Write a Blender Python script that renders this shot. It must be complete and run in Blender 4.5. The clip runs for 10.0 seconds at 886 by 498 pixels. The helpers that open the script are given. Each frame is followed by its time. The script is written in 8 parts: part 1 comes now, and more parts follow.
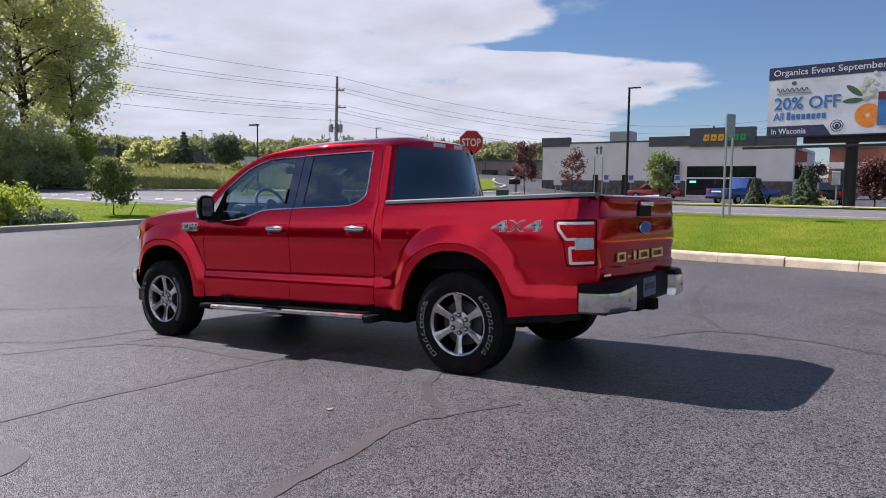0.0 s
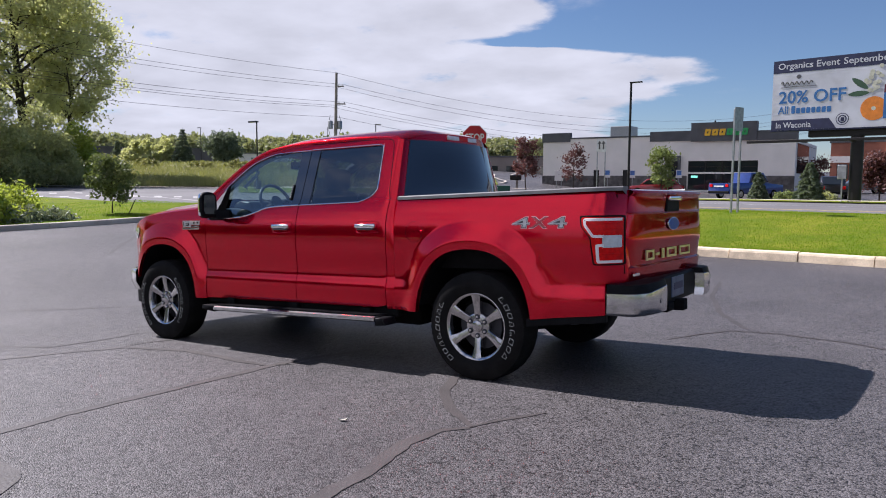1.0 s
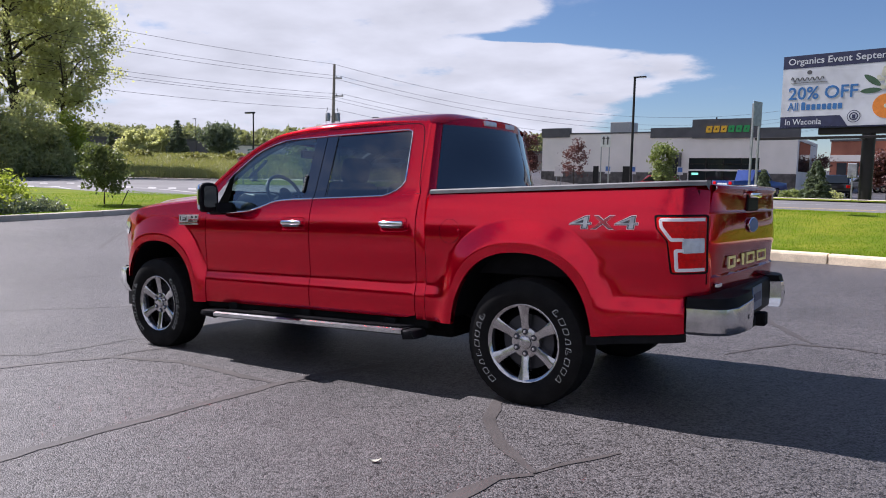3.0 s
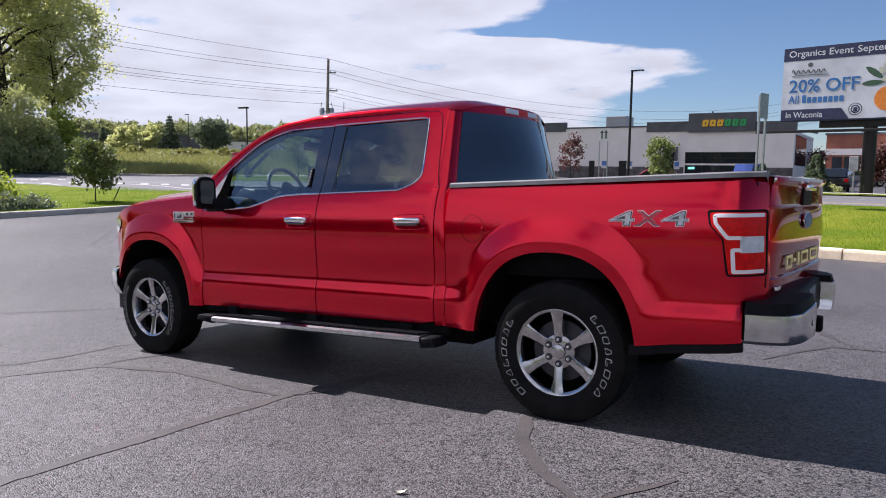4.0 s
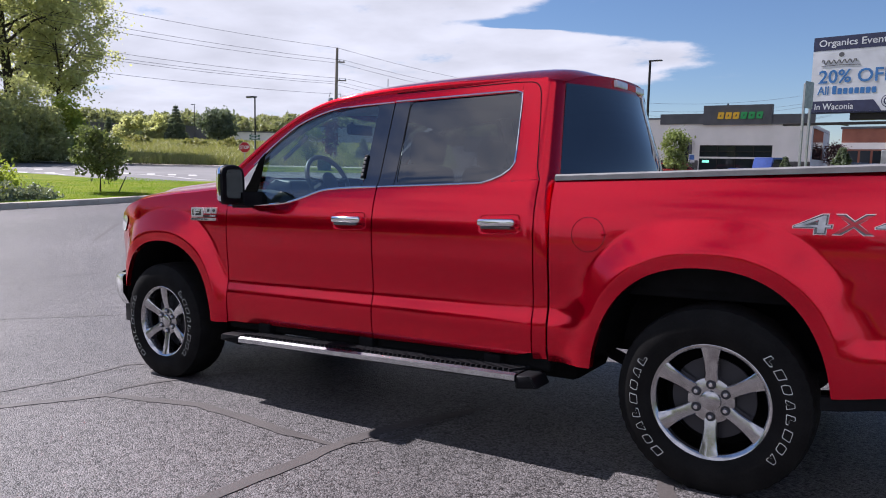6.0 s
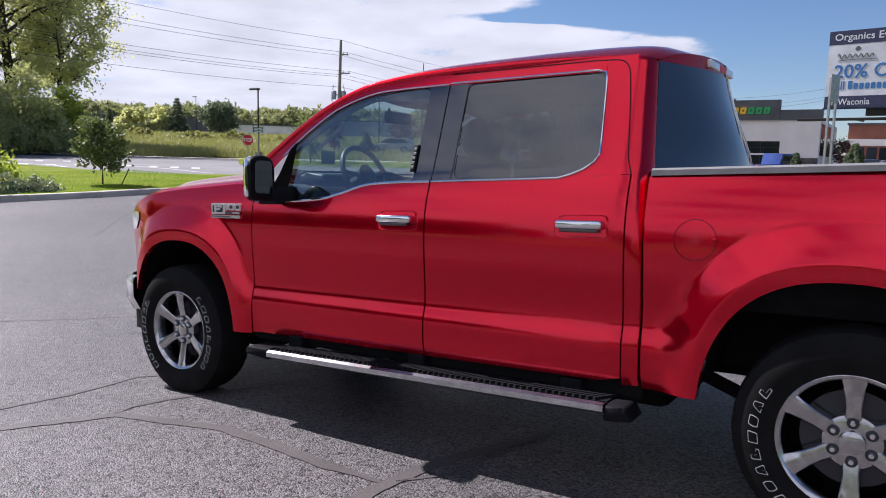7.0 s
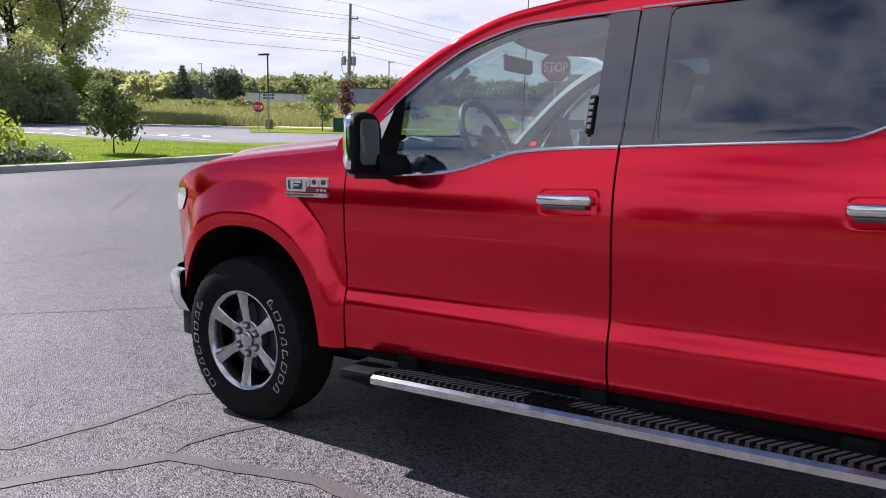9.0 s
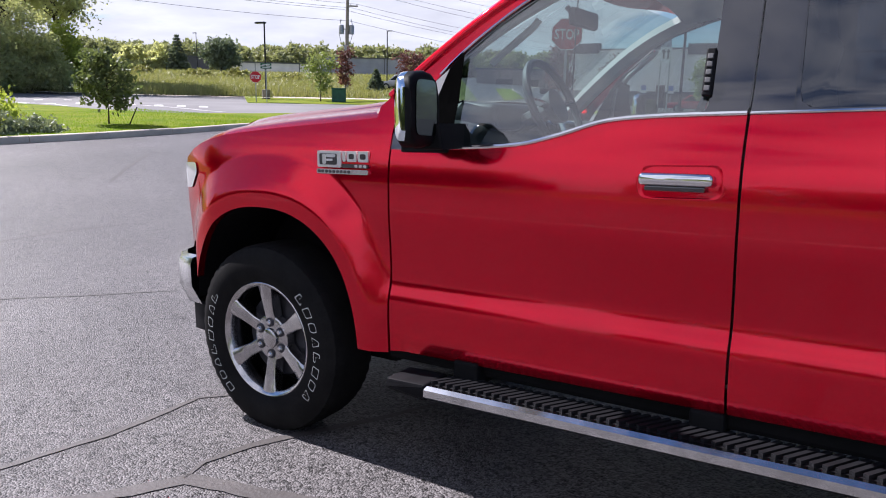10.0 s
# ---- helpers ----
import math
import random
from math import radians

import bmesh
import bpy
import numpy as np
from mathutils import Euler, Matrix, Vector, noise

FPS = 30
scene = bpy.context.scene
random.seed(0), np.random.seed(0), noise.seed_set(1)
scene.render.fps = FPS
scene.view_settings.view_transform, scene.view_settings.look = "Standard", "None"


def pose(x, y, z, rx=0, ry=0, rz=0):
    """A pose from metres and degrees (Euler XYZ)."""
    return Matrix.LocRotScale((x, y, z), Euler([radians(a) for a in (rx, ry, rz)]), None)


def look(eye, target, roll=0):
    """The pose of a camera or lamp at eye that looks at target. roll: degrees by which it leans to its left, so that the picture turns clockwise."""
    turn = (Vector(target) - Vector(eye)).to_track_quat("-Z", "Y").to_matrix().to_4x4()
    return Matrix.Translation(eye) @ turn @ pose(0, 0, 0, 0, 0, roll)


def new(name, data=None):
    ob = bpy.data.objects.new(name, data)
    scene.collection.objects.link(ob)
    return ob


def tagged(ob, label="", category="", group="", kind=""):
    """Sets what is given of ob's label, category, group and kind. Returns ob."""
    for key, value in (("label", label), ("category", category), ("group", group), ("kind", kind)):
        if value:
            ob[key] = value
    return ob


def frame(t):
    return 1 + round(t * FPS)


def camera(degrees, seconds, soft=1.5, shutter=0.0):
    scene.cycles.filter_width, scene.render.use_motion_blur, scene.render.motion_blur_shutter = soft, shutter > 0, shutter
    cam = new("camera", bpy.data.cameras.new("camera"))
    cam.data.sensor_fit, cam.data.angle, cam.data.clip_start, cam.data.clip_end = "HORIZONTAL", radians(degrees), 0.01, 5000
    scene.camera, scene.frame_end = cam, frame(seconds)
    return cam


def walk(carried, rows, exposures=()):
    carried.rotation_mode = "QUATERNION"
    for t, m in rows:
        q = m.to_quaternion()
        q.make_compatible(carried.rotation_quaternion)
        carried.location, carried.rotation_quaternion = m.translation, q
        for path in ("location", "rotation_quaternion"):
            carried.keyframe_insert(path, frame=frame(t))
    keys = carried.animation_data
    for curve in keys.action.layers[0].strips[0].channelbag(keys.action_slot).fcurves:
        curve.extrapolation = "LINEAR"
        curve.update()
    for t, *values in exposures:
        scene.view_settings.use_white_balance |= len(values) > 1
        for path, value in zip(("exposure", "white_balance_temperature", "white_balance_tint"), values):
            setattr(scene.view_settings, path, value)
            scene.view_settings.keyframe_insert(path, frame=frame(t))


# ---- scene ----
cam = camera(63.0, 10, 1.0)
# The lot under the pickup slopes gently; LOT carries its level frame into the world.
LOT = pose(-4.6, 5.95, 0, -1.07, -2.405, 0) @ pose(4.6, -5.95, 0)
PATH = [
    (0, (0.205, 0.289, 1.251), (-0.906, 1.948, 1.152), -0.8),
    (0.5, (0.053, 0.372, 1.251), (-1.061, 2.03, 1.15), -0.9),
    (1, (-0.073, 0.473, 1.252), (-1.183, 2.133, 1.143), -1.1),
    (1.5, (-0.219, 0.628, 1.258), (-1.327, 2.289, 1.147), -1.0),
    (2, (-0.377, 0.744, 1.248), (-1.483, 2.406, 1.13), -0.7),
    (2.5, (-0.567, 0.836, 1.262), (-1.67, 2.5, 1.142), -0.5),
    (4, (-1.143, 1.23, 1.263), (-2.226, 2.906, 1.126), -0.7),
    (4.5, (-1.36, 1.376, 1.276), (-2.44, 3.053, 1.133), -0.8),
    (5, (-1.585, 1.573, 1.286), (-2.669, 3.247, 1.135), -0.8),
    (5.5, (-1.837, 1.71, 1.288), (-2.927, 3.38, 1.133), -0.6),
    (7, (-2.646, 2.127, 1.293), (-3.739, 3.793, 1.119), -0.0),
    (7.5, (-2.937, 2.259, 1.316), (-4.031, 3.921, 1.117), -0.1),
    (8, (-3.198, 2.416, 1.307), (-4.301, 4.07, 1.086), -0.1),
    (8.5, (-3.452, 2.534, 1.297), (-4.557, 4.184, 1.058), -0.1),
    (9, (-3.751, 2.637, 1.293), (-4.853, 4.286, 1.032), -0.2),
    (9.5, (-3.999, 2.778, 1.291), (-5.097, 4.424, 1.0), -0.3),
    (10, (-4.223, 2.913, 1.285), (-5.312, 4.556, 0.947), -0.2),
]
walk(cam, [(t, LOT @ look(eye, target, roll)) for t, eye, target, roll in PATH],
     exposures=[(0.0, 0.68, 6000, 19.0), (5.0, 0.86, 6000, 19.0), (8.0, 0.93, 6000, 19.0), (10.0, 1.06, 6000, 19.0)])

# ---------------------------------------------------------------- light
SUN_FROM = (LOT.to_3x3() @ Vector((-1.0, 0.0, 1.09))).normalized()
sun = new("sun", bpy.data.lights.new("sun", "SUN"))
sun.data.energy, sun.data.angle, sun.data.color = 5.0, radians(0.53), (1.0, 0.95, 0.88)
sun.matrix_world = look((0, 0, 60), Vector((0, 0, 60)) - SUN_FROM)


def make_world():
    world = bpy.data.worlds.new("sky")
    scene.world = world
    world.use_nodes = True
    nt = world.node_tree
    nt.nodes.clear()
    N = nt.nodes.new
    out = N("ShaderNodeOutputWorld")
    sky = N("ShaderNodeTexSky")
    sky.sky_type, sky.sun_disc = "NISHITA", False
    sky.sun_elevation = math.asin(SUN_FROM.z)
    sky.sun_rotation = math.atan2(SUN_FROM.x, SUN_FROM.y)
    sky.air_density, sky.dust_density, sky.ozone_density = 1.0, 0.05, 5.0
    bg = N("ShaderNodeBackground")
    bg.inputs["Strength"].default_value = 0.053
    co = N("ShaderNodeTexCoord")
    sep = N("ShaderNodeSeparateXYZ")
    nt.links.new(co.outputs["Generated"], sep.inputs[0])
    m = lambda op, a, b=0.0, c=None: math_node(nt, op, a, b, c)
    up = m("MAXIMUM", sep.outputs["Z"], 0.02)
    # a flat cloud deck: the view direction cut by a plane overhead
    deck = N("ShaderNodeCombineXYZ")
    lift = m("ADD", up, 0.16)
    nt.links.new(m("DIVIDE", sep.outputs["X"], lift), deck.inputs[0])
    nt.links.new(m("DIVIDE", sep.outputs["Y"], lift), deck.inputs[1])
    big = N("ShaderNodeTexNoise")
    big.inputs["Scale"].default_value, big.inputs["Detail"].default_value, big.inputs["Roughness"].default_value = 1.6, 9.0, 0.58
    nt.links.new(deck.outputs[0], big.inputs["Vector"])
    # one cloud bank over the west and north-west; elsewhere open blue with thin wisps
    az = m("MULTIPLY", m("ARCTAN2", sep.outputs["X"], sep.outputs["Y"]), 57.296)
    el = m("MULTIPLY", m("ARCSINE", sep.outputs["Z"]), 57.296)
    # right edge of the bank (bearing) by elevation: a long tongue low down, a notch, then the upper mass
    rim = N("ShaderNodeValToRGB")
    stops = ((0.0, -20.0), (4.6, -21.0), (5.8, -18.5), (6.6, -15.8), (7.4, -13.8), (8.2, -13.0), (9.0, -14.2), (9.6, -18.0), (10.1, -23.0), (10.4, -30.5), (10.75, -31.0), (11.1, -28.0), (11.5, -26.4), (12.4, -25.2), (14.0, -25.8), (20.0, -30.0))
    while len(rim.color_ramp.elements) < len(stops):
        rim.color_ramp.elements.new(1.0)
    for stop, (height, bearing) in zip(rim.color_ramp.elements, stops):
        stop.position = height / 20.0
        stop.color = [(bearing + 40.0) / 40.0] * 3 + [1.0]
    nt.links.new(m("DIVIDE", el, 20.0), rim.inputs[0])
    rag = N("ShaderNodeTexNoise")
    rag.inputs["Scale"].default_value, rag.inputs["Detail"].default_value, rag.inputs["Roughness"].default_value = 4.5, 8.0, 0.6
    nt.links.new(deck.outputs[0], rag.inputs["Vector"])
    edge = m("SUBTRACT", m("MULTIPLY", rim.outputs[0], 40.0), 40.0)
    bank = m("DIVIDE", m("SUBTRACT", edge, az), 3.0)
    bank = m("MINIMUM", bank, m("DIVIDE", m("ADD", az, 100.0), 14.0))
    bank = m("MINIMUM", bank, m("DIVIDE", m("SUBTRACT", 21.0, el), 4.0))
    puff = m("ADD", m("MULTIPLY", m("SUBTRACT", big.outputs["Fac"], 0.5), 2.2), m("MULTIPLY", m("SUBTRACT", rag.outputs["Fac"], 0.5), 2.0))
    wisp = m("MULTIPLY", m("SUBTRACT", big.outputs["Fac"], 0.62), 2.6)
    wisp = m("SUBTRACT", wisp, m("MULTIPLY", m("MINIMUM", m("MAXIMUM", m("DIVIDE", az, 20.0), 0.0), 1.0), 0.5))
    amount = m("MAXIMUM", m("ADD", m("MINIMUM", bank, 0.95), puff), wisp)
    # broken cloud over the south
    south = m("DIVIDE", m("SUBTRACT", m("ABSOLUTE", az), 126.0), 16.0)
    south = m("MINIMUM", south, m("DIVIDE", m("SUBTRACT", 66.0, el), 14.0))
    amount = m("MAXIMUM", amount, m("ADD", m("MINIMUM", south, 0.62), puff))
    ramp = N("ShaderNodeMapRange")
    ramp.interpolation_type = "SMOOTHSTEP"
    ramp.inputs["From Min"].default_value, ramp.inputs["From Max"].default_value = -0.05, 0.75
    nt.links.new(amount, ramp.inputs["Value"])
    fine = N("ShaderNodeTexNoise")
    fine.inputs["Scale"].default_value, fine.inputs["Detail"].default_value = 2.6, 6.0
    nt.links.new(deck.outputs[0], fine.inputs["Vector"])
    tone = N("ShaderNodeMapRange")
    tone.inputs["From Min"].default_value, tone.inputs["From Max"].default_value = 0.3, 0.7
    tone.inputs["To Min"].default_value, tone.inputs["To Max"].default_value = 7.3, 9.4
    nt.links.new(fine.outputs["Fac"], tone.inputs["Value"])
    white = N("ShaderNodeVectorMath")
    white.operation = "SCALE"
    white.inputs[0].default_value = (0.96, 0.98, 1.03)
    nt.links.new(tone.outputs[0], white.inputs["Scale"])
    mix = N("ShaderNodeMix")
    mix.data_type = "RGBA"
    nt.links.new(ramp.outputs[0], mix.inputs[0])
    nt.links.new(sky.outputs[0], mix.inputs[6])
    nt.links.new(white.outputs[0], mix.inputs[7])
    nt.links.new(mix.outputs[2], bg.inputs["Color"])
    nt.links.new(bg.outputs[0], out.inputs[0])


def math_node(nt, op, a, b=0.0, c=None):
    n = nt.nodes.new("ShaderNodeMath")
    n.operation = op
    for i, v in enumerate((a, b, c)):
        if v is None:
            continue
        if isinstance(v, (int, float)):
            n.inputs[i].default_value = v
        else:
            nt.links.new(v, n.inputs[i])
    return n.outputs[0]


make_world()


# ---------------------------------------------------------------- materials
def material(name, colour, rough=0.5, metal=0.0, coat=0.0, vary=0.0, scale=4.0, fine=60.0, bump=0.0, bump_scale=80.0, second=None,
             spread=(0.35, 0.65), trans=0.0, ior=1.45, emit=0.0, per_object=0.0, per_island=0.0, coat_rough=0.03, alpha=1.0):
    """A principled material: two colours mixed by coarse noise, fine grain on top, and a fine relief."""
    mat = bpy.data.materials.new(name)
    mat.use_nodes = True
    nt = mat.node_tree
    p = nt.nodes["Principled BSDF"]
    p.inputs["Roughness"].default_value = rough
    p.inputs["Metallic"].default_value = metal
    p.inputs["Coat Weight"].default_value = coat
    p.inputs["Coat Roughness"].default_value = coat_rough
    p.inputs["Transmission Weight"].default_value = trans
    p.inputs["IOR"].default_value = ior
    p.inputs["Alpha"].default_value = alpha
    p.inputs["Base Color"].default_value = (*colour, 1)
    if emit:
        p.inputs["Emission Color"].default_value = (*colour, 1)
        p.inputs["Emission Strength"].default_value = emit
    co = nt.nodes.new("ShaderNodeTexCoord")
    if vary or second or per_object or per_island:
        coarse = nt.nodes.new("ShaderNodeTexNoise")
        coarse.inputs["Scale"].default_value, coarse.inputs["Detail"].default_value = scale, 5
        grain = nt.nodes.new("ShaderNodeTexNoise")
        grain.inputs["Scale"].default_value, grain.inputs["Detail"].default_value = fine, 3
        for n in (coarse, grain):
            nt.links.new(co.outputs["Object"], n.inputs["Vector"])
        rng = nt.nodes.new("ShaderNodeMapRange")
        rng.inputs["From Min"].default_value, rng.inputs["From Max"].default_value = spread
        nt.links.new(coarse.outputs["Fac"], rng.inputs["Value"])
        mix = nt.nodes.new("ShaderNodeMix")
        mix.data_type = "RGBA"
        mix.inputs[6].default_value = (*colour, 1)
        mix.inputs[7].default_value = (*(second or [c * 0.75 for c in colour]), 1)
        nt.links.new(rng.outputs[0], mix.inputs[0])
        value = math_node(nt, "ADD", math_node(nt, "MULTIPLY", grain.outputs["Fac"], 2 * vary), 1 - vary)
        if per_object:
            info = nt.nodes.new("ShaderNodeObjectInfo")
            value = math_node(nt, "ADD", value, math_node(nt, "MULTIPLY", math_node(nt, "SUBTRACT", info.outputs["Random"], 0.5), per_object))
        if per_island:
            geo = nt.nodes.new("ShaderNodeNewGeometry")
            value = math_node(nt, "ADD", value, math_node(nt, "MULTIPLY", math_node(nt, "SUBTRACT", geo.outputs["Random Per Island"], 0.5), per_island))
        scl = nt.nodes.new("ShaderNodeVectorMath")
        scl.operation = "SCALE"
        nt.links.new(mix.outputs[2], scl.inputs[0])
        nt.links.new(value, scl.inputs["Scale"])
        nt.links.new(scl.outputs[0], p.inputs["Base Color"])
    if bump:
        b = nt.nodes.new("ShaderNodeBump")
        tex = nt.nodes.new("ShaderNodeTexNoise")
        tex.inputs["Scale"].default_value, tex.inputs["Detail"].default_value = bump_scale, 4
        nt.links.new(co.outputs["Object"], tex.inputs["Vector"])
        b.inputs["Strength"].default_value, b.inputs["Distance"].default_value = bump, 0.01
        nt.links.new(tex.outputs["Fac"], b.inputs["Height"])
        nt.links.new(b.outputs[0], p.inputs["Normal"])
    return mat


def leaf_material(name, colour, second, back=0.35):
    mat = material(name, colour, 0.55, vary=0.15, second=second, scale=0.7, fine=6, per_island=0.5)
    nt = mat.node_tree
    p = nt.nodes["Principled BSDF"]
    tr = nt.nodes.new("ShaderNodeBsdfTranslucent")
    tr.inputs["Color"].default_value = (colour[0] * 1.6, colour[1] * 1.5, colour[2] * 1.0, 1)
    mix = nt.nodes.new("ShaderNodeMixShader")
    mix.inputs[0].default_value = back
    out = nt.nodes["Material Output"]
    nt.links.new(p.outputs[0], mix.inputs[1])
    nt.links.new(tr.outputs[0], mix.inputs[2])
    nt.links.new(mix.outputs[0], out.inputs["Surface"])
    return mat


def asphalt_material():
    """Worn asphalt: pale stone chips in dark binder, broad stains, a little relief."""
    mat = bpy.data.materials.new("asphalt")
    mat.use_nodes = True
    nt = mat.node_tree
    p = nt.nodes["Principled BSDF"]
    co = nt.nodes.new("ShaderNodeTexCoord")
    vor = nt.nodes.new("ShaderNodeTexVoronoi")
    vor.inputs["Scale"].default_value = 120
    big = nt.nodes.new("ShaderNodeTexNoise")
    big.inputs["Scale"].default_value, big.inputs["Detail"].default_value = 0.45, 6
    mid = nt.nodes.new("ShaderNodeTexNoise")
    mid.inputs["Scale"].default_value, mid.inputs["Detail"].default_value = 7, 8
    for n in (vor, big, mid):
        nt.links.new(co.outputs["Object"], n.inputs["Vector"])
    chip = nt.nodes.new("ShaderNodeSeparateColor")
    nt.links.new(vor.outputs["Color"], chip.inputs[0])
    v = math_node(nt, "MULTIPLY", chip.outputs[0], 0.139)
    v = math_node(nt, "ADD", v, 0.024)
    v = math_node(nt, "MULTIPLY", v, math_node(nt, "ADD", math_node(nt, "MULTIPLY", big.outputs["Fac"], 0.9), 0.55))
    v = math_node(nt, "MULTIPLY", v, math_node(nt, "ADD", math_node(nt, "MULTIPLY", mid.outputs["Fac"], 0.6), 0.7))
    pit = nt.nodes.new("ShaderNodeTexNoise")
    pit.inputs["Scale"].default_value, pit.inputs["Detail"].default_value = 36, 3
    nt.links.new(co.outputs["Object"], pit.inputs["Vector"])
    hole = nt.nodes.new("ShaderNodeMapRange")
    hole.inputs["From Min"].default_value, hole.inputs["From Max"].default_value = 0.34, 0.44
    hole.inputs["To Min"].default_value, hole.inputs["To Max"].default_value = 0.30, 1.0
    nt.links.new(pit.outputs["Fac"], hole.inputs["Value"])
    v = math_node(nt, "MULTIPLY", v, hole.outputs[0])
    comb = nt.nodes.new("ShaderNodeVectorMath")
    comb.operation = "SCALE"
    comb.inputs[0].default_value = (1.06, 0.975, 0.98)
    nt.links.new(v, comb.inputs["Scale"])
    nt.links.new(comb.outputs[0], p.inputs["Base Color"])
    p.inputs["Roughness"].default_value = 0.5
    p.inputs["Specular IOR Level"].default_value = 0.22
    b = nt.nodes.new("ShaderNodeBump")
    b.inputs["Strength"].default_value, b.inputs["Distance"].default_value = 0.8, 0.005
    nt.links.new(vor.outputs["Distance"], b.inputs["Height"])
    b.invert = True
    nt.links.new(b.outputs[0], p.inputs["Normal"])
    return mat


ASPHALT = asphalt_material()
ROAD = material("road_asphalt", (0.185, 0.175, 0.178), 0.8, vary=0.12, scale=0.2, fine=30, second=(0.14, 0.134, 0.135))
SEALANT = material("crack_sealant", (0.058, 0.050, 0.048), 0.6, vary=0.2, scale=3, fine=50, second=(0.08, 0.069, 0.066), bump=0.3, bump_scale=60)
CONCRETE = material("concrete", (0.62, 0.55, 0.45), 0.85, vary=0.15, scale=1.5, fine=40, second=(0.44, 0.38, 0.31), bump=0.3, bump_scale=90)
# lit copy of the concrete: sunlight on the street kerb is put into its colour
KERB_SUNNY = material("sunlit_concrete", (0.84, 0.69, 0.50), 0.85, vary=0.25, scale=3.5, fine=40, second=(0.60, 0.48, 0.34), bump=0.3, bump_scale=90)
LAWN = material("lawn", (0.098, 0.150, 0.010), 0.9, vary=0.55, scale=0.9, fine=14, second=(0.19, 0.207, 0.020), bump=0.9, bump_scale=24)
FIELD = material("field_soil", (0.12, 0.13, 0.03), 0.9, vary=0.3, scale=0.15, fine=4, second=(0.09, 0.12, 0.025))
LAWN.node_tree.nodes["Principled BSDF"].inputs["Specular IOR Level"].default_value = 0.08
PAINT = material("ruby_red_paint", (0.74, 0.0020, 0.026), 0.18, metal=0.88, coat=1.0, vary=0.08, scale=900, fine=1500, second=(0.63, 0.0017, 0.022))
PAINT.node_tree.nodes["Principled BSDF"].inputs["Specular IOR Level"].default_value = 0.0
PAINT.node_tree.nodes["Principled BSDF"].inputs["Coat IOR"].default_value = 1.39
PAINT.node_tree.nodes["Principled BSDF"].inputs["Specular Tint"].default_value = (0.22, 0.01, 0.03, 1)
CHROME = material("chrome", (0.80, 0.80, 0.82), 0.07, metal=1.0)
SATIN_CHROME = material("satin_chrome", (0.72, 0.72, 0.74), 0.2, metal=1.0, vary=0.03, scale=12, fine=200)
BRUSHED = material("brushed_aluminium", (0.72, 0.72, 0.73), 0.14, metal=1.0, vary=0.06, scale=20, fine=300)
BRUSHED.node_tree.nodes["Principled BSDF"].inputs["Specular IOR Level"].default_value = 0.2
ALLOY = material("alloy_wheel", (0.58, 0.57, 0.58), 0.20, metal=1.0, vary=0.03, scale=30, fine=200)
DARK_ALLOY = material("dark_alloy", (0.06, 0.06, 0.07), 0.4, metal=0.6)
RUBBER = material("tyre_rubber", (0.011, 0.0107, 0.011), 0.7, vary=0.25, scale=9, fine=120, second=(0.016, 0.0155, 0.0155), bump=0.15, bump_scale=200)
BLACK_PLASTIC = material("black_plastic", (0.014, 0.014, 0.016), 0.5, vary=0.1, scale=12, fine=200)
GLOSS_BLACK = material("gloss_black", (0.008, 0.008, 0.012), 0.08, coat=1.0)
GLOSS_BLACK.node_tree.nodes["Principled BSDF"].inputs["Coat IOR"].default_value = 1.8
RAIL_GREY = material("weathered_rail_plastic", (0.22, 0.215, 0.215), 0.5, vary=0.15, scale=8, fine=120, second=(0.16, 0.157, 0.157), bump=0.15, bump_scale=250)
KEY_GREY = material("keypad_grey", (0.10, 0.10, 0.105), 0.5, vary=0.05, scale=40, fine=200)
SAIL_GREY = material("satin_grey_sail", (0.30, 0.30, 0.31), 0.35, vary=0.05, scale=12, fine=200)
SAIL_BLACK = material("matt_black_sail", (0.003, 0.003, 0.003), 1.0, vary=0.1, scale=12, fine=200)
SAIL_BLACK.node_tree.nodes["Principled BSDF"].inputs["Specular IOR Level"].default_value = 0.0
UNDER = material("underbody", (0.012, 0.012, 0.013), 0.8, vary=0.2, scale=6, fine=60)
for matt in (UNDER, RUBBER, BLACK_PLASTIC):
    matt.node_tree.nodes["Principled BSDF"].inputs["Specular IOR Level"].default_value = 0.06
WHITE_INK = material("white_lettering", (0.75, 0.75, 0.73), 0.6, vary=0.05, scale=8, fine=80)
GREY_CLOTH = material("grey_interior", (0.16, 0.165, 0.17), 0.8, vary=0.1, scale=6, fine=150)
PALE_TRIM = material("pale_interior_trim", (0.45, 0.45, 0.43), 0.7, vary=0.06, scale=4, fine=90)
DARK_TRIM = material("dark_dashboard", (0.075, 0.080, 0.082), 0.5, vary=0.1, scale=6, fine=150, bump=0.1, bump_scale=250)
LAMP_RED = material("red_lamp_lens", (0.80, 0.006, 0.006), 0.35, coat=0.12, vary=0.04, scale=40, fine=120)
LAMP_RED.node_tree.nodes["Principled BSDF"].inputs["Specular IOR Level"].default_value = 0.15
LAMP_CLEAR = material("clear_lamp_lens", (0.72, 0.76, 0.82), 0.15, coat=1.0, vary=0.03, scale=20, fine=60)
LAMP_HEAD = material("head_lamp_lens", (0.30, 0.31, 0.33), 0.12, coat=1.0)
LAMP_WHITE = material("white_lamp_band", (0.93, 0.88, 0.88), 0.3, coat=0.8)
GALV = material("galvanised_steel", (0.38, 0.39, 0.40), 0.45, metal=0.7, vary=0.12, scale=9, fine=60)
BRONZE = material("dark_bronze_metal", (0.02, 0.018, 0.017), 0.45, metal=0.3, vary=0.1, scale=4, fine=40)
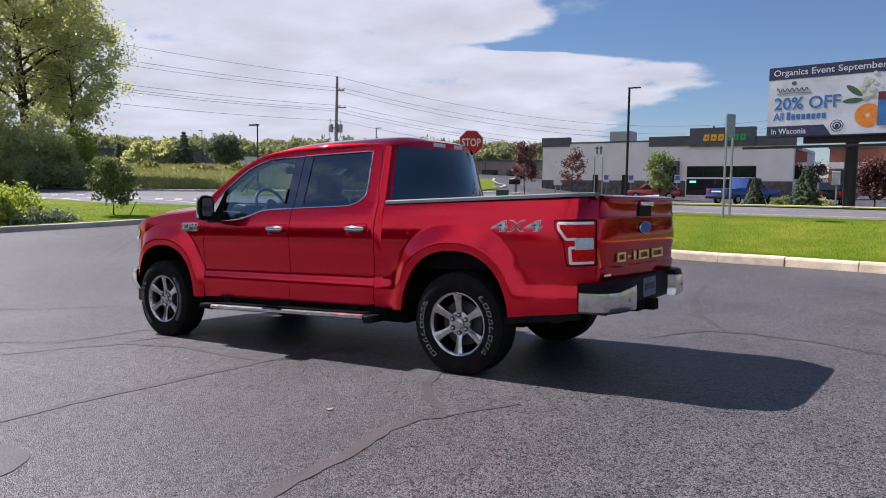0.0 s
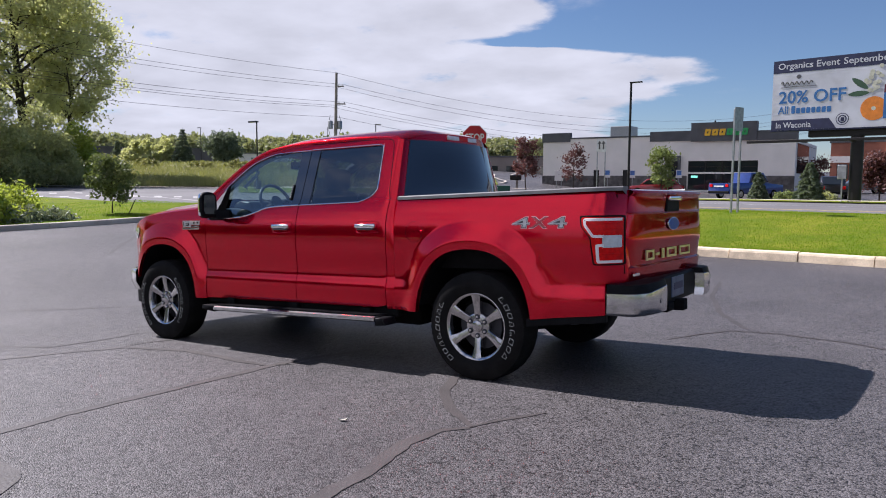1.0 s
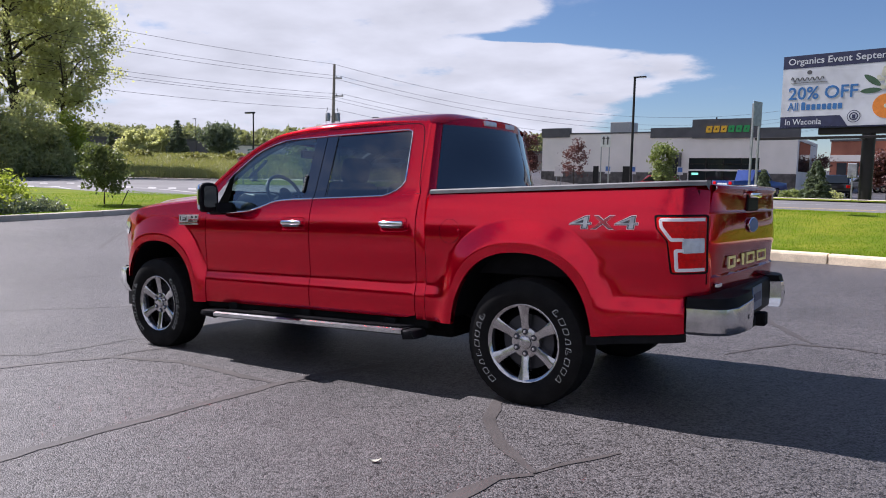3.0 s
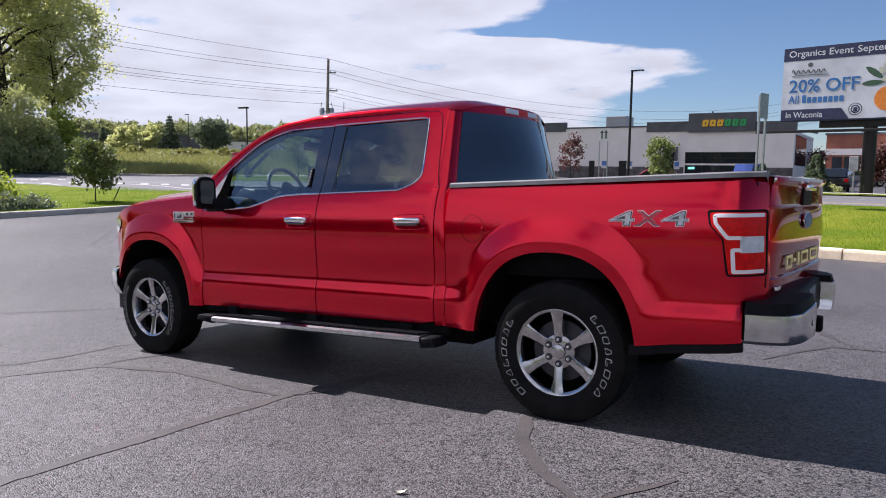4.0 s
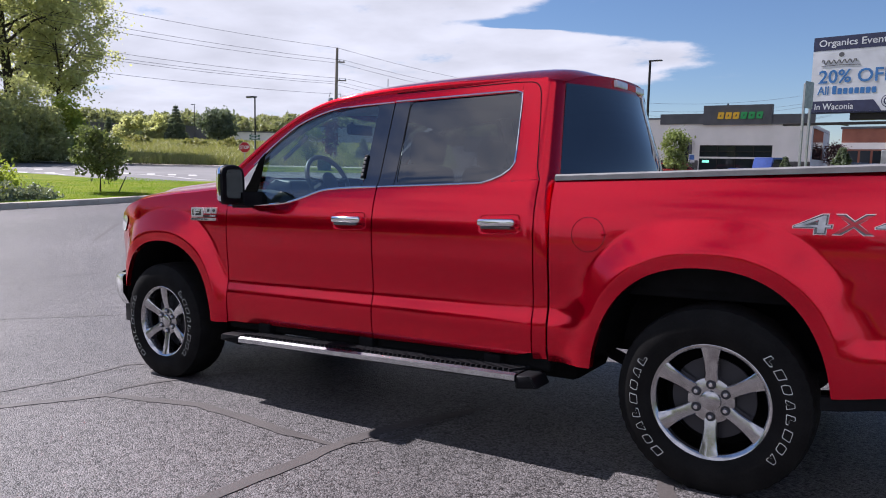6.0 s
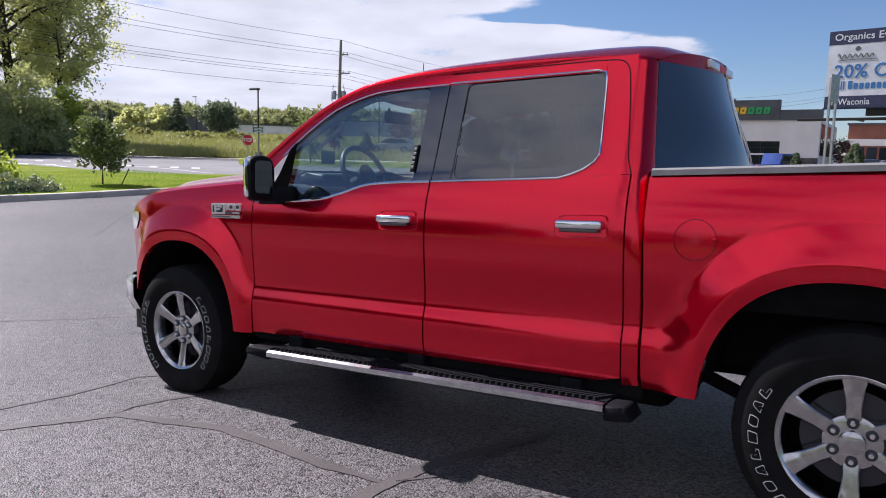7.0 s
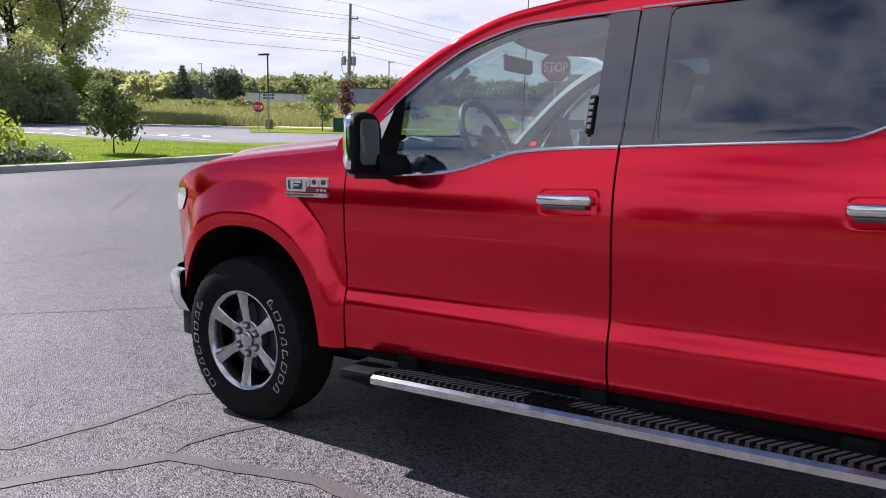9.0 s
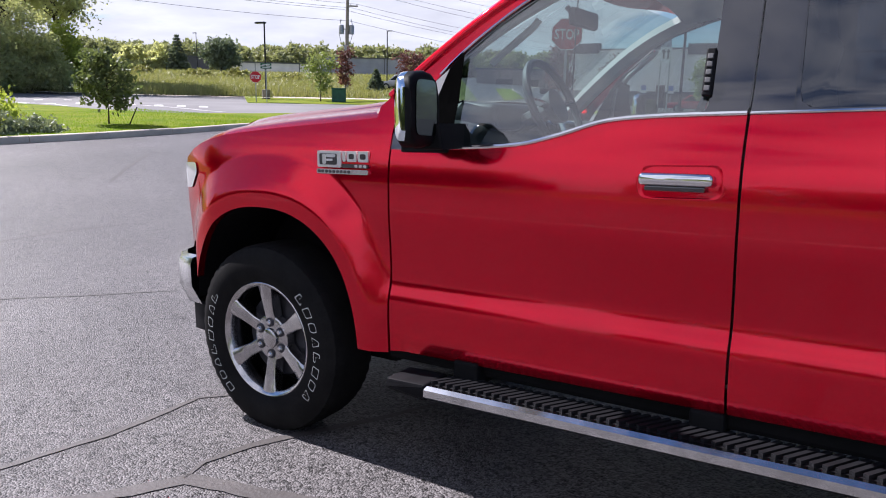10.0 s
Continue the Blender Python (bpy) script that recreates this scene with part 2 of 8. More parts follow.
WOOD_POLE = material("weathered_wood", (0.32, 0.28, 0.25), 0.9, vary=0.2, scale=2, fine=40, second=(0.23, 0.20, 0.18))
WIRE = material("wire", (0.09, 0.09, 0.095), 0.6)
STOP_RED = material("stop_sign_red", (0.50, 0.012, 0.018), 0.45, vary=0.05, scale=3, fine=40)
SIGN_WHITE = material("sign_white", (0.78, 0.78, 0.78), 0.5, vary=0.04, scale=3, fine=40)
BARK = material("bark", (0.07, 0.055, 0.04), 0.95, vary=0.3, scale=3, fine=30, second=(0.035, 0.028, 0.022), bump=0.6, bump_scale=30)
STUCCO = material("pale_grey_stucco", (0.85, 0.79, 0.74), 0.9, vary=0.05, scale=0.6, fine=30, second=(0.78, 0.73, 0.68), bump=0.1, bump_scale=60)
DARK_CLADDING = material("charcoal_cladding", (0.11, 0.11, 0.118), 0.6, vary=0.08, scale=1, fine=20)
GREY_BRICK = material("grey_brick", (0.15, 0.135, 0.13), 0.9, vary=0.25, scale=2, fine=12, second=(0.07, 0.064, 0.06))
RED_BRICK = material("red_brick", (0.36, 0.14, 0.09), 0.9, vary=0.15, scale=0.7, fine=12, second=(0.29, 0.11, 0.075))
WIN_GLASS = material("building_glass", (0.02, 0.025, 0.03), 0.05, coat=0.5)


def tinted_glass(name, colour, clear, mirror=0.075, edge=0.92):
    """Tinted pane: part see-through, part mirror by Fresnel."""
    mat = bpy.data.materials.new(name)
    mat.use_nodes = True
    nt = mat.node_tree
    nt.nodes.clear()
    out = nt.nodes.new("ShaderNodeOutputMaterial")
    tr = nt.nodes.new("ShaderNodeBsdfTransparent")
    tr.inputs[0].default_value = (*[c * clear for c in colour], 1)
    gl = nt.nodes.new("ShaderNodeBsdfGlossy")
    gl.inputs["Roughness"].default_value = 0.015
    gl.inputs[0].default_value = (1, 1, 1, 1)
    fr = nt.nodes.new("ShaderNodeLayerWeight")
    fr.inputs[0].default_value = 0.5
    mix = nt.nodes.new("ShaderNodeMixShader")
    nt.links.new(math_node(nt, "MULTIPLY_ADD", math_node(nt, "POWER", fr.outputs["Facing"], 5.0), edge, mirror), mix.inputs[0])
    nt.links.new(tr.outputs[0], mix.inputs[1])
    nt.links.new(gl.outputs[0], mix.inputs[2])
    nt.links.new(mix.outputs[0], out.inputs[0])
    return mat


GLASS_FRONT = tinted_glass("front_side_glass", (0.78, 0.93, 0.91), 0.76, 0.16)
GLASS_DARK = tinted_glass("privacy_glass", (0.75, 0.85, 1.0), 0.14, 0.135)
GLASS_REAR = tinted_glass("rear_window_glass", (0.75, 0.85, 1.0), 0.02, 0.14, 0.95)
MIRROR = material("mirror", (0.20, 0.22, 0.23), 0.04, metal=1.0)


# ---------------------------------------------------------------- mesh helpers
def mesh_object(name, bm, mat, smooth=False, angle=40):
    bmesh.ops.remove_doubles(bm, verts=bm.verts, dist=1e-5)
    bmesh.ops.recalc_face_normals(bm, faces=bm.faces)
    return raw_object(name, bm, mat, smooth, angle)


def raw_object(name, bm, mat, smooth=False, angle=40):
    me = bpy.data.meshes.new(name)
    for f in bm.faces:
        f.smooth = smooth
    if smooth:
        for e in bm.edges:
            if len(e.link_faces) == 2 and e.calc_face_angle(0) > radians(angle):
                e.smooth = False
    bm.to_mesh(me)
    bm.free()
    me.materials.append(mat)
    return new(name, me)


def part(name, bm, mat, parent, label="", smooth=False, angle=40):
    ob = mesh_object(name, bm, mat, smooth, angle)
    ob.parent = parent
    return tagged(ob, label)


def thing(name, m, label, category, group=""):
    ob = new(name)
    ob.matrix_world = m
    ob.empty_display_size = 0.2
    return tagged(ob, label, category, group)


def box(bm, x0, x1, y0, y1, z0, z1, bevel=0.0, m=None, seg=2):
    made = bmesh.ops.create_cube(bm, size=1.0)["verts"]
    for v in made:
        v.co = Vector(((x0 + x1) / 2 + v.co.x * (x1 - x0), (y0 + y1) / 2 + v.co.y * (y1 - y0), (z0 + z1) / 2 + v.co.z * (z1 - z0)))
        if m:
            v.co = m @ v.co
    if bevel:
        edges = list({e for v in made for e in v.link_edges})
        bmesh.ops.bevel(bm, geom=edges, offset=bevel, segments=seg, affect="EDGES", profile=0.5)
    return bm


def tube(bm, points, radius, seg=8, caps=True):
    """A round bar through points; radius is one number or one for each point."""
    pts = [Vector(p) for p in points]
    rings = []
    for i, p in enumerate(pts):
        d = (pts[min(i + 1, len(pts) - 1)] - pts[max(i - 1, 0)]).normalized()
        side = d.cross(Vector((0, 0, 1)))
        side = side.normalized() if side.length > 0.05 else d.cross(Vector((1, 0, 0))).normalized()
        up = side.cross(d)
        r = radius[i] if isinstance(radius, (list, tuple)) else radius
        rings.append([bm.verts.new(p + r * (math.cos(a) * side + math.sin(a) * up)) for a in [2 * math.pi * k / seg for k in range(seg)]])
    for a, b in zip(rings, rings[1:]):
        for k in range(seg):
            bm.faces.new((a[k], a[(k + 1) % seg], b[(k + 1) % seg], b[k]))
    if caps:
        bm.faces.new(rings[0][::-1])
        bm.faces.new(rings[-1])
    return bm


def lathe(bm, profile, seg=48, closed=False):
    """Turns (axial, radius) pairs about the y axis."""
    rings = []
    for a, r in profile:
        rings.append([bm.verts.new((r * math.cos(2 * math.pi * k / seg), a, r * math.sin(2 * math.pi * k / seg))) for k in range(seg)])
    pairs = list(zip(rings, rings[1:])) + ([(rings[-1], rings[0])] if closed else [])
    for a, b in pairs:
        for k in range(seg):
            bm.faces.new((a[k], a[(k + 1) % seg], b[(k + 1) % seg], b[k]))
    return bm


def prism(bm, outline, y0, y1, bevel=0.0):
    """An outline of (x, z) points drawn out from y0 to y1."""
    a = [bm.verts.new((x, y0, z)) for x, z in outline]
    b = [bm.verts.new((x, y1, z)) for x, z in outline]
    n = len(outline)
    faces = [bm.faces.new(a), bm.faces.new(b[::-1])]
    for i in range(n):
        faces.append(bm.faces.new((a[i], b[i], b[(i + 1) % n], a[(i + 1) % n])))
    if bevel:
        bmesh.ops.bevel(bm, geom=list(faces[0].edges) + list(faces[1].edges), offset=bevel, segments=2, affect="EDGES", profile=0.5)
    return bm


def sstep(a, b, x):
    t = min(1.0, max(0.0, (x - a) / (b - a)))
    return t * t * (3 - 2 * t)


def pw(x, table):
    """Smooth curve through a short table of (x, value)."""
    if x <= table[0][0]:
        return table[0][1]
    for i in range(len(table) - 1):
        x0, y0 = table[i]
        x1, y1 = table[i + 1]
        if x <= x1:
            s0 = (table[i + 1][1] - table[i - 1][1]) / (table[i + 1][0] - table[i - 1][0]) if i else (y1 - y0) / (x1 - x0)
            s1 = (table[i + 2][1] - y0) / (table[i + 2][0] - x0) if i + 2 < len(table) else (y1 - y0) / (x1 - x0)
            h, t = x1 - x0, (x - x0) / (x1 - x0)
            return (1 + 2 * t) * (1 - t) ** 2 * y0 + t * (1 - t) ** 2 * h * s0 + t * t * (3 - 2 * t) * y1 + t * t * (t - 1) * h * s1
    return table[-1][1]


# ---------------------------------------------------------------- ground
def lot_plane(x, y):
    return 0.042 * (x + 4.6) - 0.0187 * (y - 5.95)


LEFT_RISE = ((0, 0.0), (14, 0.02), (24, 0.20), (27, 0.28), (42, 0.55), (60, 0.88), (150, 4.6), (190, 5.7), (260, 7.6), (900, 10.0))
RIGHT_RISE = ((0, 0.0), (15.4, 0.04), (17, 0.075), (22, 0.52), (24.6, 0.50), (35, 0.58), (38, 0.64), (50, 0.5), (66, 0.42), (78, 0.6), (110, 1.5), (180, 4.0), (900, 7.0))


def ground_z(x, y):
    """Height of the land: the sloping lot, then a slow rise away from it, higher to the north-west."""
    d = math.hypot(x, y)
    az = math.degrees(math.atan2(x, y))
    side = sstep(-20, -31, az) * sstep(-130, -95, az) if az > -130 else 0.0
    far = pw(d, LEFT_RISE) * side + pw(d, RIGHT_RISE) * (1 - side)
    if y < 4:
        far *= sstep(-40, 4, y) * 0.999
    t = sstep(5.5, 13.5, math.hypot(x + 4.6, y - 5.95))
    return lot_plane(x, y) * (1 - t) + far * t


# kerb lines of the lot
def left_kerb(y):
    """x of the kerb on the north-west side."""
    return -20.2 - 0.05 * (y - 10) - 0.012 * max(0.0, y - 12) ** 2


def right_kerb(x):
    """y of the kerb along the street."""
    return 16.05 - 0.105 * (x + 2) + 0.0012 * (x + 2) ** 2 if x < -2 else 16.05 - 0.25 * (x + 2) + 0.004 * (x + 2) ** 2


def ground_sheet():
    bm = bmesh.new()
    step = lambda lo, hi, n: [lo + (hi - lo) * k / n for k in range(n)]
    xs = step(-1500, -300, 6) + step(-300, -80, 14) + step(-80, -30, 20) + step(-30, 12, 60) + step(12, 60, 16) + step(60, 300, 10) + step(300, 1501, 6) + [1501]
    ys = step(-1500, -300, 6) + step(-300, -60, 10) + step(-60, -8, 14) + step(-8, 30, 60) + step(30, 80, 25) + step(80, 300, 18) + step(300, 1501, 6) + [1501]
    grid = [[bm.verts.new((x, y, ground_z(x, y))) for x in xs] for y in ys]
    for i in range(len(ys) - 1):
        for j in range(len(xs) - 1):
            bm.faces.new((grid[i][j], grid[i][j + 1], grid[i + 1][j + 1], grid[i + 1][j]))
    ob = raw_object("ground", bm, ASPHALT, True, 180)
    return tagged(ob, "worn grey asphalt of a sloping car park", "ground", kind="structure")


def drape(name, outline_lo, outline_hi, mat, lift, label, category, n=10, kind="structure"):
    """A strip laid on the land between two polylines of equal count."""
    bm = bmesh.new()
    rows = []
    for (x0, y0), (x1, y1) in zip(outline_lo, outline_hi):
        row = []
        for k in range(n + 1):
            x, y = x0 + (x1 - x0) * k / n, y0 + (y1 - y0) * k / n
            row.append(bm.verts.new((x, y, ground_z(x, y) + lift)))
        rows.append(row)
    for a, b in zip(rows, rows[1:]):
        for k in range(n):
            bm.faces.new((a[k], a[k + 1], b[k + 1], b[k]))
    ob = raw_object(name, bm, mat, True, 180)
    return tagged(ob, label, category, kind=kind)


GROUND = ground_sheet()


def polar(az, d):
    """A place at a bearing (degrees from y towards x) and distance from where the walk begins."""
    x, y = 0.07 + d * math.sin(radians(az)), 0.33 + d * math.cos(radians(az))
    return x, y, ground_z(x, y)


def kerb(name, line, width, height, label, mat=None):
    """Cast concrete kerb stones along a line, each one a piece with open joints."""
    base = new(name)
    tagged(base, label, "kerb", kind="structure")
    rng = np.random.default_rng(len(line))
    profile = ((0.0, -0.1), (0.012, 0.02), (0.030, height - 0.05), (0.048, height - 0.016), (0.085, height), (width, height), (width, -0.1))
    for (x0, y0), (x1, y1) in zip(line, line[1:]):
        d = Vector((x1 - x0, y1 - y0, 0))
        n = Vector((-d.y, d.x, 0)).normalized()
        d *= 0.5 * 0.016 / max(d.length, 0.1)
        bm = bmesh.new()
        rise, out = rng.normal(0, 0.005), rng.normal(0, 0.006)
        ends = []
        for px, py in ((x0 + d.x, y0 + d.y), (x1 - d.x, y1 - d.y)):
            ends.append([bm.verts.new((px + n.x * (off + out), py + n.y * (off + out), ground_z(px, py) + zz + rise)) for off, zz in profile])
        lo, hi = ends
        for k in range(len(profile) - 1):
            bm.faces.new((lo[k], lo[k + 1], hi[k + 1], hi[k]))
        bm.faces.new(lo[::-1]), bm.faces.new(hi)
        part("kerb_stone", bm, mat or CONCRETE, base)
    return base


LK = [(left_kerb(y), y) for y in [-6 + 1.9 * k for k in range(17)]]
RK = [(-13.95 + 1.31 * k, right_kerb(-13.95 + 1.31 * k)) for k in range(26)]
kerb("kerb_west", LK, 0.20, 0.15, "long concrete kerb edging the lawn")
# the north kerb's sunlit look comes from its paler, warmer colour
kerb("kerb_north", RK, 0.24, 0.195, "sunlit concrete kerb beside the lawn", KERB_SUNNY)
# lawn between the lot and the streets
def along(points, n):
    """n + 1 places evenly spaced along a polyline."""
    lens = [0.0]
    for (x0, y0), (x1, y1) in zip(points, points[1:]):
        lens.append(lens[-1] + math.hypot(x1 - x0, y1 - y0))
    out = []
    for k in range(n + 1):
        d = lens[-1] * k / n
        i = max(j for j in range(len(points) - 1) if lens[j] <= d + 1e-9)
        t = (d - lens[i]) / (lens[i + 1] - lens[i])
        out.append((points[i][0] + (points[i + 1][0] - points[i][0]) * t, points[i][1] + (points[i + 1][1] - points[i][1]) * t))
    return out


ROAD_NEAR = [(-92, -10), (-70, 4), (-52, 13.6), (-44, 17.2), (-38, 19.2), (-33, 19.5), (-29.5, 19.2), (-27.6, 20.0), (-26.2, 22.0), (-25.3, 26.0), (-24.5, 34)]
ROAD_FAR = [(-112, -4), (-88, 9), (-68, 20), (-60, 24.2), (-54, 27.8), (-50, 30.4), (-46.5, 34.4), (-40, 41), (-34, 47), (-30, 51), (-26, 56)]
drape("lawn_west", [(x - 0.20, y) for x, y in LK], along(ROAD_NEAR[1:-1], 16), LAWN, 0.13, "bright green mown lawn behind the kerb", "lawn", 24)
drape("lawn_north", [(x, y + 0.24) for x, y in RK], [(x * 1.05, 25.0 + 0.02 * x) for x, y in RK], LAWN, 0.175, "bright green mown lawn behind the kerb", "lawn", 12)
# unseen kerb, lawn and street added behind the walk for the paint to mirror
SK = [(-44.0 + 3.2 * k, -13.0 - 0.08 * (-44.0 + 3.2 * k)) for k in range(24)]
kerb("kerb_south", SK[::-1], 0.22, 0.15, "unseen concrete kerb added behind the car park")
drape("lawn_south", [(x, y - 0.22) for x, y in SK], [(x, y - 9.0) for x, y in SK], LAWN, 0.13, "unseen mown lawn added behind the car park", "lawn", 4)
drape("road_south", [(x, y - 9.2) for x, y in SK], [(x, y - 18.0) for x, y in SK], ROAD, 0.05, "unseen asphalt street added behind the car park", "road", 3)
# unseen long white lines added behind the walk for the paint to mirror
PAINT_MIRRORED = material("mirrored_line_paint", (0.55, 0.54, 0.52), 0.7, vary=0.2, scale=3, fine=20)
for y in (-0.3, -1.5, -2.6, -4.0, -5.6):
    drape("stall_line", [(-34 + 2 * k, y) for k in range(28)], [(-34 + 2 * k, y + 0.12) for k in range(28)], PAINT_MIRRORED, 0.008, "long white line added on asphalt behind the walk", "road marking", 1)
# streets
drape("road_north", [(-23 + 8 * k, 24.9 + 0.02 * (-23 + 8 * k)) for k in range(18)], [(-23 + 8 * k, 36.6) for k in range(18)], ROAD, 0.05, "grey asphalt street", "road", 8)
drape("road_far_lawn", [(-23 + 8 * k, 36.9) for k in range(18)], [(-23 + 8 * k, 46) for k in range(18)], LAWN, 0.08, "roadside strip of grass", "lawn", 6)
drape("road_far_kerb", [(-23 + 8 * k, 36.4) for k in range(18)], [(-23 + 8 * k, 37.0) for k in range(18)], CONCRETE, 0.16, "pale concrete kerb across the street", "kerb", 1)
PAINT_WHITE = material("road_paint", (0.50, 0.49, 0.47), 0.8, vary=0.25, scale=3, fine=20, second=(0.34, 0.33, 0.32))
PAINT_YELLOW = material("road_paint_yellow", (0.62, 0.46, 0.20), 0.8, vary=0.2, scale=3, fine=20)
for y, mat in ((29.2, PAINT_YELLOW), (29.5, PAINT_YELLOW), (33.4, PAINT_WHITE)):
    drape("lane_line", [(-24 + 8 * k, y) for k in range(8)], [(-24 + 8 * k, y + 0.13) for k in range(8)], mat, 0.058, "painted lane line", "road marking", 1)


drape("road_west", along(ROAD_NEAR, 40), along(ROAD_FAR, 40), ROAD, 0.05, "grey asphalt road beyond the lawn", "road", 12)
drape("road_west_kerb", along(ROAD_FAR, 40), [(x - 0.35, y + 0.35) for x, y in along(ROAD_FAR, 40)], CONCRETE, 0.2, "far concrete kerb", "kerb", 1)
# crossing bars and edge lines of the junction
for az, d, length in ((-62.75, 42.6, 2.6), (-61.2, 42.4, 2.4), (-59.6, 43.6, 2.6), (-56.75, 42.8, 2.8), (-55.1, 42.0, 2.8), (-53.75, 41.6, 2.8), (-52.4, 41.0, 2.8), (-61.9, 48.4, 2.6), (-60.3, 49.0, 2.4)):
    x, y, z = polar(az, d)
    u = Vector((math.sin(radians(az)), math.cos(radians(az)), 0))
    v = Vector((u.y, -u.x, 0)) * 0.20
    drape("road_bar", [(x - v.x, y - v.y), (x - v.x + u.x * length * 0.7, y - v.y + u.y * length * 0.7)], [(x + v.x, y + v.y), (x + v.x + u.x * length * 0.7, y + v.y + u.y * length * 0.7)], PAINT_WHITE, 0.062, "white painted bar on the road", "road marking", 1)
edge_line = along([(-38.5, 23.2), (-35.0, 24.2), (-32.5, 24.0), (-30.0, 23.3), (-28.6, 23.2)], 12)
drape("road_edge_line", edge_line, [(x - 0.05, y + 0.25) for x, y in edge_line], PAINT_WHITE, 0.06, "white edge line of the road", "road marking", 1)
edge_line = along([(-41.0, 20.2), (-37.6, 21.0), (-35.2, 20.4)], 8)
drape("road_edge_line", edge_line, [(x - 0.05, y + 0.25) for x, y in edge_line], PAINT_WHITE, 0.06, "white edge line of the road", "road marking", 1)
# driveway across the street with curved kerbs and grass corners
drape("driveway_lawn", [polar(-31.0 + 0.4 * k, 64 + 1.5 * k)[:2] for k in range(5)], [polar(-31.0 + 0.3 * k, 96)[:2] for k in range(5)], LAWN, 0.06, "grass corner beside the driveway", "lawn", 8)
for line in ([(-29.77, 98.4), (-29.84, 88.4), (-29.38, 81.2), (-28.9, 79.0), (-28.95, 75.5), (-29.3, 72.2), (-29.9, 71.0)], [(-27.6, 114), (-28.1, 108), (-28.48, 99.7), (-28.39, 90.0), (-27.9, 85.5), (-27.3, 83.0)]):
    pts = along([polar(a, d)[:2] for a, d in line], 30)
    drape("driveway_kerb", pts, [(x + 0.22, y + 0.1) for x, y in pts], CONCRETE, 0.14, "pale curved concrete kerb of the driveway", "kerb", 1)


# ---------------------------------------------------------------- sealed cracks and stains of the lot
def lot_mark(name, points, width, mat, label, category, seed, lift=0.004):
    """A ragged strip lying on the asphalt, in the lot's own frame."""
    rng = np.random.default_rng(seed)
    pts = []
    for (x0, y0), (x1, y1) in zip(points, points[1:]):
        n = max(2, int(math.hypot(x1 - x0, y1 - y0) / 0.06))
        for k in range(n):
            pts.append((x0 + (x1 - x0) * k / n, y0 + (y1 - y0) * k / n))
    pts.append(points[-1])
    bm = bmesh.new()
    rows = []
    for i, (x, y) in enumerate(pts):
        a, b = pts[max(i - 1, 0)], pts[min(i + 1, len(pts) - 1)]
        d = Vector((b[0] - a[0], b[1] - a[1], 0)).normalized()
        side = Vector((-d.y, d.x, 0))
        wob = 0.02 * noise.noise((x * 2.3, y * 2.3, seed))
        taper = min(1.0, 0.35 + min(i, len(pts) - 1 - i) * 0.12)
        row = []
        for k in (-1, 1):
            w = width / 2 * taper * (1 + 0.35 * noise.noise((x * 9 + k * 5, y * 9, seed)) + rng.normal(0, 0.05))
            q = Vector((x - 6.483, y + 5.93, 0)) + side * (wob + k * w)
            p = LOT @ q
            row.append(bm.verts.new((p.x, p.y, ground_z(p.x, p.y) + lift)))
        rows.append(row)
    for a, b in zip(rows, rows[1:]):
        bm.faces.new((a[0], a[1], b[1], b[0]))
    ob = raw_object(name, bm, mat, True, 180)
    return tagged(ob, label, category, kind="structure")


CRACKS = (
    (0.085, ((1.75, -5.2), (1.92, -3.49), (1.88, -3.05), (1.93, -2.3), (1.96, -1.46), (2.0, -1.1), (2.3, -0.4))),
    (0.075, ((-1.3, -2.9), (-0.42, -2.42), (-0.20, -1.95), (0.10, -1.47), (0.80, -1.30), (1.44, -1.35), (1.93, -1.40))),
    (0.095, ((4.7, -5.0), (4.26, -3.46), (4.2, -3.08), (4.18, -2.8), (4.1, -2.41), (4.13, -2.12), (4.25, -1.99))),
    (0.075, ((4.25, -1.99), (3.95, -1.72), (3.66, -1.35), (3.52, -1.04), (3.35, -0.2))),
    (0.045, ((4.25, -1.99), (4.33, -1.79), (4.5, -1.5))),
    (0.066, ((3.67, 6.68), (4.01, 4.66), (4.5, 3.05), (4.96, 2.13))),
    (0.042, ((4.42, 1.25), (4.58, 1.64), (4.82, 2.01), (5.25, 2.02), (5.83, 1.84), (6.39, 1.47), (8.0, 0.9))),
    (0.036, ((-9.0, -0.6), (-5.9, 0.72), (-5.97, 1.37), (-5.86, 2.22))),
    (0.036, ((-6.0, -2.2), (-3.47, -0.43), (-3.03, -0.02), (-2.57, 0.48))),
    (0.042, ((0.09, -1.47), (0.04, -1.35), (0.08, -1.15), (0.16, -0.98), (0.5, -0.3))),
    (0.036, ((-2.2, -2.6), (-0.57, -1.81), (-0.50, -1.4), (-0.54, -0.92), (-0.43, -0.81))),
    (0.07, ((-8.3, 3.5), (-9.2, 4.4), (-10.4, 5.7))),
    (0.036, ((1.98, -1.35), (2.15, -1.15), (2.2, -0.8))),
    (0.048, ((6.0, 4.6), (6.6, 3.6), (7.4, 3.3))),
)
for k, (w, line) in enumerate(CRACKS):
    lot_mark("sealed_crack", line, w, SEALANT, "winding sealed crack in worn asphalt", "crack", k)
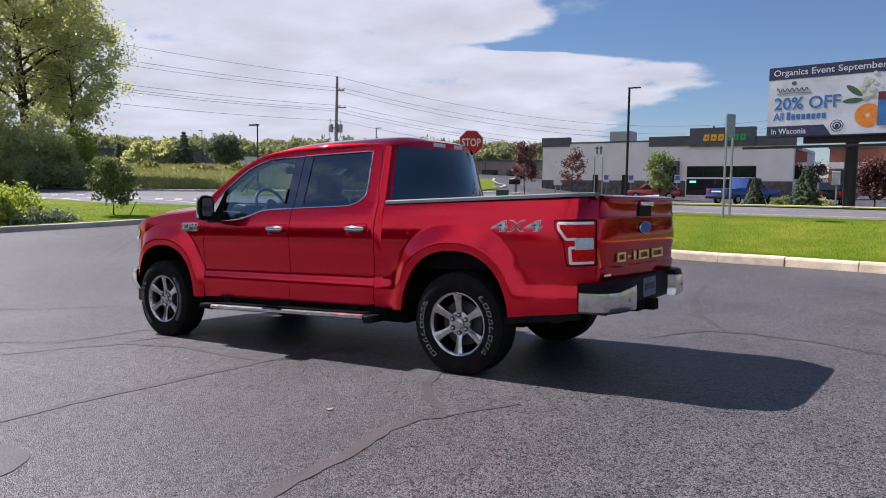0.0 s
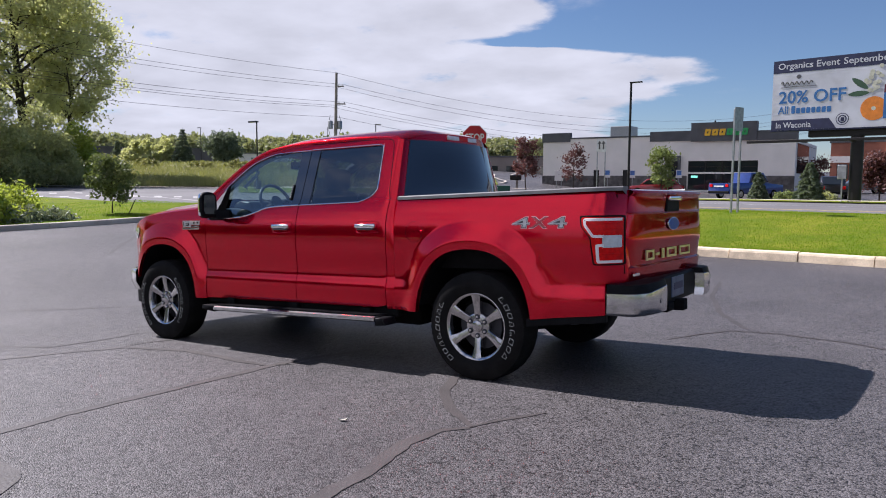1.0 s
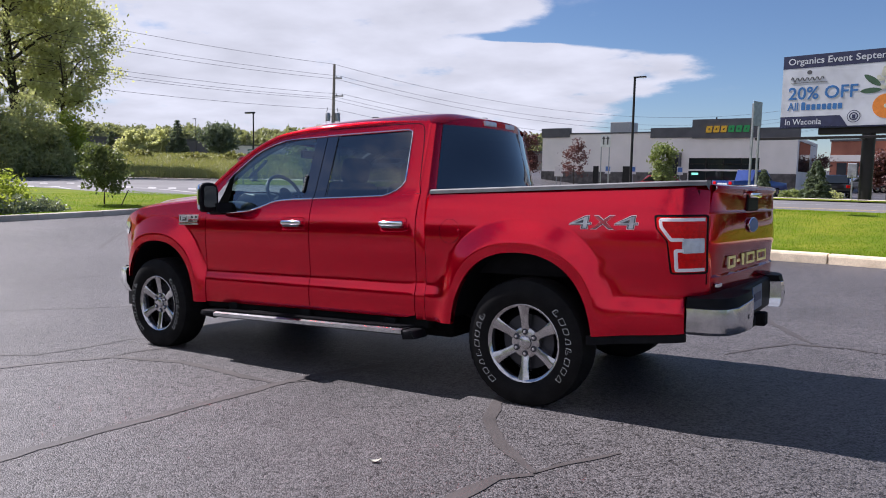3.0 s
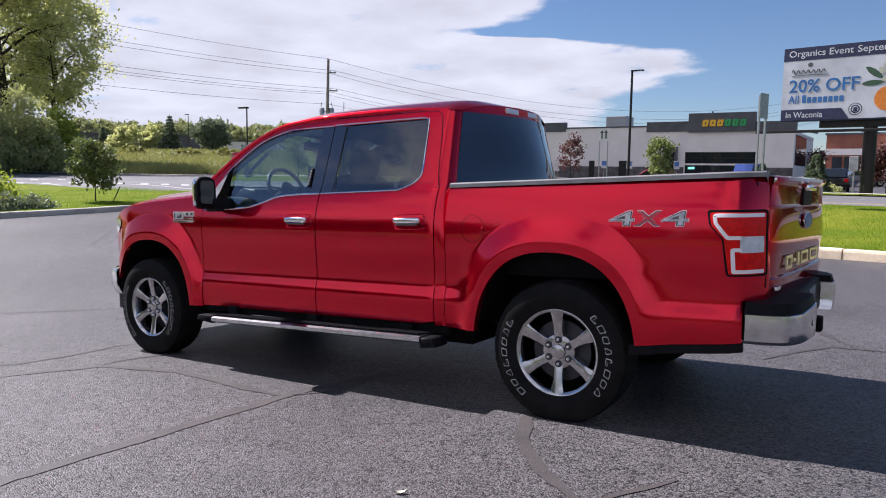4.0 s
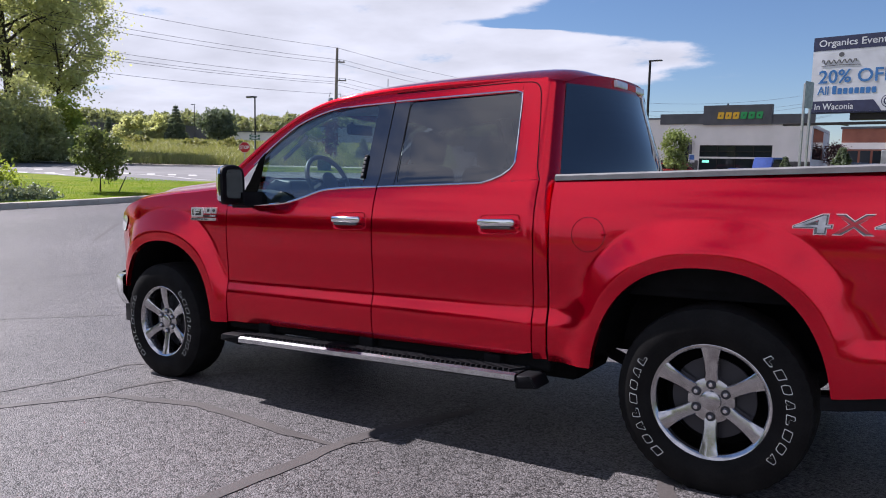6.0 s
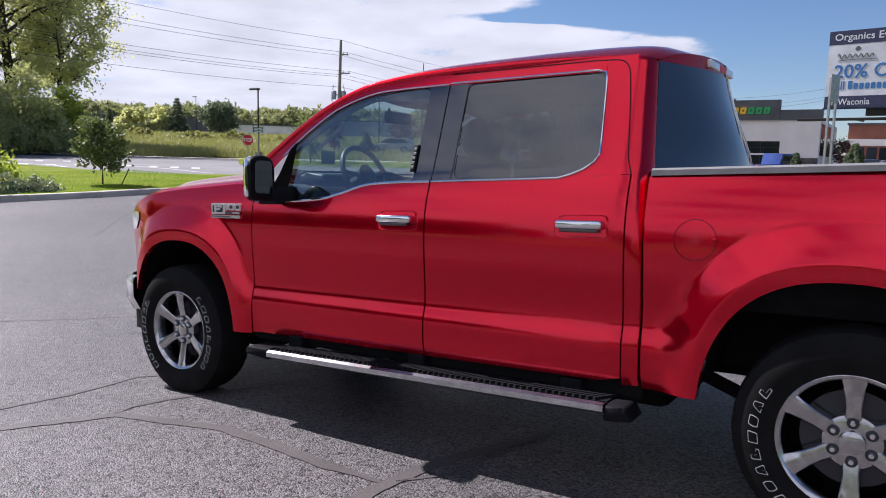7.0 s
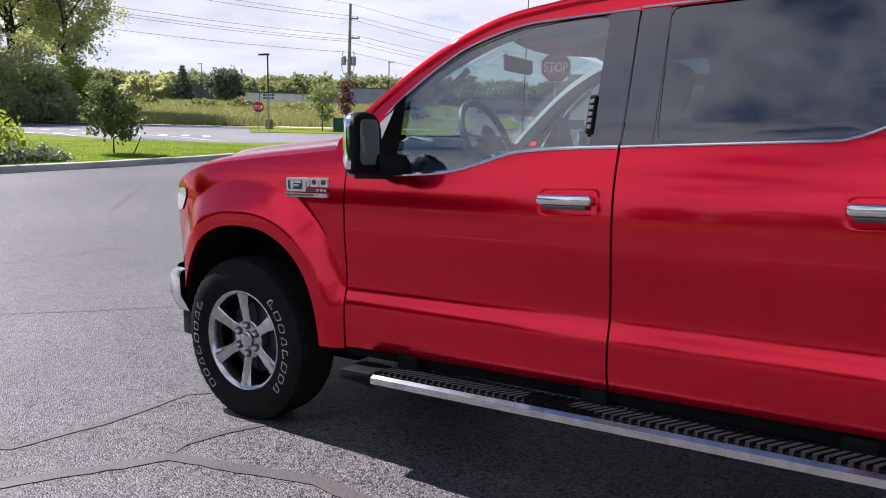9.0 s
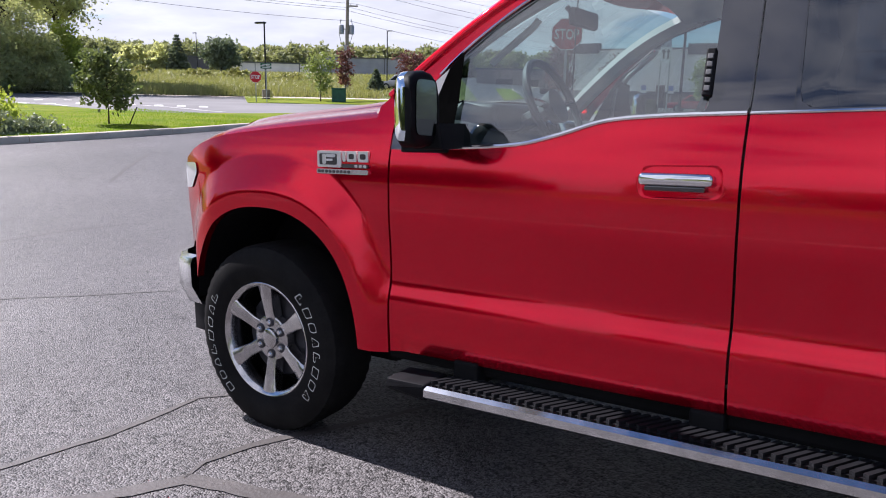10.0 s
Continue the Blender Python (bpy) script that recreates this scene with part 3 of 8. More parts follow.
# round patches beside the walk
for k, (cx, cy, r) in enumerate(((2.58, -4.10, 0.36), (0.95, -3.5, 0.27))):
    ringpts = [(cx + r * math.cos(a), cy + r * math.sin(a)) for a in [0.1 * j for j in range(64)]]
    bm = bmesh.new()
    rim = [LOT @ Vector((cx + r * 1.02 * math.cos(a) - 6.483, cy + r * 1.02 * math.sin(a) + 5.93, 0)) for a in [math.pi * j / 20 for j in range(40)]]
    bm.faces.new([bm.verts.new((p.x, p.y, ground_z(p.x, p.y) + 0.003)) for p in rim])
    tagged(raw_object("patch", bm, SEALANT), "round dark patch in the asphalt", "patch", kind="structure")
    lot_mark("patch_ring", ringpts, 0.08, SEALANT, "ring of sealant round a filled hole", "patch", 40 + k)


# ---------------------------------------------------------------- the pickup
# Own frame: x backwards from the front axle, y across (left side negative), z up from the asphalt.
REAR_AXLE = 3.683
BELT = ((0.0, 1.25), (0.60, 1.205), (0.90, 1.208), (1.16, 1.222), (1.30, 1.253), (1.44, 1.294), (1.60, 1.308), (1.86, 1.314), (2.55, 1.328), (2.75, 1.34), (3.0, 1.345), (4.8, 1.365))
ROOF_EDGE = ((0.50, 1.300), (0.74, 1.505), (1.00, 1.690), (1.26, 1.806), (1.50, 1.846), (1.82, 1.866), (2.44, 1.868), (2.74, 1.858), (2.88, 1.838))


def arch_rho(x, z):
    xc = 0.03 if x < 1.8 else 3.645
    return ((abs(x - xc) / 0.495) ** 2.35 + (max(z - 0.36, 0) / 0.60) ** 2.35) ** (1 / 2.35)


def half_width(x, z):
    """Half the body's width: a soft crease low on the doors, a shoulder, flares, leaning glass, rounded ends."""
    w = pw(z, ((0.40, 0.915), (0.47, 0.940), (0.53, 0.952), (0.60, 0.955), (0.655, 0.952), (0.700, 0.938), (0.718, 0.934), (0.80, 0.934), (0.95, 0.943), (1.08, 0.943), (1.16, 0.935), (1.24, 0.915), (1.315, 0.886), (1.36, 0.862)))
    if z > 1.36:
        w = 0.862 - (z - 1.36) * 0.36 - 0.10 * max(0, z - 1.72) ** 2
    rho = arch_rho(x, z)
    if z < 1.3:
        ramp = min(1.0, max(0.0, (1.345 - rho) / 0.235))
        flare = 0.054 * (ramp * 0.85 + 0.15 * ramp * ramp * (3 - 2 * ramp)) * sstep(1.28, 1.18, z)
        # the low bulge of the doors melts into the flares
        w = w + flare if z >= 0.72 else 0.934 + (flare ** 3 + max(0.0, w - 0.934) ** 3) ** (1 / 3) + min(0.0, w - 0.934)
    if x > 4.55:
        w -= 0.185 * min(1.0, (x - 4.55) / 0.20) ** 2.4
    if x < -0.28:
        t = -0.28 - x
        w -= 0.55 * t * t + 0.10 * t
    return w


def skin(bm, xs, zlo, zhi, s, rows=18, hem=0.02, width=half_width, ease=None):
    """A body panel: columns at xs, from zlo(x) up to zhi(x), folded inwards along its edge."""
    cols = []
    for x in xs:
        a, b = zlo(x), zhi(x)
        cols.append([bm.verts.new((x, s * width(x, a + (b - a) * k / rows), a + (b - a) * k / rows)) for k in range(rows + 1)])
    for p, q in zip(cols, cols[1:]):
        for k in range(rows):
            bm.faces.new((p[k], q[k], q[k + 1], p[k + 1]))
    if hem:
        rim = [c[0] for c in cols] + cols[-1][1:] + [c[-1] for c in cols[-2::-1]] + cols[0][-2:0:-1]
        inner = [bm.verts.new(v.co + Vector((0, -s * hem, 0))) for v in rim]
        n = len(rim)
        for i in range(n):
            bm.faces.new((rim[i], rim[(i + 1) % n], inner[(i + 1) % n], inner[i]))
    return bm


def span(a, b, n):
    return [a + (b - a) * k / n for k in range(n + 1)]


def arch_z(x, lo):
    """Lower edge of a wheel opening at x, or the sill where there is none."""
    xc = 0.03 if x < 1.8 else 3.645
    u = abs(x - xc) / 0.495
    return max(lo, 0.36 + 0.60 * (1 - u ** 2.35) ** (1 / 2.35)) if u < 1 else lo


def arch_xs(xc):
    return [xc + 0.495 * math.copysign(1 - (1 - abs(u)) ** 2.2, u) for u in span(-1, 1, 44)]


def ring(bm, outer, inner, s, width, lift=0.0):
    """A frame between two closed outlines of equal count in (x, z), laid on the side."""
    a = [bm.verts.new((x, s * (width(x, z) + lift), z)) for x, z in outer]
    b = [bm.verts.new((x, s * (width(x, z) + lift), z)) for x, z in inner]
    n = len(outer)
    for i in range(n):
        bm.faces.new((a[i], a[(i + 1) % n], b[(i + 1) % n], b[i]))
    return bm


def resample(points, n, closed=True):
    pts = [Vector((p[0], 0, p[1])) for p in points]
    if closed:
        pts.append(pts[0])
    lens = [0.0]
    for a, b in zip(pts, pts[1:]):
        lens.append(lens[-1] + (b - a).length)
    out = []
    for k in range(n):
        d = lens[-1] * k / (n if closed else n - 1)
        i = max(j for j in range(len(pts) - 1) if lens[j] <= d + 1e-9)
        t = (d - lens[i]) / max(1e-9, lens[i + 1] - lens[i])
        p = pts[i].lerp(pts[i + 1], t)
        out.append((p.x, p.z))
    return out


def rounded(points, r, seg=4):
    """Corners of a closed outline cut to arcs of radius about r."""
    out = []
    n = len(points)
    for i in range(n):
        p, a, b = (Vector((*points[j % n], 0)) for j in (i, i - 1, i + 1))
        rr = min(r, (a - p).length * 0.45, (b - p).length * 0.45)
        u, v = p + (a - p).normalized() * rr, p + (b - p).normalized() * rr
        for k in range(seg + 1):
            t = k / seg
            q = u * (1 - t) ** 2 + p * 2 * t * (1 - t) + v * t * t
            out.append((q.x, q.y))
    return out


def fill_side(bm, outline, s, width, lift=0.0, steps=10):
    """A smooth pane inside an outline, lying on the body's side."""
    cx = sum(p[0] for p in outline) / len(outline)
    cz = sum(p[1] for p in outline) / len(outline)
    rings = []
    for k in range(1, steps + 1):
        t = k / steps
        rings.append([bm.verts.new((x, s * (width(x, z) + lift), z)) for x, z in [(cx + (px - cx) * t, cz + (pz - cz) * t) for px, pz in outline]])
    mid = bm.verts.new((cx, s * (width(cx, cz) + lift), cz))
    n = len(outline)
    for i in range(n):
        bm.faces.new((mid, rings[0][i], rings[0][(i + 1) % n]))
        for a, b in zip(rings, rings[1:]):
            bm.faces.new((a[i], b[i], b[(i + 1) % n], a[(i + 1) % n]))
    return bm


def side_strip(bm, points, s, width, r, lift=0.0, seg=6):
    return tube(bm, [(x, s * (width(x, z) + lift), z) for x, z in points], r, seg)


def ribbon(bm, points, s, width, half, lift):
    """A flat raised band along points in (x, z) on the side."""
    rows = []
    for i, (x, z) in enumerate(points):
        a, b = points[max(i - 1, 0)], points[min(i + 1, len(points) - 1)]
        d = Vector((b[0] - a[0], b[1] - a[1])).normalized()
        row = []
        for o, l in ((-half, lift - 0.004), (-half * 0.8, lift + 0.003), (half * 0.8, lift + 0.003), (half, lift - 0.004)):
            px, pz = x - d.y * o, z + d.x * o
            row.append(bm.verts.new((px, s * (width(min(px, 4.79), pz) + l), pz)))
        rows.append(row)
    for a, b in zip(rows, rows[1:]):
        for k in range(3):
            bm.faces.new((a[k], a[k + 1], b[k + 1], b[k]))
    return bm


def window_top(x):
    return pw(x, ((0.60, 1.24), (0.845, 1.500), (1.00, 1.625), (1.145, 1.712), (1.37, 1.778), (1.55, 1.790), (1.73, 1.793), (2.0, 1.795), (2.65, 1.795)))


FRONT_PANE = rounded([(0.735, 1.215), (0.92, 1.217), (1.17, 1.231), (1.31, 1.263), (1.44, 1.301), (1.60, 1.315), (1.745, 1.319), (1.735, 1.790), (1.56, 1.787), (1.37, 1.772), (1.145, 1.705), (1.0, 1.617), (0.845, 1.49)], 0.03, 3)
REAR_PANE = rounded([(1.97, 1.325), (2.25, 1.329), (2.53, 1.336), (2.62, 1.362), (2.688, 1.42), (2.665, 1.790), (2.30, 1.796), (1.955, 1.796)], 0.045, 4)

truck = thing("pickup_truck", LOT @ pose(-6.483, 5.93, 0), "glossy ruby red crew cab pickup truck parked on asphalt", "pickup truck")


def door_bottom(x):
    return 0.452 + 0.012 * (x - 0.66)


def build_side(s):
    # front fender
    bm = bmesh.new()
    hood_line = lambda x: pw(x, ((-0.62, 1.13), (-0.50, 1.190), (-0.30, 1.240), (0.0, 1.272), (0.35, 1.296), (0.645, 1.318)))
    xs = [-0.60, -0.57, -0.53, -0.50] + arch_xs(0.03) + [0.55, 0.575, 0.60, 0.625, 0.645]
    lo = lambda x: 0.72 + (x + 0.60) * 0.4 if x < -0.44 else max(arch_z(x, 0.445), 0.445)
    skin(bm, xs, lambda x: max(lo(x), arch_z(x, 0.445)) if x < -0.44 else lo(x), hood_line, s, 26, 0.035)
    # its top rolls over towards the hood
    rolls = []
    for x in span(-0.60, 0.645, 40):
        z0 = hood_line(x)
        rolls.append([bm.verts.new((x, s * (half_width(x, z0) - 0.115 * t), z0 + 0.036 * (1 - (1 - t) ** 2))) for t in span(0, 1, 6)])
        rolls[-1].append(bm.verts.new((x, s * (half_width(x, z0) - 0.117), z0 + 0.016)))
    for p, q in zip(rolls, rolls[1:]):
        for k in range(len(p) - 1):
            bm.faces.new((p[k], q[k], q[k + 1], p[k + 1]))
    part("fender", bm, PAINT, truck, smooth=True, angle=40)
    bm = bmesh.new()
    tube(bm, [(x, s * (half_width(x, hood_line(x)) - 0.118), hood_line(x) + 0.0335) for x in span(-0.58, 0.60, 40)], 0.0035, 5)
    part("hood_gap", bm, UNDER, truck, "dark gap between fender and hood", True)
    # doors below the glass
    bm = bmesh.new()
    skin(bm, span(0.653, 1.846, 50), door_bottom, lambda x: pw(x, BELT) - 0.004, s, 44)
    front = part("front_door", bm, PAINT, truck, smooth=True, angle=30)
    bm = bmesh.new()
    edge = lambda x: door_bottom(x) if x < 2.73 else door_bottom(x) + 0.02 * sstep(2.73, 2.845, x)
    cab_end = lambda z: 2.9085 - 0.08 * (z - 1.36) if z > 1.34 else 2.9101 + 0.012 * sstep(1.34, 1.10, z)
    corner = lambda x, z: half_width(x, z) - (0.05 + (0.05 * half_width(2.8, z) + 0.0036 + 0.05 * (half_width(2.8, z) - 1)) * sstep(0.90, 1.30, z)) * (1 - math.sqrt(max(0.0, 1 - min(1.0, max(0.0, (x - 2.80) / (cab_end(z) - 2.80))) ** 2)))
    skin(bm, span(1.854, 2.838, 42), edge, lambda x: pw(x, BELT) - 0.004, s, 44, 0.02, corner)
    rear = part("rear_door", bm, PAINT, truck, smooth=True, angle=30)
    # cab corner behind the rear door
    bm = bmesh.new()
    skin(bm, [2.844 + 0.063 * math.sin(a) for a in span(0, math.pi / 2, 14)], lambda x: 0.47, lambda x: 1.345, s, 44, 0.0, corner)
    # above the bed the corner rolls round to the rear window
    cols = []
    for j in range(17):
        col = []
        for k in range(25):
            z = 1.341 + (1.845 - 1.341) * k / 24
            x = 2.80 + (cab_end(z) - 2.80) * math.sin(math.pi / 2 * j / 16)
            z = 1.341 + (pw(min(x, 2.88), ROOF_EDGE) + 0.002 - 1.341) * k / 24
            col.append(bm.verts.new((x, s * corner(x, z), z)))
        col.append(bm.verts.new((x - 0.004, s * (corner(x, z) - 0.012), z + 0.006)))
        col.append(bm.verts.new((x - 0.012, s * (corner(x, z) - 0.040), z + 0.010)))
        cols.append(col)
    for p, q in zip(cols, cols[1:]):
        for k in range(26):
            bm.faces.new((p[k], q[k], q[k + 1], p[k + 1]))
    part("cab_corner", bm, PAINT, truck, smooth=True, angle=50)
    # painted frame round the side glass, up to the roof
    bm = bmesh.new()
    skin(bm, span(0.56, 1.70, 40), lambda x: window_top(x), lambda x: pw(x, ROOF_EDGE), s, 6, 0.0)
    skin(bm, span(1.70, 2.665, 24), lambda x: window_top(x), lambda x: pw(x, ROOF_EDGE), s, 6, 0.0)
    side_strip(bm, [(x, pw(x, ROOF_EDGE)) for x in span(0.60, 2.80, 70)], s, half_width, [0.020 - 0.016 * sstep(2.2, 2.8, x) for x in span(0.60, 2.80, 70)], -0.006, 12)
    part("roof_side_rail", bm, PAINT, truck, smooth=True, angle=60)
    bm = bmesh.new()
    back_edge = lambda x: pw(x, ((2.53, 1.335), (2.62, 1.362), (2.68, 1.41), (2.69, 1.45)))
    skin(bm, span(2.53, 2.69, 10), lambda x: pw(x, BELT) - 0.004, lambda x: back_edge(x), s, 4, 0.0)
    rows = []
    for k in range(29):
        z = 1.336 + (1.860 - 1.336) * k / 28
        x0 = 2.690 if z < 1.43 else 2.690 - 0.058 * (z - 1.43)
        rows.append([bm.verts.new((x, s * corner(x, z), z)) for x in (x0, x0 + 0.03, x0 + 0.06, 2.78, 2.79, 2.796, 2.80)])
    for p, q in zip(rows, rows[1:]):
        for k in range(6):
            bm.faces.new((p[k], p[k + 1], q[k + 1], q[k]))
    part("rear_door_frame", bm, PAINT, rear, smooth=True, angle=50)
    seam = [(2.841, 1.338), (2.818, 1.409), (2.806, 1.53), (2.790, 1.677), (2.775, 1.777), (2.768, 1.800), (2.754, 1.823), (2.737, 1.836), (2.712, 1.843), (2.62, 1.849)] + [(2.62 - 0.077 * k, 1.849) for k in range(1, 11)]
    part("door_seam", side_strip(bmesh.new(), seam, s, corner, 0.0028, 0.0), UNDER, rear, "dark seam round the rear door's top", True)
    # black pillar covers, seals, panes
    bm = bmesh.new()
    ring(bm, resample(rounded([(0.60, 1.195), (1.16, 1.214), (1.44, 1.288), (1.85, 1.312), (1.846, 1.80), (1.37, 1.786), (1.14, 1.718), (0.84, 1.506)], 0.02), 80), resample(FRONT_PANE, 80), s, half_width, -0.004)
    part("window_seal", bm, GLOSS_BLACK, front, smooth=True, angle=50)
    bm = bmesh.new()
    ring(bm, resample(rounded([(1.854, 1.312), (2.54, 1.327), (2.70, 1.41), (2.675, 1.805), (1.850, 1.80)], 0.03), 80), resample(REAR_PANE, 80), s, half_width, -0.004)
    part("window_seal", bm, GLOSS_BLACK, rear, smooth=True, angle=50)
    for pane, mat, owner in ((FRONT_PANE, GLASS_FRONT, front), (REAR_PANE, GLASS_DARK, rear)):
        bm = bmesh.new()
        fill_side(bm, resample(pane, 72), s, half_width, -0.008)
        part("window_pane", bm, mat, owner, "tinted side window glass" if mat == GLASS_DARK else "clear side window glass", True, 60)
    # pillar covers
    for x0, x1, owner in ((1.738, 1.846, front), (1.854, 1.958, rear)):
        bm = bmesh.new()
        skin(bm, span(x0, x1, 4), lambda x: pw(x, BELT), lambda x: 1.80, s, 16, 0.012)
        part("pillar_cover", bm, GLOSS_BLACK, owner, "gloss black door pillar cover", True, 50)
    # bright mouldings along the belt and round the glass
    bm = bmesh.new()
    side_strip(bm, [(x, pw(x, BELT) + 0.001) for x in span(0.90, 1.846, 40)], s, half_width, 0.0065, 0.003)
    part("belt_moulding", bm, CHROME, front, "thin chrome belt moulding", True)
    bm = bmesh.new()
    side_strip(bm, [(x, pw(x, BELT) + 0.001) for x in span(1.854, 2.52, 20)] + [(2.575, 1.343), (2.63, 1.366), (2.672, 1.395), (2.692, 1.43), (2.690, 1.50), (2.676, 1.74), (2.668, 1.79), (2.63, 1.803)] + [(x, 1.804) for x in span(2.55, 1.855, 12)], s, half_width, 0.0045, 0.003)
    part("belt_moulding", bm, CHROME, rear, "thin chrome window moulding", True)
    bm = bmesh.new()
    side_strip(bm, [(x, window_top(x) + 0.006) for x in span(0.80, 1.846, 30)], s, half_width, 0.004, 0.003)
    part("window_moulding", bm, CHROME, front, "thin chrome window moulding", True)
    # handles in dished pockets
    for x0, owner in ((1.575, front), (2.545, rear)):
        bm = bmesh.new()
        pocket = rounded([(x0 - 0.012, 1.070), (x0 + 0.238, 1.076), (x0 + 0.238, 1.176), (x0 - 0.012, 1.170)], 0.03, 5)
        a = resample(pocket, 48)
        c = (x0 + 0.113, 1.122)
        shrink = lambda f: [(c[0] + (x - c[0]) * f, c[1] + (z - c[1]) * f) for x, z in a]
        levels = ((1.0, 0.0012), (0.96, 0.0022), (0.92, 0.001), (0.80, -0.001))
        for (f0, l0), (f1, l1) in zip(levels, levels[1:]):
            va = [bm.verts.new((x, s * (half_width(x, z) + l0), z)) for x, z in shrink(f0)]
            vb = [bm.verts.new((x, s * (half_width(x, z) + l1), z)) for x, z in shrink(f1)]
            for i in range(48):
                bm.faces.new((va[i], va[(i + 1) % 48], vb[(i + 1) % 48], vb[i]))
        part("handle_pocket", bm, PAINT, owner, smooth=True, angle=60)
        bm = bmesh.new()
        y = s * (half_width(x0 + 0.1, 1.12) + 0.030)
        box(bm, x0, x0 + 0.21, min(y - s * 0.03, y + s * 0.006), max(y - s * 0.03, y + s * 0.006), 1.112, 1.150, 0.014, None, 4)
        handle = part("door_handle", bm, CHROME, owner, "chrome door handle", True, 50)
        bm = bmesh.new()
        box(bm, x0 + 0.02, x0 + 0.19, min(y, y - s * 0.025), max(y, y - s * 0.025), 1.098, 1.113, 0.004)
        part("handle_grip", bm, GLOSS_BLACK, owner)
    # mirror: a lofted shell, its front painted bright
    ys = (1.020, 1.028, 1.055, 1.10, 1.155, 1.195, 1.210)
    xf = (0.900, 0.880, 0.858, 0.845, 0.848, 0.862, 0.890)
    zl = (1.262, 1.236, 1.220, 1.213, 1.215, 1.236, 1.268)
    zh = (1.400, 1.430, 1.450, 1.456, 1.450, 1.432, 1.400)
    shell, cap, lamp_strip = bmesh.new(), bmesh.new(), bmesh.new()
    loops = []
    for y, f, a, b in zip(ys, xf, zl, zh):
        xc, zc, rx, rz = (f + 0.935) / 2, (a + b) / 2, (0.935 - f) / 2, (b - a) / 2
        slant = 0.14 * (y - 1.115)
        loops.append([(slant + xc + rx * math.copysign(abs(math.cos(t)) ** 0.42, math.cos(t)), s * y, zc + rz * math.copysign(abs(math.sin(t)) ** 0.42, math.sin(t))) for t in [2 * math.pi * k / 40 for k in range(40)]])
    for p, q in zip(loops, loops[1:]):
        for k in range(40):
            quad = [Vector(v) for v in (p[k], p[(k + 1) % 40], q[(k + 1) % 40], q[k])]
            mid = sum(quad, Vector()) / 4
            target = shell
            lead = mid.x - 0.14 * (abs(mid.y) - 1.115)
            if lead < 0.900 and mid.z > 1.290:
                target = cap
            elif lead < 0.900 and 1.235 < mid.z <= 1.290:
                target = lamp_strip
            target.faces.new([target.verts.new(v) for v in quad])
    shell.faces.new([shell.verts.new(v) for v in loops[0]])
    split = 0.14 * (1.210 - 1.115) + 0.911
    shell.faces.new([shell.verts.new((max(x, split), y, z)) for x, y, z in loops[-1]])
    cap.faces.new([cap.verts.new((min(x, split), y, z)) for x, y, z in loops[-1]])
    mirror = part("door_mirror", shell, BLACK_PLASTIC, truck, "black door mirror with a chrome cap", True, 50)
    part("mirror_cap", cap, CHROME, mirror, "chrome mirror cap", True, 60)
    part("mirror_lamp", lamp_strip, LAMP_CLEAR, mirror, "clear lamp strip in the mirror", True, 60)
    bm = bmesh.new()
    prism(bm, rounded([(s * 1.040, 1.250), (s * 1.185, 1.255), (s * 1.180, 1.425), (s * 1.045, 1.425)], 0.03, 4), 0.0, 0.003)
    for v in bm.verts:
        v.co = Vector((0.936 + v.co.y + 0.14 * (abs(v.co.x) - 1.115), v.co.x, v.co.z))
    part("mirror_glass", bm, MIRROR, mirror)
    bm = bmesh.new()
    prism(bm, [(0.835, 1.206), (0.855, 1.280), (0.940, 1.290), (0.955, 1.206)], s * 0.86, s * 1.05, 0.008)
    box(bm, 0.700, 0.900, min(s * 0.905, s * 0.935), max(s * 0.905, s * 0.935), 1.190, 1.216, 0.006)
    part("mirror_arm", bm, BLACK_PLASTIC, mirror)
    bm = bmesh.new()
    fill_side(bm, resample(rounded([(0.690, 1.209), (0.775, 1.212), (0.850, 1.490), (0.78, 1.43), (0.72, 1.36)], 0.010), 50), s, half_width, 0.006, 4)
    part("mirror_sail", bm, SAIL_GREY, mirror, "satin grey sail behind the mirror", True)
    bm = bmesh.new()
    fill_side(bm, resample(rounded([(0.765, 1.212), (0.915, 1.222), (0.892, 1.540), (0.845, 1.492)], 0.008), 40), s, half_width, 0.011, 4)
    part("sail_band", bm, SAIL_BLACK, mirror, "black band behind the mirror", True)
    # keypad on the pillar
    if s < 0:
        bm = bmesh.new()
        m = Matrix.Translation((1.728, s * (half_width(1.73, 1.43) + 0.006), 1.43)) @ pose(0, 0, 0, -20, -1, 0)
        box(bm, -0.014, 0.014, -0.006, 0.008, -0.072, 0.072, 0.005, m)
        pad = part("door_keypad", bm, BLACK_PLASTIC, truck, "black keypad on the door pillar")
        for k in range(5):
            bm = bmesh.new()
            box(bm, -0.008, 0.008, -0.010, -0.004, -0.058 + k * 0.024, -0.042 + k * 0.024, 0.002, m)
            part("key", bm, KEY_GREY, pad)
    # added strip: closes the gap between cab and bed and keeps bright reflections out
    bm = bmesh.new()
    skin(bm, [2.909, 2.918, 2.927], lambda x: 0.50, lambda x: 1.332, s, 20, 0.03, lambda x, z: half_width(x, z) - 0.042)
    part("gap_strip", bm, PAINT, truck, "red strip added to close the gap between cab and bed")
    # bed side
    bm = bmesh.new()
    xs = [2.928, 2.96, 3.0, 3.05, 3.10, 3.14] + arch_xs(3.645) + [4.16, 4.22, 4.30, 4.40, 4.50, 4.55, 4.60, 4.63] + span(4.654, 4.75, 10)
    sill = lambda x: 0.47 + (0.062 * min(1.0, (x - 4.05) / 0.6) if x > 4.05 else 0.0)
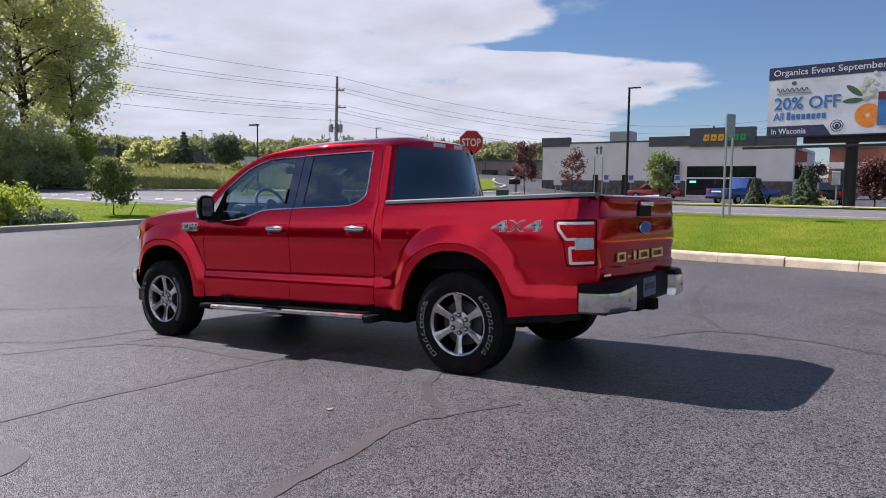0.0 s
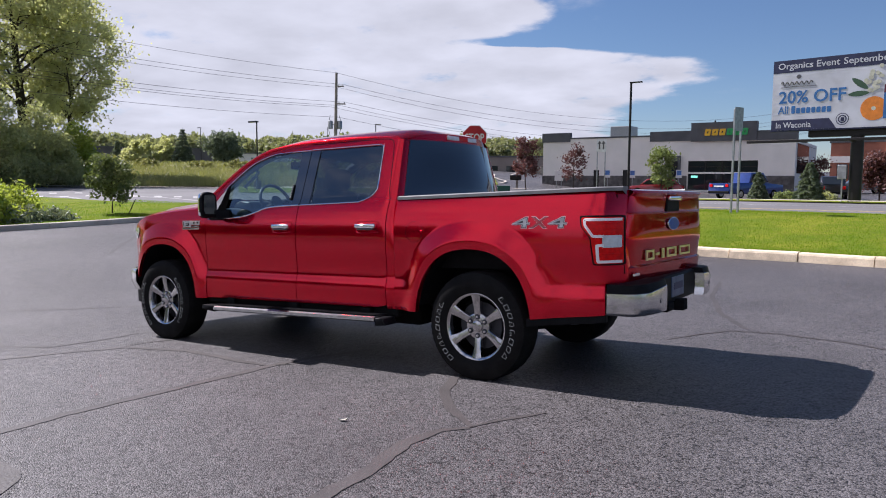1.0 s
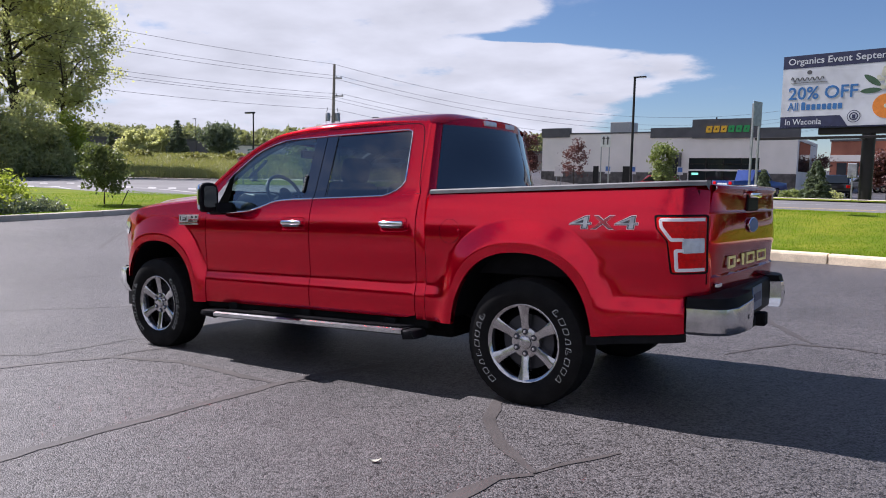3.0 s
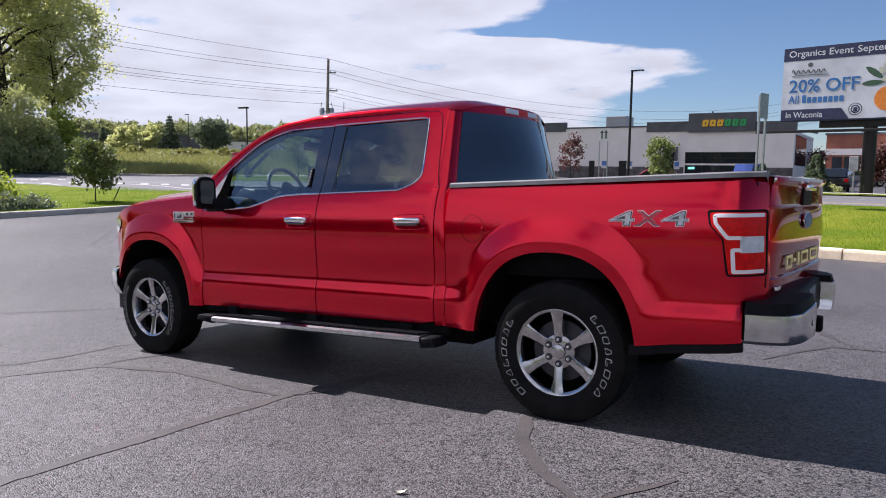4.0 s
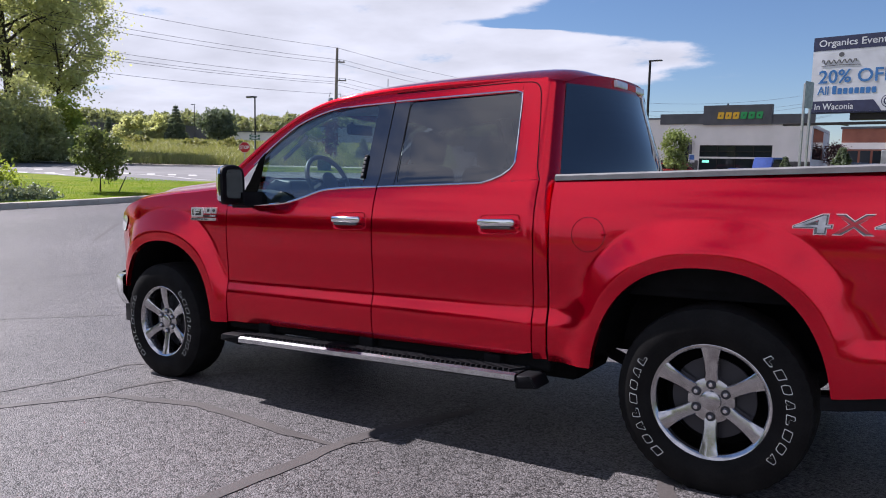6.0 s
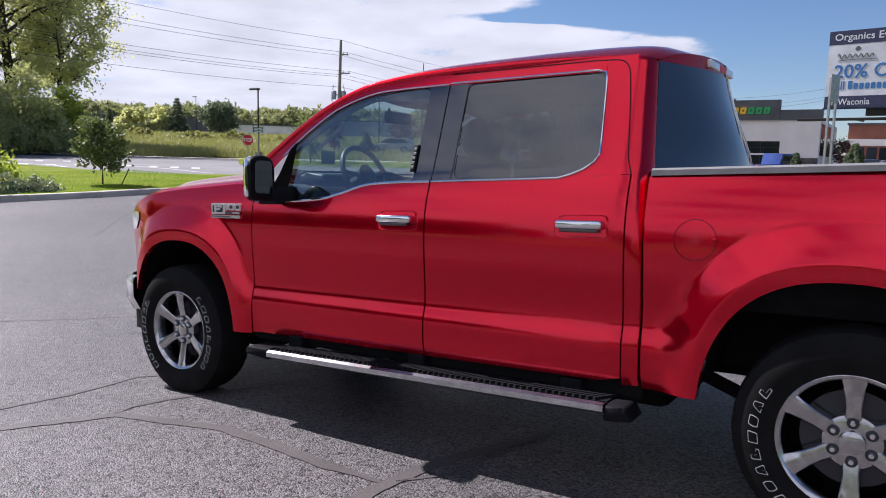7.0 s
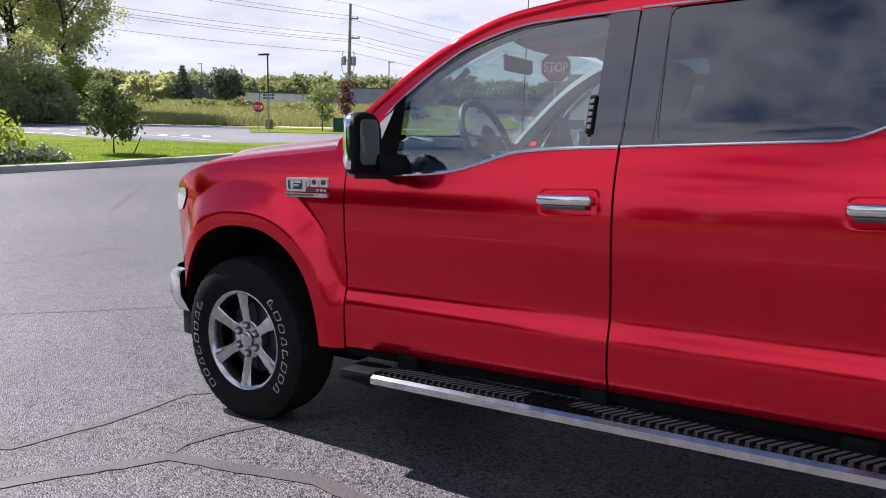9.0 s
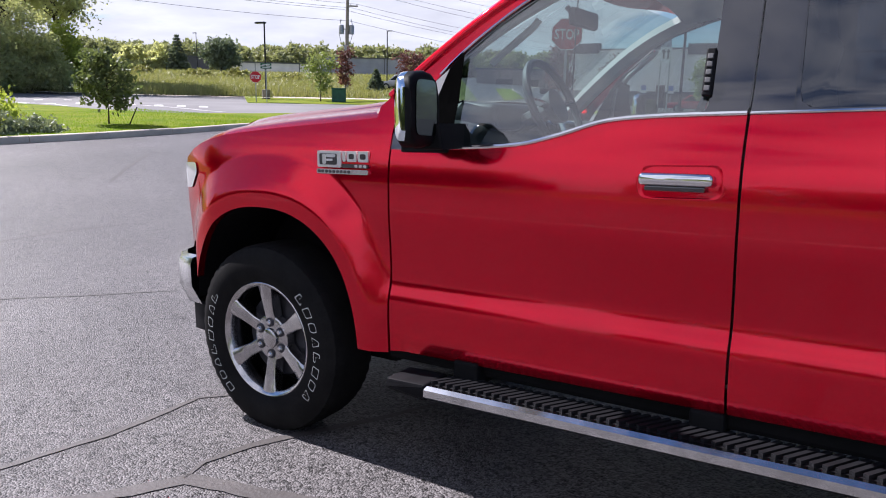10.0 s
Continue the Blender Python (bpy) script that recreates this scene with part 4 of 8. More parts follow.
    lo = lambda x: max(arch_z(x, sill(x)), sill(x))
    skin(bm, xs, lo, lambda x: 1.338 + 0.012 * (x - 2.93), s, 40, 0.05)
    # the corner is open where the bumper wraps round it
    behind = [f for f in bm.faces if f.calc_center_median().x > 4.654 and f.calc_center_median().z < 0.735]
    bmesh.ops.delete(bm, geom=behind, context="FACES")
    bed = part("bed_side", bm, PAINT, truck, smooth=True, angle=30)
    bm = bmesh.new()
    skin(bm, span(4.10, 4.655, 10), lambda x: sill(x) - 0.05, lambda x: sill(x) + 0.004, s, 2, 0.03, lambda x, z: half_width(x, max(z, sill(x))) - 0.012)
    part("lower_trim", bm, BLACK_PLASTIC, bed, "black trim under the bed side")
    bm = bmesh.new()
    pts = [(x, s * (half_width(min(x, 4.70), 1.335) - 0.035), 1.352 + 0.012 * (x - 2.93)) for x in span(2.93, 4.735, 40)]
    a = [[bm.verts.new((x, y + s * dy, z + dz)) for dy, dz in ((0.045, -0.018), (0.043, 0.004), (0.03, 0.012), (-0.05, 0.012), (-0.06, 0.0), (-0.06, -0.06))] for x, y, z in pts]
    for p, q in zip(a, a[1:]):
        for k in range(5):
            bm.faces.new((p[k], p[k + 1], q[k + 1], q[k]))
    bm.faces.new(a[0]), bm.faces.new(a[-1][::-1])
    part("bed_rail_cap", bm, RAIL_GREY, bed, "weathered grey plastic cap on the bed rail", True, 30)
    # wheel housings
    for xc in (0.03, 3.645):
        bm = bmesh.new()
        arc = [(xc + 0.50 * math.copysign(abs(math.cos(a)) ** 0.85, math.cos(a)), 0.36 + 0.605 * abs(math.sin(a)) ** 0.85) for a in span(0.2, math.pi - 0.2, 28)]
        va = [bm.verts.new((x, s * (half_width(x, max(z, 0.5)) - 0.012), z)) for x, z in arc]
        vb = [bm.verts.new((x, s * 0.52, z)) for x, z in arc]
        for i in range(len(arc) - 1):
            bm.faces.new((va[i], va[i + 1], vb[i + 1], vb[i]))
        bm.faces.new(vb)
        part("wheel_housing", bm, UNDER, truck)
    # running board
    bm = bmesh.new()
    prism(bm, rounded([(0.715, 0.356), (0.725, 0.398), (0.895, 0.402), (0.895, 0.340)], 0.012, 3), s * 0.925, s * 1.075, 0.012)
    board = part("side_step", bm, BLACK_PLASTIC, truck, "aluminium side step with a black ribbed tread", True, 40)
    bm = bmesh.new()
    prism(bm, rounded([(2.815, 0.345), (2.815, 0.412), (2.90, 0.415), (2.935, 0.36)], 0.012, 3), s * 0.925, s * 1.075, 0.012)
    part("end_cap", bm, BLACK_PLASTIC, board, smooth=True)
    bm = bmesh.new()
    bar = [(s * 1.035, 0.393), (s * 1.062, 0.396), (s * 1.080, 0.386), (s * 1.082, 0.362), (s * 1.070, 0.352), (s * 1.035, 0.352)]
    va = [bm.verts.new((0.893, y, z)) for y, z in bar]
    vb = [bm.verts.new((2.817, y, z + 0.026)) for y, z in bar]
    bm.faces.new(va), bm.faces.new(vb[::-1])
    for i in range(6):
        bm.faces.new((va[i], va[(i + 1) % 6], vb[(i + 1) % 6], vb[i]))
    part("step_bar", bm, BRUSHED, board, "bright brushed aluminium edge", True, 30)
    bm = bmesh.new()
    box(bm, 0.893, 2.817, min(s * 0.925, s * 1.037), max(s * 0.925, s * 1.037), 0.352, 0.394, 0.004, Matrix.Translation((0.9, 0, 0.37)) @ pose(0, 0, 0, 0, -0.72, 0) @ Matrix.Translation((-0.9, 0, -0.37)))
    part("step_tread", bm, BLACK_PLASTIC, board)
    bm = bmesh.new()
    for k in range(62):
        x = 0.905 + k * 0.0306
        m = Matrix.Translation((x + 0.02, s * 0.981, 0.398 + 0.024 * (x - 0.9) / 1.9)) @ pose(0, 0, 0, 0, 0, s * 32)
        box(bm, -0.0075, 0.0075, -0.06, 0.06, -0.004, 0.007, 0.0, m)
    part("tread_ribs", bm, BLACK_PLASTIC, board)
    for x in (0.98, 1.80, 2.62):
        bm = bmesh.new()
        box(bm, x - 0.05, x + 0.05, min(s * 0.70, s * 0.95), max(s * 0.70, s * 0.95), 0.375, 0.465, 0.01)
        part("step_bracket", bm, UNDER, board)
    # rocker under the doors
    bm = bmesh.new()
    box(bm, 0.60, 2.92, min(s * 0.80, s * 0.90), max(s * 0.80, s * 0.90), 0.40, 0.52, 0.02)
    part("rocker", bm, UNDER, truck)
    # tail lamp
    bm = bmesh.new()
    out = resample(rounded([(4.500, 1.182), (4.738, 1.182), (4.738, 0.872), (4.592, 0.872), (4.570, 1.05), (4.508, 1.118)], 0.012, 3), 120)
    fill_side(bm, out, s, half_width, 0.008, 10)
    lamp = part("tail_lamp", bm, LAMP_RED, truck, "red and clear tail lamp in a white outline", True, 60)
    bm = bmesh.new()
    ring(bm, resample(rounded([(4.486, 1.194), (4.745, 1.194), (4.745, 0.860), (4.580, 0.863), (4.561, 1.047), (4.498, 1.118)], 0.015, 3), 120), out, s, half_width, 0.004)
    part("lamp_surround", bm, UNDER, lamp, smooth=True)
    for pts in ([(4.733, 1.166), (4.524, 1.166), (4.530, 1.128), (4.586, 1.055), (4.650, 1.055)], [(4.650, 0.995), (4.610, 0.995), (4.614, 0.886), (4.733, 0.886)]):
        bm = bmesh.new()
        ribbon(bm, resample(pts, 60, False), s, half_width, 0.0105, 0.0095)
        part("lamp_outline", bm, LAMP_WHITE, lamp, "white light outline", True)
    bm = bmesh.new()
    fill_side(bm, resample(rounded([(4.642, 1.062), (4.733, 1.062), (4.733, 0.980), (4.642, 0.980)], 0.006), 60), s, half_width, 0.0125, 6)
    part("reversing_lens", bm, LAMP_CLEAR, lamp, "clear reversing lens", True)
    for z in (0.94, 1.10, 1.14):
        bm = bmesh.new()
        side_strip(bm, [(x, z) for x in span(4.632, 4.730, 10)], s, half_width, 0.002, 0.0085, 4)
        part("lens_rib", bm, LAMP_RED, lamp)
    # head lamp
    bm = bmesh.new()
    fill_side(bm, resample(rounded([(-0.470, 1.125), (-0.60, 1.12), (-0.60, 1.005), (-0.52, 1.01), (-0.455, 1.085)], 0.015), 40), s, half_width, 0.006, 4)
    part("head_lamp", bm, LAMP_HEAD, truck, "clear head lamp", True)


for s in (-1, 1):
    build_side(s)


def roof_and_glass():
    bm = bmesh.new()
    def roof_z(x, y):
        e = pw(x, ROOF_EDGE)
        w = half_width(x, e)
        crown = 0.085 * sstep(0.75, 1.55, x) + 0.008
        return e + crown * (1 - (abs(y) / w) ** 4.4)
    xs = span(1.22, 2.880, 40)
    ys = [math.copysign(1 - (1 - abs(u)) ** 2.0, u) for u in span(-1, 1, 44)]
    front_curve = lambda u: 0.10 * (1 - u * u)
    rows = []
    for i, x in enumerate(xs):
        row = []
        for u in ys:
            xx = x - front_curve(u) * (1 - i / (len(xs) - 1)) * 1.2 + 0.085 * (1 - u * u) * sstep(2.4, 2.885, x)
            full = w = half_width(xx, pw(xx, ROOF_EDGE))
            w -= 0.073 * (1 - math.sqrt(1 - min(0.98, max(0.0, (x - 2.80) / 0.069)) ** 2))
            drop = 0.03 * sstep(2.76, 2.885, x) ** 2
            row.append(bm.verts.new((xx, u * w, roof_z(xx, u * full) - drop * (1 - abs(u) ** 6))))
        rows.append(row)
    for a, b in zip(rows, rows[1:]):
        for k in range(len(ys) - 1):
            bm.faces.new((a[k], b[k], b[k + 1], a[k + 1]))
    part("roof", bm, PAINT, truck, smooth=True, angle=50)
    # windscreen between the pillars
    bm = bmesh.new()
    rows = []
    for k in range(13):
        t = k / 12
        row = []
        for u in span(-1, 1, 24):
            x_edge = 0.56 + (1.20 - 0.56) * t
            e = pw(x_edge, ROOF_EDGE)
            w = half_width(x_edge, e) - 0.01
            x = x_edge - (0.26 - 0.12 * t) * (1 - u * u)
            row.append(bm.verts.new((x, u * w, e - 0.008 + (0.075 * t - 0.02) * (1 - u * u))))
        rows.append(row)
    for a, b in zip(rows, rows[1:]):
        for k in range(24):
            bm.faces.new((a[k], a[k + 1], b[k + 1], b[k]))
    part("windscreen", bm, GLASS_FRONT, truck, "clear curved windscreen", True, 60)
    # cab back panel with the dark rear window
    back = lambda u, z: 2.900 if z < 1.346 else 2.905 - 0.08 * (z - 1.36) + max(0.0, 1 - (u / 0.9) ** 2) * (0.130 + 0.100 * sstep(1.86, 1.34, z))
    bm = bmesh.new()
    zs = span(0.6, 1.345, 4)
    rows = [[bm.verts.new((back(u, z), u * (half_width(2.8, z) - 0.11), z)) for u in span(-1, 1, 20)] for z in zs]
    for a, b in zip(rows, rows[1:]):
        for k in range(20):
            bm.faces.new((a[k], a[k + 1], b[k + 1], b[k]))
    # ledge under the bowed window
    rows = [[bm.verts.new((x + (back(u, 1.347) - 2.90) * k, u * (half_width(2.8, 1.345) - 0.03), 1.3455)) for u in span(-1, 1, 20)] for k, x in ((0, 2.90), (1, 2.90))]
    for k in range(20):
        bm.faces.new((rows[0][k], rows[0][k + 1], rows[1][k + 1], rows[1][k]))
    us = [-0.905, -0.902, -0.900, -0.897, -0.895]
    zt = span(1.347, 1.86, 14)
    for sg in (-1, 1):
        rows = [[bm.verts.new((back(u, z) - 0.035 * ((abs(u) - 0.895) / 0.105) ** 2, sg * -u * (half_width(2.8, z) - 0.004), z)) for u in us] for z in zt]
        for a, b in zip(rows, rows[1:]):
            for k in range(4):
                bm.faces.new((a[k], a[k + 1], b[k + 1], b[k]))
    rows = [[bm.verts.new((back(u, z), u * (half_width(2.8, z) - 0.004), 1.785 + (0.049 + 0.093 * (1 - abs(u) ** 4.4) - 0.03 * (1 - abs(u) ** 6)) * (z - 1.785) / 0.075)) for u in span(-0.90, 0.90, 24)] for z in span(1.785, 1.86, 4)]
    for a, b in zip(rows, rows[1:]):
        for k in range(24):
            bm.faces.new((a[k], a[k + 1], b[k + 1], b[k]))
    part("cab_back", bm, PAINT, truck, smooth=True, angle=50)
    bm = bmesh.new()
    rows = [[bm.verts.new((back(u, z) + 0.004, u * (half_width(2.8, z) - 0.004), z)) for u in span(-0.90, 0.90, 24)] for z in span(1.347, 1.832, 12)]
    for a, b in zip(rows, rows[1:]):
        for k in range(24):
            bm.faces.new((a[k], a[k + 1], b[k + 1], b[k]))
    part("rear_window", bm, GLASS_REAR, truck, "dark tinted rear window", True, 60)
    # high brake lamp
    for y0, y1, mat, name in ((-0.23, -0.06, LAMP_CLEAR, "cargo_lamp"), (-0.06, 0.08, LAMP_RED, "brake_lamp"), (0.08, 0.23, LAMP_CLEAR, "cargo_lamp")):
        bm = bmesh.new()
        box(bm, 2.955, 3.000, y0, y1, 1.846, 1.886, 0.008)
        part(name, bm, mat, truck, "red high brake lamp" if mat == LAMP_RED else "clear cargo lamp")
    # hood
    bm = bmesh.new()
    xs = span(-0.70, 0.60, 30)
    rows = []
    for x in xs:
        row = []
        for u in span(-1, 1, 32):
            fx = max(x, -0.60)
            fz = pw(fx, ((-0.62, 1.13), (-0.50, 1.190), (-0.30, 1.240), (0.0, 1.272), (0.35, 1.296), (0.645, 1.318)))
            w = half_width(fx, fz) - 0.121 - 0.25 * max(0.0, -0.60 - x)
            edge = fz + 0.033 - 0.6 * max(0.0, -0.60 - x)
            bulge = 0.008 * sstep(1.0, 0.97, abs(u)) + 0.030 * sstep(0.86, 0.76, abs(u)) + 0.022 * (1 - u * u) - 0.02 * sstep(0.45, 0.3, abs(u)) * 0.6
            xx = x - 0.20 * (1 - u * u) * sstep(0.2, -0.7, x) - 0.22 * (1 - u * u) * sstep(0.1, 0.6, x)
            row.append(bm.verts.new((xx, u * w, edge + bulge * sstep(-0.72, -0.35, x) * 1.0)))
        rows.append(row)
    for a, b in zip(rows, rows[1:]):
        for k in range(32):
            bm.faces.new((a[k], a[k + 1], b[k + 1], b[k]))
    part("hood", bm, PAINT, truck, smooth=True, angle=50)
    bm = bmesh.new()
    box(bm, 0.20, 0.66, -0.80, 0.80, 1.20, 1.30, 0.02)
    part("cowl", bm, BLACK_PLASTIC, truck)
    # nose: grille, bumper
    bm = bmesh.new()
    prism(bm, rounded([(-0.80, 0.74), (-0.90, 0.98), (-0.86, 1.13), (-0.55, 1.15), (-0.55, 0.72)], 0.03), -0.60, 0.60, 0.02)
    grille = part("grille", bm, BLACK_PLASTIC, truck, "black grille with chrome bars")
    for z in (0.86, 0.94, 1.02):
        bm = bmesh.new()
        box(bm, -0.93, -0.89, -0.58, 0.58, z - 0.02, z + 0.02, 0.01)
        part("grille_bar", bm, CHROME, grille)
    bm = bmesh.new()
    plan = [(x, y) for x, y in [(-0.49, -0.94), (-0.59, -0.928), (-0.69, -0.85), (-0.79, -0.68), (-0.90, -0.40), (-0.96, 0), (-0.90, 0.40), (-0.79, 0.68), (-0.69, 0.85), (-0.59, 0.928), (-0.49, 0.94)]]
    prof = [(0.03, 0.700), (0.0, 0.690), (-0.012, 0.66), (-0.012, 0.56), (0.03, 0.47), (0.08, 0.45)]
    rows = []
    for x, y in plan:
        d = Vector((x + 0.3, y * 0.6, 0)).normalized()
        rows.append([bm.verts.new((x - d.x * o, y - d.y * o, z)) for o, z in prof])
    for a, b in zip(rows, rows[1:]):
        for k in range(len(prof) - 1):
            bm.faces.new((a[k], b[k], b[k + 1], a[k + 1]))
    part("front_bumper", bm, SATIN_CHROME, truck, "chrome front bumper", True, 30)
    bm = bmesh.new()
    plan2 = [(x * 0.95, y * 0.96) for x, y in plan]
    rows = [[bm.verts.new((x, y, z)) for z in (0.48, 0.38, 0.34)] for x, y in plan2]
    for a, b in zip(rows, rows[1:]):
        for k in range(2):
            bm.faces.new((a[k], b[k], b[k + 1], a[k + 1]))
    part("front_valance", bm, BLACK_PLASTIC, truck, smooth=True)


roof_and_glass()


def lathe_flat(bm):
    """The spare lying flat under the bed."""
    lathe(bm, [(-0.11, 0.20), (-0.12, 0.34), (-0.07, 0.385), (0.07, 0.385), (0.12, 0.34), (0.11, 0.20)], 32)
    for v in bm.verts:
        v.co = Vector((4.28 + v.co.x, v.co.z, 0.60 + v.co.y))
    return bm


def build_tail():
    # tailgate: top lip, upper face, hollow for the lettering
    bm = bmesh.new()
    prof = [(4.74, 1.362), (4.855, 1.364), (4.884, 1.354), (4.887, 1.338), (4.866, 1.316), (4.855, 1.216), (4.859, 1.204), (4.852, 1.194), (4.854, 1.05), (4.850, 0.985), (4.838, 0.955), (4.824, 0.845), (4.838, 0.832), (4.824, 0.745), (4.815, 0.715), (4.76, 0.71)]
    rows = []
    for u in [math.sin(a) for a in span(-math.pi / 2, math.pi / 2, 40)]:
        rows.append([bm.verts.new((x - 0.018 * abs(u) ** 4 - 0.022 * abs(u) ** 18 - 0.035 * (z - 0.75), u * (half_width(4.75, min(max(z, 0.80), 1.345)) + 0.014), z)) for x, z in prof])
    for a, b in zip(rows, rows[1:]):
        for k in range(len(prof) - 1):
            bm.faces.new((a[k], b[k], b[k + 1], a[k + 1]))
    gate = part("tailgate", bm, PAINT, truck, "ruby red tailgate", True, 25)
    bm = bmesh.new()
    box(bm, 4.834, 4.852, -0.135, 0.135, 1.205, 1.315, 0.012)
    part("handle_recess", bm, BLACK_PLASTIC, gate)
    bm = bmesh.new()
    box(bm, 4.844, 4.878, -0.12, 0.12, 1.285, 1.320, 0.01)
    part("tailgate_handle", bm, CHROME, gate, "chrome top of the tailgate handle", True)
    bm = bmesh.new()
    lathe(bm, [(0.0, 0.09), (0.006, 0.115), (0.014, 0.115), (0.016, 0.106)], 36)
    for v in bm.verts:
        v.co = Vector((4.840 + v.co.y, v.co.x, 1.115 + v.co.z * 0.42))
    part("oval_emblem", bm, CHROME, gate, "blue oval emblem with a bright rim", True)
    bm = bmesh.new()
    lathe(bm, [(0.015, 0.001), (0.015, 0.105), (0.010, 0.107)], 36)
    for v in bm.verts:
        v.co = Vector((4.8435 + v.co.y, v.co.x, 1.115 + v.co.z * 0.40))
    part("emblem_field", bm, material("emblem_blue", (0.012, 0.07, 0.36), 0.35), gate, smooth=True)
    # bright plain letters shapes pressed in the gate; their gold reflection is put into the colour
    GOLD_REFLECTION = material("gold_reflection_metal", (0.62, 0.58, 0.40), 0.3, metal=1.0)
    for y, w, hollow in ((-0.43, 0.15, True), (-0.29, 0.07, False), (-0.18, 0.05, False), (0.0, 0.20, True), (0.29, 0.24, True)):
        bm = bmesh.new()
        h = 0.036 if w > 0.08 or y > -0.2 else 0.009
        if hollow:
            t = 0.016
            for a, b, c, d in ((y - w / 2, y + w / 2, 0.905 + h - t, 0.905 + h), (y - w / 2, y + w / 2, 0.905 - h, 0.905 - h + t), (y - w / 2, y - w / 2 + 0.028, 0.905 - h + t, 0.905 + h - t), (y + w / 2 - 0.028, y + w / 2, 0.905 - h + t, 0.905 + h - t)):
                box(bm, 4.832, 4.840, a, b, c, d, 0.0)
        else:
            box(bm, 4.832, 4.840, y - w / 2, y + w / 2, 0.905 - h, 0.905 + h, 0.0)
        part("letter_shape", bm, GOLD_REFLECTION, gate)
    part("corner_badge", box(bmesh.new(), 4.820, 4.834, -0.70, -0.61, 0.775, 0.795, 0.002), CHROME, gate)
    # the gate hangs a little askew
    for ob in (gate, *gate.children):
        for v in ob.data.vertices:
            v.co.x += 0.058 * v.co.y - 0.012
    # bumper: two chrome wings, black pads, centre
    for s in (-1, 1):
        bm = bmesh.new()
        plan = [(4.668, 0.80), (4.665, 0.915), (4.67, 0.932), (4.78, 0.93), (4.84, 0.912), (4.885, 0.87), (4.917, 0.79), (4.938, 0.66), (4.948, 0.55), (4.94, 0.50), (4.87, 0.485)]
        lift = lambda y: 0.026 * sstep(0.80, 0.55, y)
        rows = []
        for x, y in plan:
            rows.append([bm.verts.new((x + dx, s * (y + dy), z)) for dx, dy, z in ((-0.008, -0.012, 0.684 + lift(y)), (0, 0, 0.678 + lift(y)), (0.002, 0.002, 0.65 + lift(y) * 0.6), (0, 0, 0.60), (-0.003, -0.004, 0.548), (-0.010, -0.018, 0.531))])
        for a, b in zip(rows, rows[1:]):
            for k in range(5):
                bm.faces.new((a[k], b[k], b[k + 1], a[k + 1]))
        wing = part("bumper_wing", bm, SATIN_CHROME, truck, "chrome wing of the rear bumper", True, 35)
        bm = bmesh.new()
        outline = [(x, s * y) for x, y in plan[1:]] + [(4.80, s * 0.46), (4.70, s * 0.48), (4.67, s * 0.88)]
        va = [bm.verts.new((x - 0.004, y * 0.992, 0.680 + lift(abs(y)))) for x, y in outline]
        vb = [bm.verts.new((x - 0.018 if x > 4.68 else x, y * 0.984, 0.736 + lift(abs(y)) * 0.5)) for x, y in outline]
        bm.faces.new(vb)
        for i in range(len(outline)):
            bm.faces.new((va[i], va[(i + 1) % len(outline)], vb[(i + 1) % len(outline)], vb[i]))
        part("bumper_pad", bm, BLACK_PLASTIC, wing, "black ribbed bumper pad", True)
        for x, y, z in ((4.926, 0.64, 0.615),):
            bm = bmesh.new()
            lathe(bm, [(0, 0.0), (0.004, 0.014), (0.0, 0.018)], 14)
            for v in bm.verts:
                v.co = Vector((x + 0.012 + v.co.y, s * y + v.co.x, z + v.co.z))
            part("parking_sensor", bm, BLACK_PLASTIC, wing)
    bm = bmesh.new()
    box(bm, 4.66, 4.868, -0.50, 0.50, 0.535, 0.742, 0.02)
    part("bumper_centre", bm, BLACK_PLASTIC, truck, "black bumper centre")
    bm = bmesh.new()
    box(bm, 4.866, 4.874, -0.155, 0.155, 0.575, 0.725, 0.004)
    plate = part("number_plate", bm, material("plate_blue", (0.025, 0.06, 0.15), 0.4, vary=0.1, scale=10, fine=60, second=(0.08, 0.13, 0.22)), truck, "blue number plate")
    bm = bmesh.new()
    box(bm, 4.874, 4.877, -0.11, 0.11, 0.63, 0.68)
    part("plate_bar", bm, material("plate_ink", (0.02, 0.03, 0.10), 0.5), plate)
    bm = bmesh.new()
    box(bm, 4.72, 4.93, -0.05, 0.05, 0.47, 0.555, 0.01)
    hitch = part("hitch_receiver", bm, UNDER, truck, "black hitch receiver")
    bm = bmesh.new()
    box(bm, 4.70, 4.90, -0.34, -0.18, 0.49, 0.56, 0.015)
    part("hitch_plug", bm, UNDER, hitch)
    # bed floor and inner walls, under the rails
    bm = bmesh.new()
    box(bm, 2.93, 4.74, -0.78, 0.78, 0.80, 0.86)
    part("bed_floor", bm, BLACK_PLASTIC, truck)
    for y0, y1 in ((-0.80, -0.72), (0.72, 0.80)):
        bm = bmesh.new()
        box(bm, 2.935, 4.70, y0, y1, 0.84, 1.33)
        part("bed_wall", bm, BLACK_PLASTIC, truck)
    bm = bmesh.new()
    box(bm, 2.935, 2.98, -0.75, 0.75, 0.84, 1.335)
    part("bed_front_wall", bm, BLACK_PLASTIC, truck)
    # chassis
    bm = bmesh.new()
    box(bm, -0.55, 0.62, -0.50, 0.50, 0.42, 0.95, 0.04)
    part("engine_bay", bm, UNDER, truck)
    bm = bmesh.new()
    box(bm, 0.55, 2.90, -0.84, 0.84, 0.44, 0.62, 0.03)
    part("cab_floor", bm, UNDER, truck)
    for y in (-0.42, 0.42):
        bm = bmesh.new()
        box(bm, -0.6, 4.7, y - 0.05, y + 0.05, 0.46, 0.62, 0.01)
        part("frame_rail", bm, UNDER, truck)
    bm = bmesh.new()
